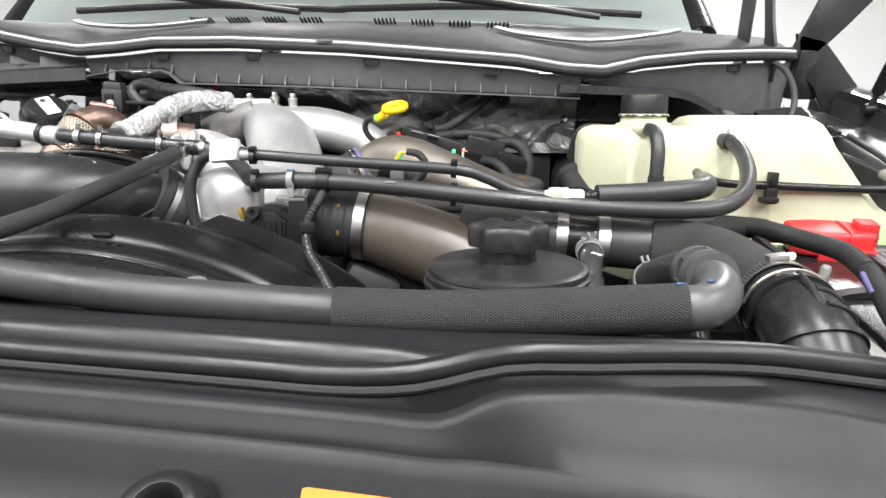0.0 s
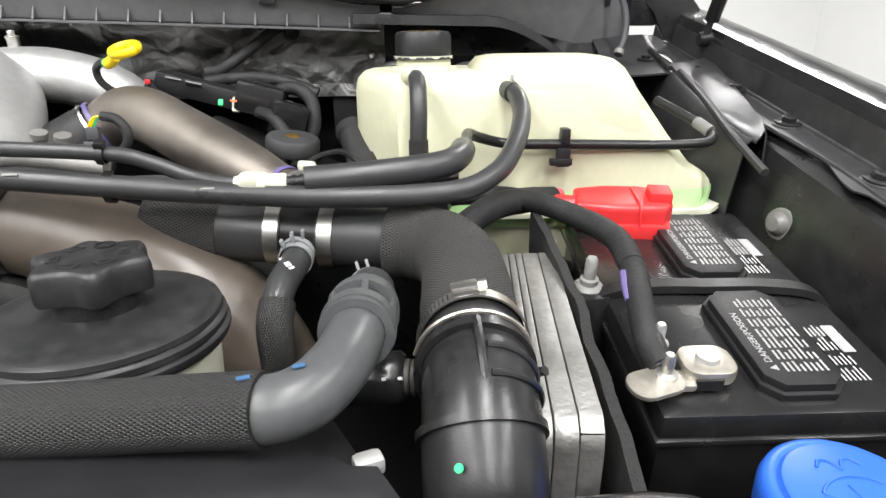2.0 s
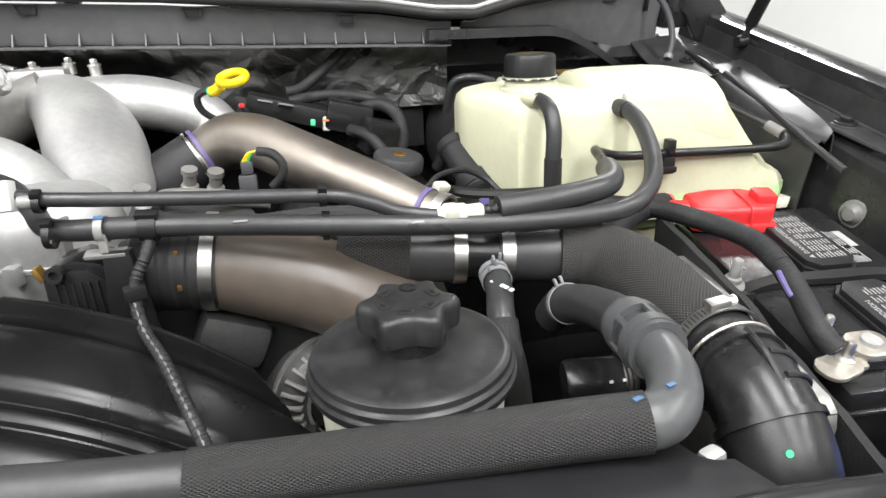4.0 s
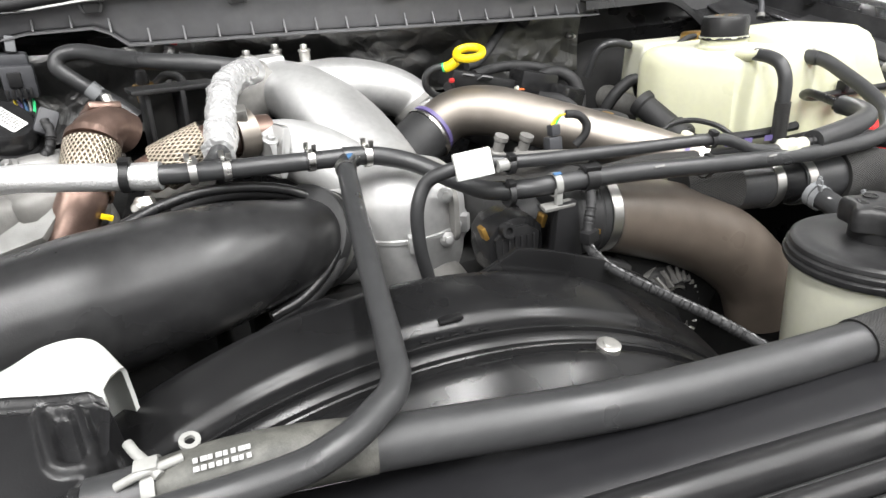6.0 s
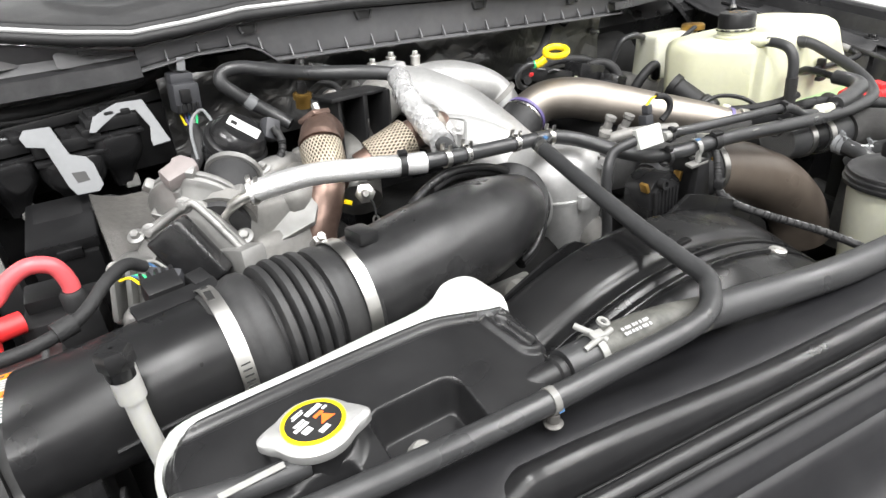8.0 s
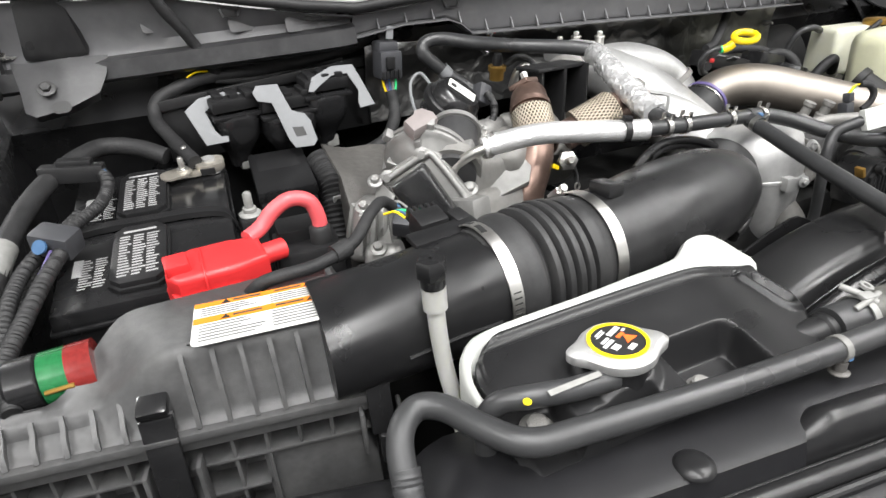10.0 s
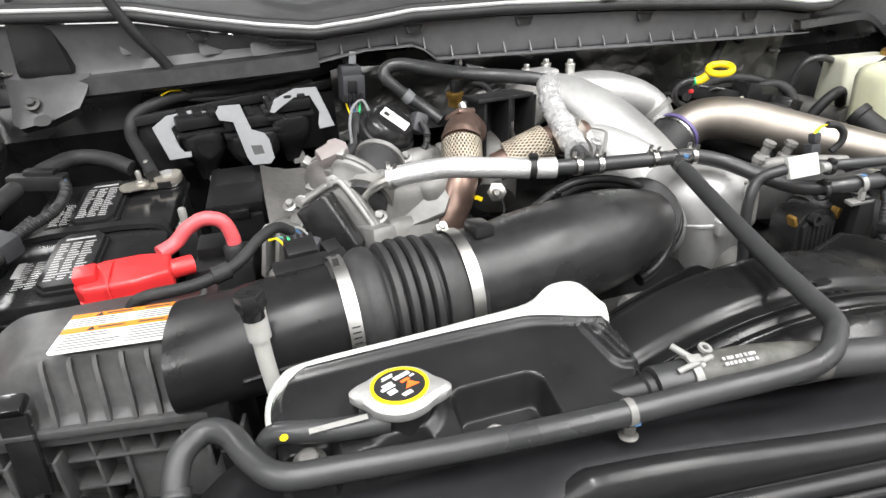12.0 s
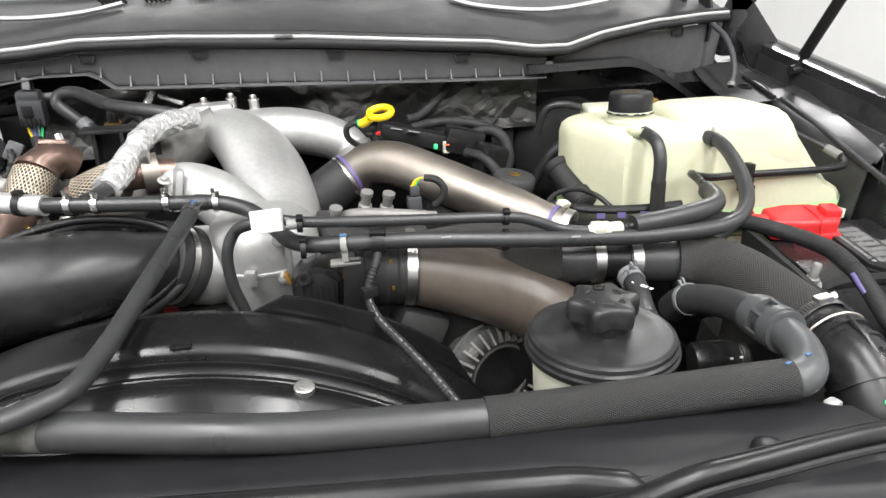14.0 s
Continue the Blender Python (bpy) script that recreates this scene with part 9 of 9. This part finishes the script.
    part("lower_body", hull_box((0.052, 0.046, 0.056), (-0.548, 0.912, 1.236), (-10, 0, -24), 0.012, seg=3, taper=(0.85, 0.85)), CASTGREY, b)
    for p in ((-0.560, 0.930, 1.335), (-0.530, 0.972, 1.348), (-0.556, 0.905, 1.292)):
        bolt(b, p, (-0.2, -0.5, 0.8), 0.0055, 0.008, CASTGREY)
    for k in range(3):
        part("body_web", hull_box((0.006, 0.050, 0.050), (-0.566 + 0.016 * k, 0.935 + 0.004 * k, 1.280), (-10, 8, -28), 0.002), CASTGREY, b)
    hs = thing("heat_shield", (-0.51, 1.05, 1.25), "dull grey heat shield beside the exhaust-gas valve", "heat shield")
    part("plate", sheet([[V((-0.56 + 0.10 * i / 6, 1.10 - 0.11 * j / 4, 1.372 - 0.024 * i / 6 - 0.008 * j - 0.004 * math.sin(i) - (0.03 if j == 4 else 0))) for j in range(5)] for i in range(7)], 0.003), FINGREY, hs)
    part("foot", hull_box((0.08, 0.06, 0.20), (-0.51, 1.06, 1.13), bevel=0.01), FINGREY, hs)
    part("shield", sheet([[V((-0.520, 0.985, 1.350)), V((-0.524, 0.965, 1.345)), V((-0.516, 0.945, 1.335))], [V((-0.538, 0.965, 1.325)), V((-0.542, 0.945, 1.318)), V((-0.535, 0.925, 1.310))], [V((-0.548, 0.945, 1.290)), V((-0.550, 0.925, 1.290)), V((-0.540, 0.905, 1.288))], [V((-0.540, 0.93, 1.25)), V((-0.535, 0.905, 1.262)), V((-0.525, 0.890, 1.265))]], 0.004), CASTGREY, b, "pale cast shield round the motor")
    part("plug", hull_box((0.034, 0.026, 0.022), (-0.522, 0.892, 1.312), (25, 10, -30), 0.003), RUBGREY, b)
    for k, mt in enumerate((YELLOW, BLUEMARK, NATURAL)):
        part("plug_wire", tube([(-0.530 + 0.007 * k, 0.900, 1.332), (-0.538 + 0.006 * k, 0.905, 1.342), (-0.548 + 0.003 * k, 0.900, 1.344)], 0.0016, 6, 4), mt, b)
    part("lead", tube([(-0.535, 0.902, 1.340), (-0.550, 0.890, 1.352), (-0.570, 0.870, 1.350), (-0.600, 0.842, 1.335), (-0.640, 0.828, 1.328), (-0.69, 0.825, 1.326), (-0.712, 0.84, 1.305)], 0.0065, 12, 8, wobble=0.06), LOOM, b)
    part("lead_bulge", tube([(-0.605, 0.840, 1.333), (-0.622, 0.834, 1.331)], 0.0095, 12, 4), LOOM, b)
    a = thing("vacuum_actuator", (-0.37, 1.06, 1.38), "round black actuator with a white barcode label", "actuator")
    d = V((0.42, -0.50, 0.76)).normalized()
    part("body", lathe([(0.030, -0.050), (0.036, -0.040), (0.037, -0.006), (0.034, 0.004), (0.028, 0.010), (0.001, 0.011)], (-0.372, 1.062, 1.412), d, 40), GLOSSP, a)
    part("collar", lathe([(0.041, -0.022), (0.042, -0.018), (0.042, -0.012), (0.040, -0.010)], (-0.372, 1.062, 1.412), d, 40), PLASTIC, a)
    lm = axis_matrix(V((-0.372, 1.062, 1.412)) + d * 0.0115, d, 0.0)
    lb = part("label", prism(rounded(0.022, 0.042, 0.002), 0.0005, lm @ Matrix.Rotation(0.35, 4, "Z")), LABELW, a, "white label with a code and print")
    bars(lb, lm @ Matrix.Rotation(0.35, 4, "Z") @ Matrix.Translation((0.001, -0.006, 0.0006)), 0.017, 0.026, 9, 3, TEXT, seed=5, fill=0.45)
    part("code", hull_box((0.008, 0.008, 0.0003), (0, 0, 0), bevel=0, m=lm @ Matrix.Rotation(0.35, 4, "Z") @ Matrix.Translation((-0.002, 0.013, 0.0006))), INK, lb)
    part("side_plug", hull_box((0.022, 0.020, 0.030), (-0.338, 1.062, 1.395), (-20, 30, 10), 0.005), RUBGREY, a)
    part("spring_lead", tube([(-0.330, 1.055, 1.412), (-0.326, 1.045, 1.400), (-0.330, 1.036, 1.385), (-0.342, 1.03, 1.372)], 0.005, 12, 6, rib=lambda s: 1 + 0.15 * math.sin(s * 1800)), RUBBER_D, a)
    part("vacuum_line", tube([(-0.395, 1.095, 1.425), (-0.400, 1.12, 1.44), (-0.415, 1.12, 1.432), (-0.425, 1.10, 1.415), (-0.43, 1.07, 1.39)], 0.0022, 8, 7), BRKT, a)
    s = thing("temperature_sensor", (-0.23, 1.25, 1.38), "brass and black sensor beside a pale bracket", "sensor")
    part("brass", lathe([(0.012, 0), (0.012, 0.014), (0.015, 0.015), (0.015, 0.022), (0.009, 0.024)], (-0.232, 1.205, 1.398), (0, -0.2, 1), 20), GOLD, s)
    part("plug", lathe([(0.008, 0.022), (0.009, 0.034), (0.006, 0.042)], (-0.232, 1.205, 1.398), (0, -0.2, 1), 12), PLASTIC, s)
    part("bracket", tube([(-0.205, 1.20, 1.38), (-0.200, 1.19, 1.405), (-0.190, 1.18, 1.415), (-0.178, 1.17, 1.40)], 0.008, 10, 6), ZINC, s)
    part("cable", tube([(-0.215, 1.20, 1.42), (-0.20, 1.19, 1.43), (-0.185, 1.18, 1.425), (-0.178, 1.17, 1.408)], 0.006, 10, 6), LOOM, s)
    w = thing("foil_lead", (-0.19, 1.29, 1.43), "foil-wrapped lead with a small red plug", "wiring")
    part("foil", tube([(-0.205, 1.295, 1.430), (-0.195, 1.298, 1.445), (-0.190, 1.30, 1.458)], 0.0075, 10, 6, wobble=0.35), FOIL, w)
    part("red_plug", hull_box((0.012, 0.012, 0.012), (-0.185, 1.303, 1.460), (0, 20, 0), 0.002), RED, w)
    part("foil_arm", tube([(-0.178, 1.295, 1.448), (-0.155, 1.285, 1.440), (-0.135, 1.28, 1.434)], 0.0045, 8, 5, wobble=0.3), FOIL, w)
    t = thing("ring_terminal", (-0.25, 0.97, 1.29), "steel threaded fitting with a ring lead under the silver hose", "fitting")
    part("hex", lathe([(0.014, -0.012), (0.014, 0.0), (0.010, 0.002)], (-0.250, 0.974, 1.318), (-0.3, -0.8, 0.3), 6), ZINC, t)
    part("stud", lathe([(0.006, 0), (0.006, 0.016), (0.004, 0.018)], (-0.250, 0.974, 1.318), (-0.3, -0.8, 0.3), 12), ZINC, t)
    part("lead", tube([(-0.248, 0.962, 1.312), (-0.246, 0.958, 1.300), (-0.248, 0.955, 1.290)], 0.0018, 8, 5), LOOM, t)
    part("ring", ring_band((-0.249, 0.954, 1.286), (0.3, -0.9, 0.1), 0.004, 0.002, 0.002, 16), ZINC, t)
    part("yellow_tag", hull_box((0.012, 0.004, 0.006), (-0.285, 0.955, 1.318), (0, 30, 20), 0.001), YELLOW, t)


egr_cluster()


# ---- relays, fuse box and looms by the left battery ----
def relay_sockets():
    lab = "black bottle-shaped relay plug with yellow wires below"
    for x, y, z, yaw, w in ((-0.647, 1.288, 1.408, 12, 1.0), (-0.566, 1.290, 1.398, 8, 1.22), (-0.502, 1.296, 1.416, 6, 1.0)):
        r = thing("relay_plug", (x, y, z - 0.09), lab, "relay", "relay plugs")
        sq = lambda a, rr, h, w=w: (w * abs(math.cos(a)) ** 2 + 0.84 * abs(math.sin(a)) ** 2) * (1 + 0.06 * math.cos(4 * a + 3.14))
        part("head", hull_box((0.074 * w, 0.044, 0.020), (x, y, z - 0.004), (10, 0, yaw), 0.005), PLASTIC, r)
        part("skirt", lathe([(0.015, -0.098), (0.017, -0.086), (0.019, -0.080), (0.026, -0.066), (0.034, -0.054), (0.0385, -0.040), (0.0385, -0.014), (0.036, -0.010)], (x, y - 0.002, z), (0.05, -0.2, 1), 32, shape=sq, roll=radians(yaw)), GLOSSP, r)
        part("rim", hull_box((0.078 * w, 0.050, 0.006), (x, y - 0.003, z - 0.014), (10, 0, yaw), 0.002), GLOSSP, r)
        for k in (-1, 0, 1):
            part("ridge", hull_box((0.014, 0.034, 0.012), (x + 0.022 * k * w, y - 0.004, z + 0.010), (10, 0, yaw), 0.003), PLASTIC, r)
        part("wire_exit", hull_box((0.022, 0.018, 0.020), (x + 0.004, y + 0.014, z - 0.105), (0, 0, yaw), 0.004), NATURAL, r)
    b = thing("relay_bracket", (-0.57, 1.27, 1.35), "grey steel clip brackets hooked over the relay plugs", "bracket")
    mL = Matrix.Translation((-0.680, 1.268, 1.396)) @ Euler((radians(62), 0, radians(5))).to_matrix().to_4x4()
    part("clip", prism([(-0.036, 0.016), (-0.012, 0.032), (0.026, 0.036), (0.054, 0.030), (0.052, 0.021), (0.024, 0.022), (0.000, 0.016), (-0.008, 0.010), (-0.002, -0.020), (0.004, -0.030), (0.014, -0.031), (0.013, -0.040), (-0.020, -0.040), (-0.028, -0.012)], 0.003, mL, 0.0008), BRKT, b)
    mM = Matrix.Translation((-0.582, 1.248, 1.388)) @ Euler((radians(62), 0, radians(4))).to_matrix().to_4x4()
    part("clip", prism([(-0.034, 0.040), (-0.026, 0.050), (0.006, 0.048), (0.012, 0.020), (0.016, 0.004), (0.034, -0.004), (0.040, -0.016), (0.042, -0.048), (0.034, -0.056), (0.006, -0.054), (0.000, -0.040), (-0.006, -0.004), (-0.010, 0.020), (-0.030, 0.026)], 0.003, mM, 0.0008), BRKT, b)
    part("window", prism([(0.009, -0.022), (0.026, -0.024), (0.028, -0.038), (0.012, -0.038)], 0.0036, mM @ Matrix.Translation((0, 0, -0.0002))), INK, b)
    mR = Matrix.Translation((-0.490, 1.272, 1.421)) @ Euler((radians(58), 0, radians(4))).to_matrix().to_4x4()
    part("clip", prism([(-0.044, -0.010), (-0.032, 0.012), (0.004, 0.026), (0.040, 0.024), (0.050, -0.020), (0.056, -0.048), (0.030, -0.050), (0.030, -0.040), (0.036, -0.020), (0.026, 0.010), (0.000, 0.010), (-0.024, -0.004), (-0.036, -0.012)], 0.003, mR, 0.0008), BRKT, b)
    part("rail", hull_box((0.34, 0.010, 0.016), (-0.58, 1.336, 1.418), (0, -4, 3), 0.002), PLASTIC, b)
    part("rail", hull_box((0.34, 0.006, 0.10), (-0.58, 1.345, 1.325), (0, 0, 3), 0.002), PLASTIC, b)
    c = thing("loom_connector", (-0.39, 1.285, 1.36), "large grey loom connector with coloured wires below", "connector")
    part("body", hull_box((0.040, 0.034, 0.045), (-0.392, 1.290, 1.412), (4, 4, 8), 0.005), RUBGREY, c)
    part("upper", hull_box((0.036, 0.030, 0.020), (-0.391, 1.292, 1.452), (4, 4, 8), 0.006), RUBGREY, c)
    part("latch", hull_box((0.016, 0.006, 0.020), (-0.392, 1.270, 1.428), (4, 4, 8), 0.002), PLASTIC, c)
    for k in range(5):
        part("rib", hull_box((0.004, 0.004, 0.014), (-0.406 + 0.007 * k, 1.271, 1.412), (4, 4, 8), 0.001), PLASTIC, c)
    for k, mt in enumerate((YELLOW, PURPLE, BLUEMARK, NATURAL, GREENMARK)):
        part("wire", tube([(-0.404 + 0.006 * k, 1.284, 1.414), (-0.402 + 0.005 * k, 1.282, 1.398), (-0.398 + 0.003 * k, 1.280, 1.385)], 0.0019, 8, 4), mt, c)
    part("loom", tube([(-0.393, 1.280, 1.392), (-0.392, 1.272, 1.368), (-0.402, 1.255, 1.345), (-0.43, 1.23, 1.325), (-0.48, 1.22, 1.312), (-0.54, 1.225, 1.31)], 0.010, 14, 8, wobble=0.08), LOOM, c)
    part("top_lead", tube([(-0.390, 1.295, 1.470), (-0.392, 1.30, 1.484), (-0.40, 1.31, 1.50)], 0.008, 10, 5), LOOM, c)
    part("tag", hull_box((0.012, 0.004, 0.020), (-0.386, 1.278, 1.474), (0, 10, 0), 0.001), BRKT, c)
    f = thing("fuse_box", (-0.60, 1.2, 1.24), "black fuse box with a hinged lid beside the battery", "fuse box")
    part("lid", hull_box((0.085, 0.135, 0.018), (-0.605, 1.205, 1.302), (10, 0, -4), 0.005), SATINP, f)
    part("body", hull_box((0.080, 0.130, 0.09), (-0.605, 1.212, 1.212), (10, 0, -4), 0.004), PLASTIC, f)
    part("lid_panel", hull_box((0.062, 0.06, 0.004), (-0.604, 1.235, 1.322), (10, 0, -4), 0.002), PLASTIC, f)
    part("catch", hull_box((0.030, 0.008, 0.014), (-0.604, 1.135, 1.285), (10, 0, -4), 0.002), GLOSSP, f)
    part("side_hose", tube([(-0.545, 1.215, 1.32), (-0.540, 1.17, 1.29), (-0.545, 1.14, 1.25), (-0.55, 1.12, 1.2)], 0.020, 16, 6, rib=lambda s: 1 + 0.08 * math.sin(s * 900)), RUBBER_D, f)
    part("hose_label", hull_box((0.020, 0.003, 0.012), (-0.540, 1.137, 1.272), (20, 0, 10), 0.0005), LABELG, f)
    d = thing("power_block", (-0.62, 0.98, 1.2), "black power distribution block with a looped red cable", "power block")
    part("block", hull_box((0.075, 0.080, 0.060), (-0.622, 0.985, 1.232), (0, 0, -4), 0.005), PLASTIC, d)
    part("block_top", hull_box((0.050, 0.040, 0.020), (-0.628, 1.000, 1.290), (8, 0, -4), 0.004), PLASTIC, d)
    part("boot", lathe([(0.013, 0), (0.013, 0.020), (0.010, 0.024)], (-0.607, 0.965, 1.290), (0, -0.1, 1), 18), RUBBER_D, d)
    part("red_cable", tube([(-0.690, 0.950, 1.322), (-0.672, 0.962, 1.327), (-0.655, 0.965, 1.342), (-0.634, 0.965, 1.351), (-0.614, 0.965, 1.344), (-0.606, 0.965, 1.322), (-0.607, 0.965, 1.300)], 0.0090, 16, 8), REDHOSE, d, "thick red looped cable")
    part("clear_plug", hull_box((0.014, 0.010, 0.050), (-0.565, 0.99, 1.275), (15, 10, 10), 0.003), NATURAL, d)


relay_sockets()


def left_looms():
    l = thing("wiring_loom", (-0.68, 1.3, 1.38), "taped black looms along the firewall behind the battery", "wiring")
    part("main_loom", tube([(-0.72, 1.20, 1.352), (-0.742, 1.27, 1.375), (-0.758, 1.32, 1.40), (-0.745, 1.335, 1.425), (-0.70, 1.34, 1.440), (-0.66, 1.345, 1.446), (-0.58, 1.35, 1.446), (-0.50, 1.345, 1.452), (-0.42, 1.335, 1.468), (-0.40, 1.32, 1.485)], 0.010, 14, 8, wobble=0.1), LOOM, l)
    part("riser", tube([(-0.652, 1.345, 1.446), (-0.665, 1.335, 1.470), (-0.685, 1.32, 1.51), (-0.715, 1.30, 1.56), (-0.74, 1.29, 1.62)], 0.0085, 12, 7, wobble=0.12), LOOM, l)
    part("branch", tube([(-0.66, 1.345, 1.44), (-0.60, 1.352, 1.432), (-0.52, 1.352, 1.436), (-0.45, 1.345, 1.445)], 0.007, 10, 6, wobble=0.15), LOOM, l)
    part("yellow_wire", tube([(-0.70, 1.335, 1.450), (-0.685, 1.333, 1.456), (-0.668, 1.335, 1.455)], 0.0014, 6, 5), YELLOW, l)
    c = thing("battery_cable", (-0.86, 1.2, 1.3), "corrugated battery leads and black plugs beside the battery", "cable")
    part("ground_lead", tube([(-0.755, 1.245, 1.357), (-0.79, 1.265, 1.372), (-0.83, 1.27, 1.380), (-0.86, 1.24, 1.378), (-0.90, 1.17, 1.365), (-0.93, 1.08, 1.34), (-0.95, 0.99, 1.30)], 0.0125, 14, 8, wobble=0.05), LOOM, c)
    part("plug", hull_box((0.075, 0.026, 0.022), (-0.868, 1.185, 1.360), (0, 6, -6), 0.004), PLASTIC, c)
    part("plug_rib", hull_box((0.040, 0.020, 0.008), (-0.862, 1.188, 1.380), (0, 6, -6), 0.002), PLASTIC, c)
    part("plug", hull_box((0.045, 0.030, 0.028), (-0.880, 1.03, 1.325), (10, 12, -30), 0.005), RUBGREY, c)
    part("plug_face", lathe([(0.008, 0), (0.008, 0.003)], (-0.892, 1.012, 1.340), (-0.4, -0.7, 0.5), 14), BLUEMARK, c)
    ribs = lambda s: 1 + 0.10 * math.sin(s * 1500)
    part("loom_a", tube([(-0.840, 1.19, 1.372), (-0.828, 1.155, 1.360), (-0.838, 1.115, 1.345), (-0.87, 1.075, 1.335), (-0.905, 1.02, 1.325), (-0.918, 0.95, 1.315), (-0.915, 0.87, 1.305), (-0.905, 0.80, 1.28)], 0.0075, 12, 8, rib=ribs), RUBBER_D, c)
    part("loom_b", tube([(-0.875, 1.01, 1.330), (-0.888, 0.965, 1.322), (-0.900, 0.90, 1.312), (-0.912, 0.84, 1.30), (-0.93, 0.78, 1.26)], 0.0078, 12, 8, rib=ribs), RUBBER_D, c)
    part("violet_wire", tube([(-0.884, 1.01, 1.334), (-0.888, 0.985, 1.330), (-0.893, 0.96, 1.325)], 0.002, 6, 5), PURPLE, c)
    part("loom_c", tube([(-0.86, 1.10, 1.342), (-0.895, 1.06, 1.322), (-0.91, 1.0, 1.305), (-0.925, 0.9, 1.28)], 0.0070, 12, 7, rib=ribs), RUBBER_D, c)
    part("blue_wire", tube([(-0.836, 1.175, 1.374), (-0.828, 1.168, 1.370), (-0.826, 1.155, 1.362)], 0.0016, 6, 5), BLUEMARK, c)
    part("paper_tag", tube([(-0.938, 1.06, 1.332), (-0.948, 1.02, 1.315)], 0.0165, 14, 3), NATURAL, c, "yellowed paper tag round the lead")
    part("lug", tube([(-0.950, 1.0, 1.305), (-0.965, 0.975, 1.30)], 0.012, 12, 3), CAST, c)
    g = thing("ground_cable", (-0.96, 0.9, 1.2), "thick taped ground cable bolted to a bright washer", "cable")
    part("washer", lathe([(0.022, 0), (0.022, 0.003), (0.012, 0.006), (0.012, 0.012), (0.008, 0.014)], (-0.972, 0.968, 1.296), (0.1, -0.2, 1), 24), ZINC, g)
    part("washer", lathe([(0.028, 0), (0.028, 0.003), (0.016, 0.006)], (-0.985, 0.915, 1.286), (0.1, -0.2, 1), 24), ZINC, g)
    part("cable", tube([(-0.965, 0.93, 1.300), (-0.950, 0.895, 1.298), (-0.938, 0.86, 1.285), (-0.932, 0.835, 1.255), (-0.93, 0.82, 1.20)], 0.023, 18, 7, wobble=0.06), LOOM, g)


left_looms()


def hose_fittings():
    f = thing("small_red_sensor", (-0.105, 0.876, 1.15), "small red plug standing below the duct", "sensor")
    part("plug", hull_box((0.020, 0.014, 0.012), (-0.105, 0.876, 1.208), (0, 0, 10), 0.002), RED, f)
    part("stem", lathe([(0.004, 0), (0.004, 0.03)], (-0.105, 0.876, 1.178), segs=10), CAST_D, f)
    part("base", hull_box((0.08, 0.06, 0.05), (-0.11, 0.88, 1.13), bevel=0.008), CAST_D, f)
    p = thing("pulley_guard", (-0.17, 0.76, 1.1), "dull aluminium casting under the intake duct", "engine part")
    part("casting", hull_box((0.07, 0.05, 0.07), (-0.175, 0.745, 1.175), (10, 20, 10), 0.012), CAST_D, p)
    part("ring", ring_band((-0.20, 0.735, 1.19), (0.2, -1, 0.3), 0.024, 0.012, 0.006, 28), GREYP, p)


hose_fittings()
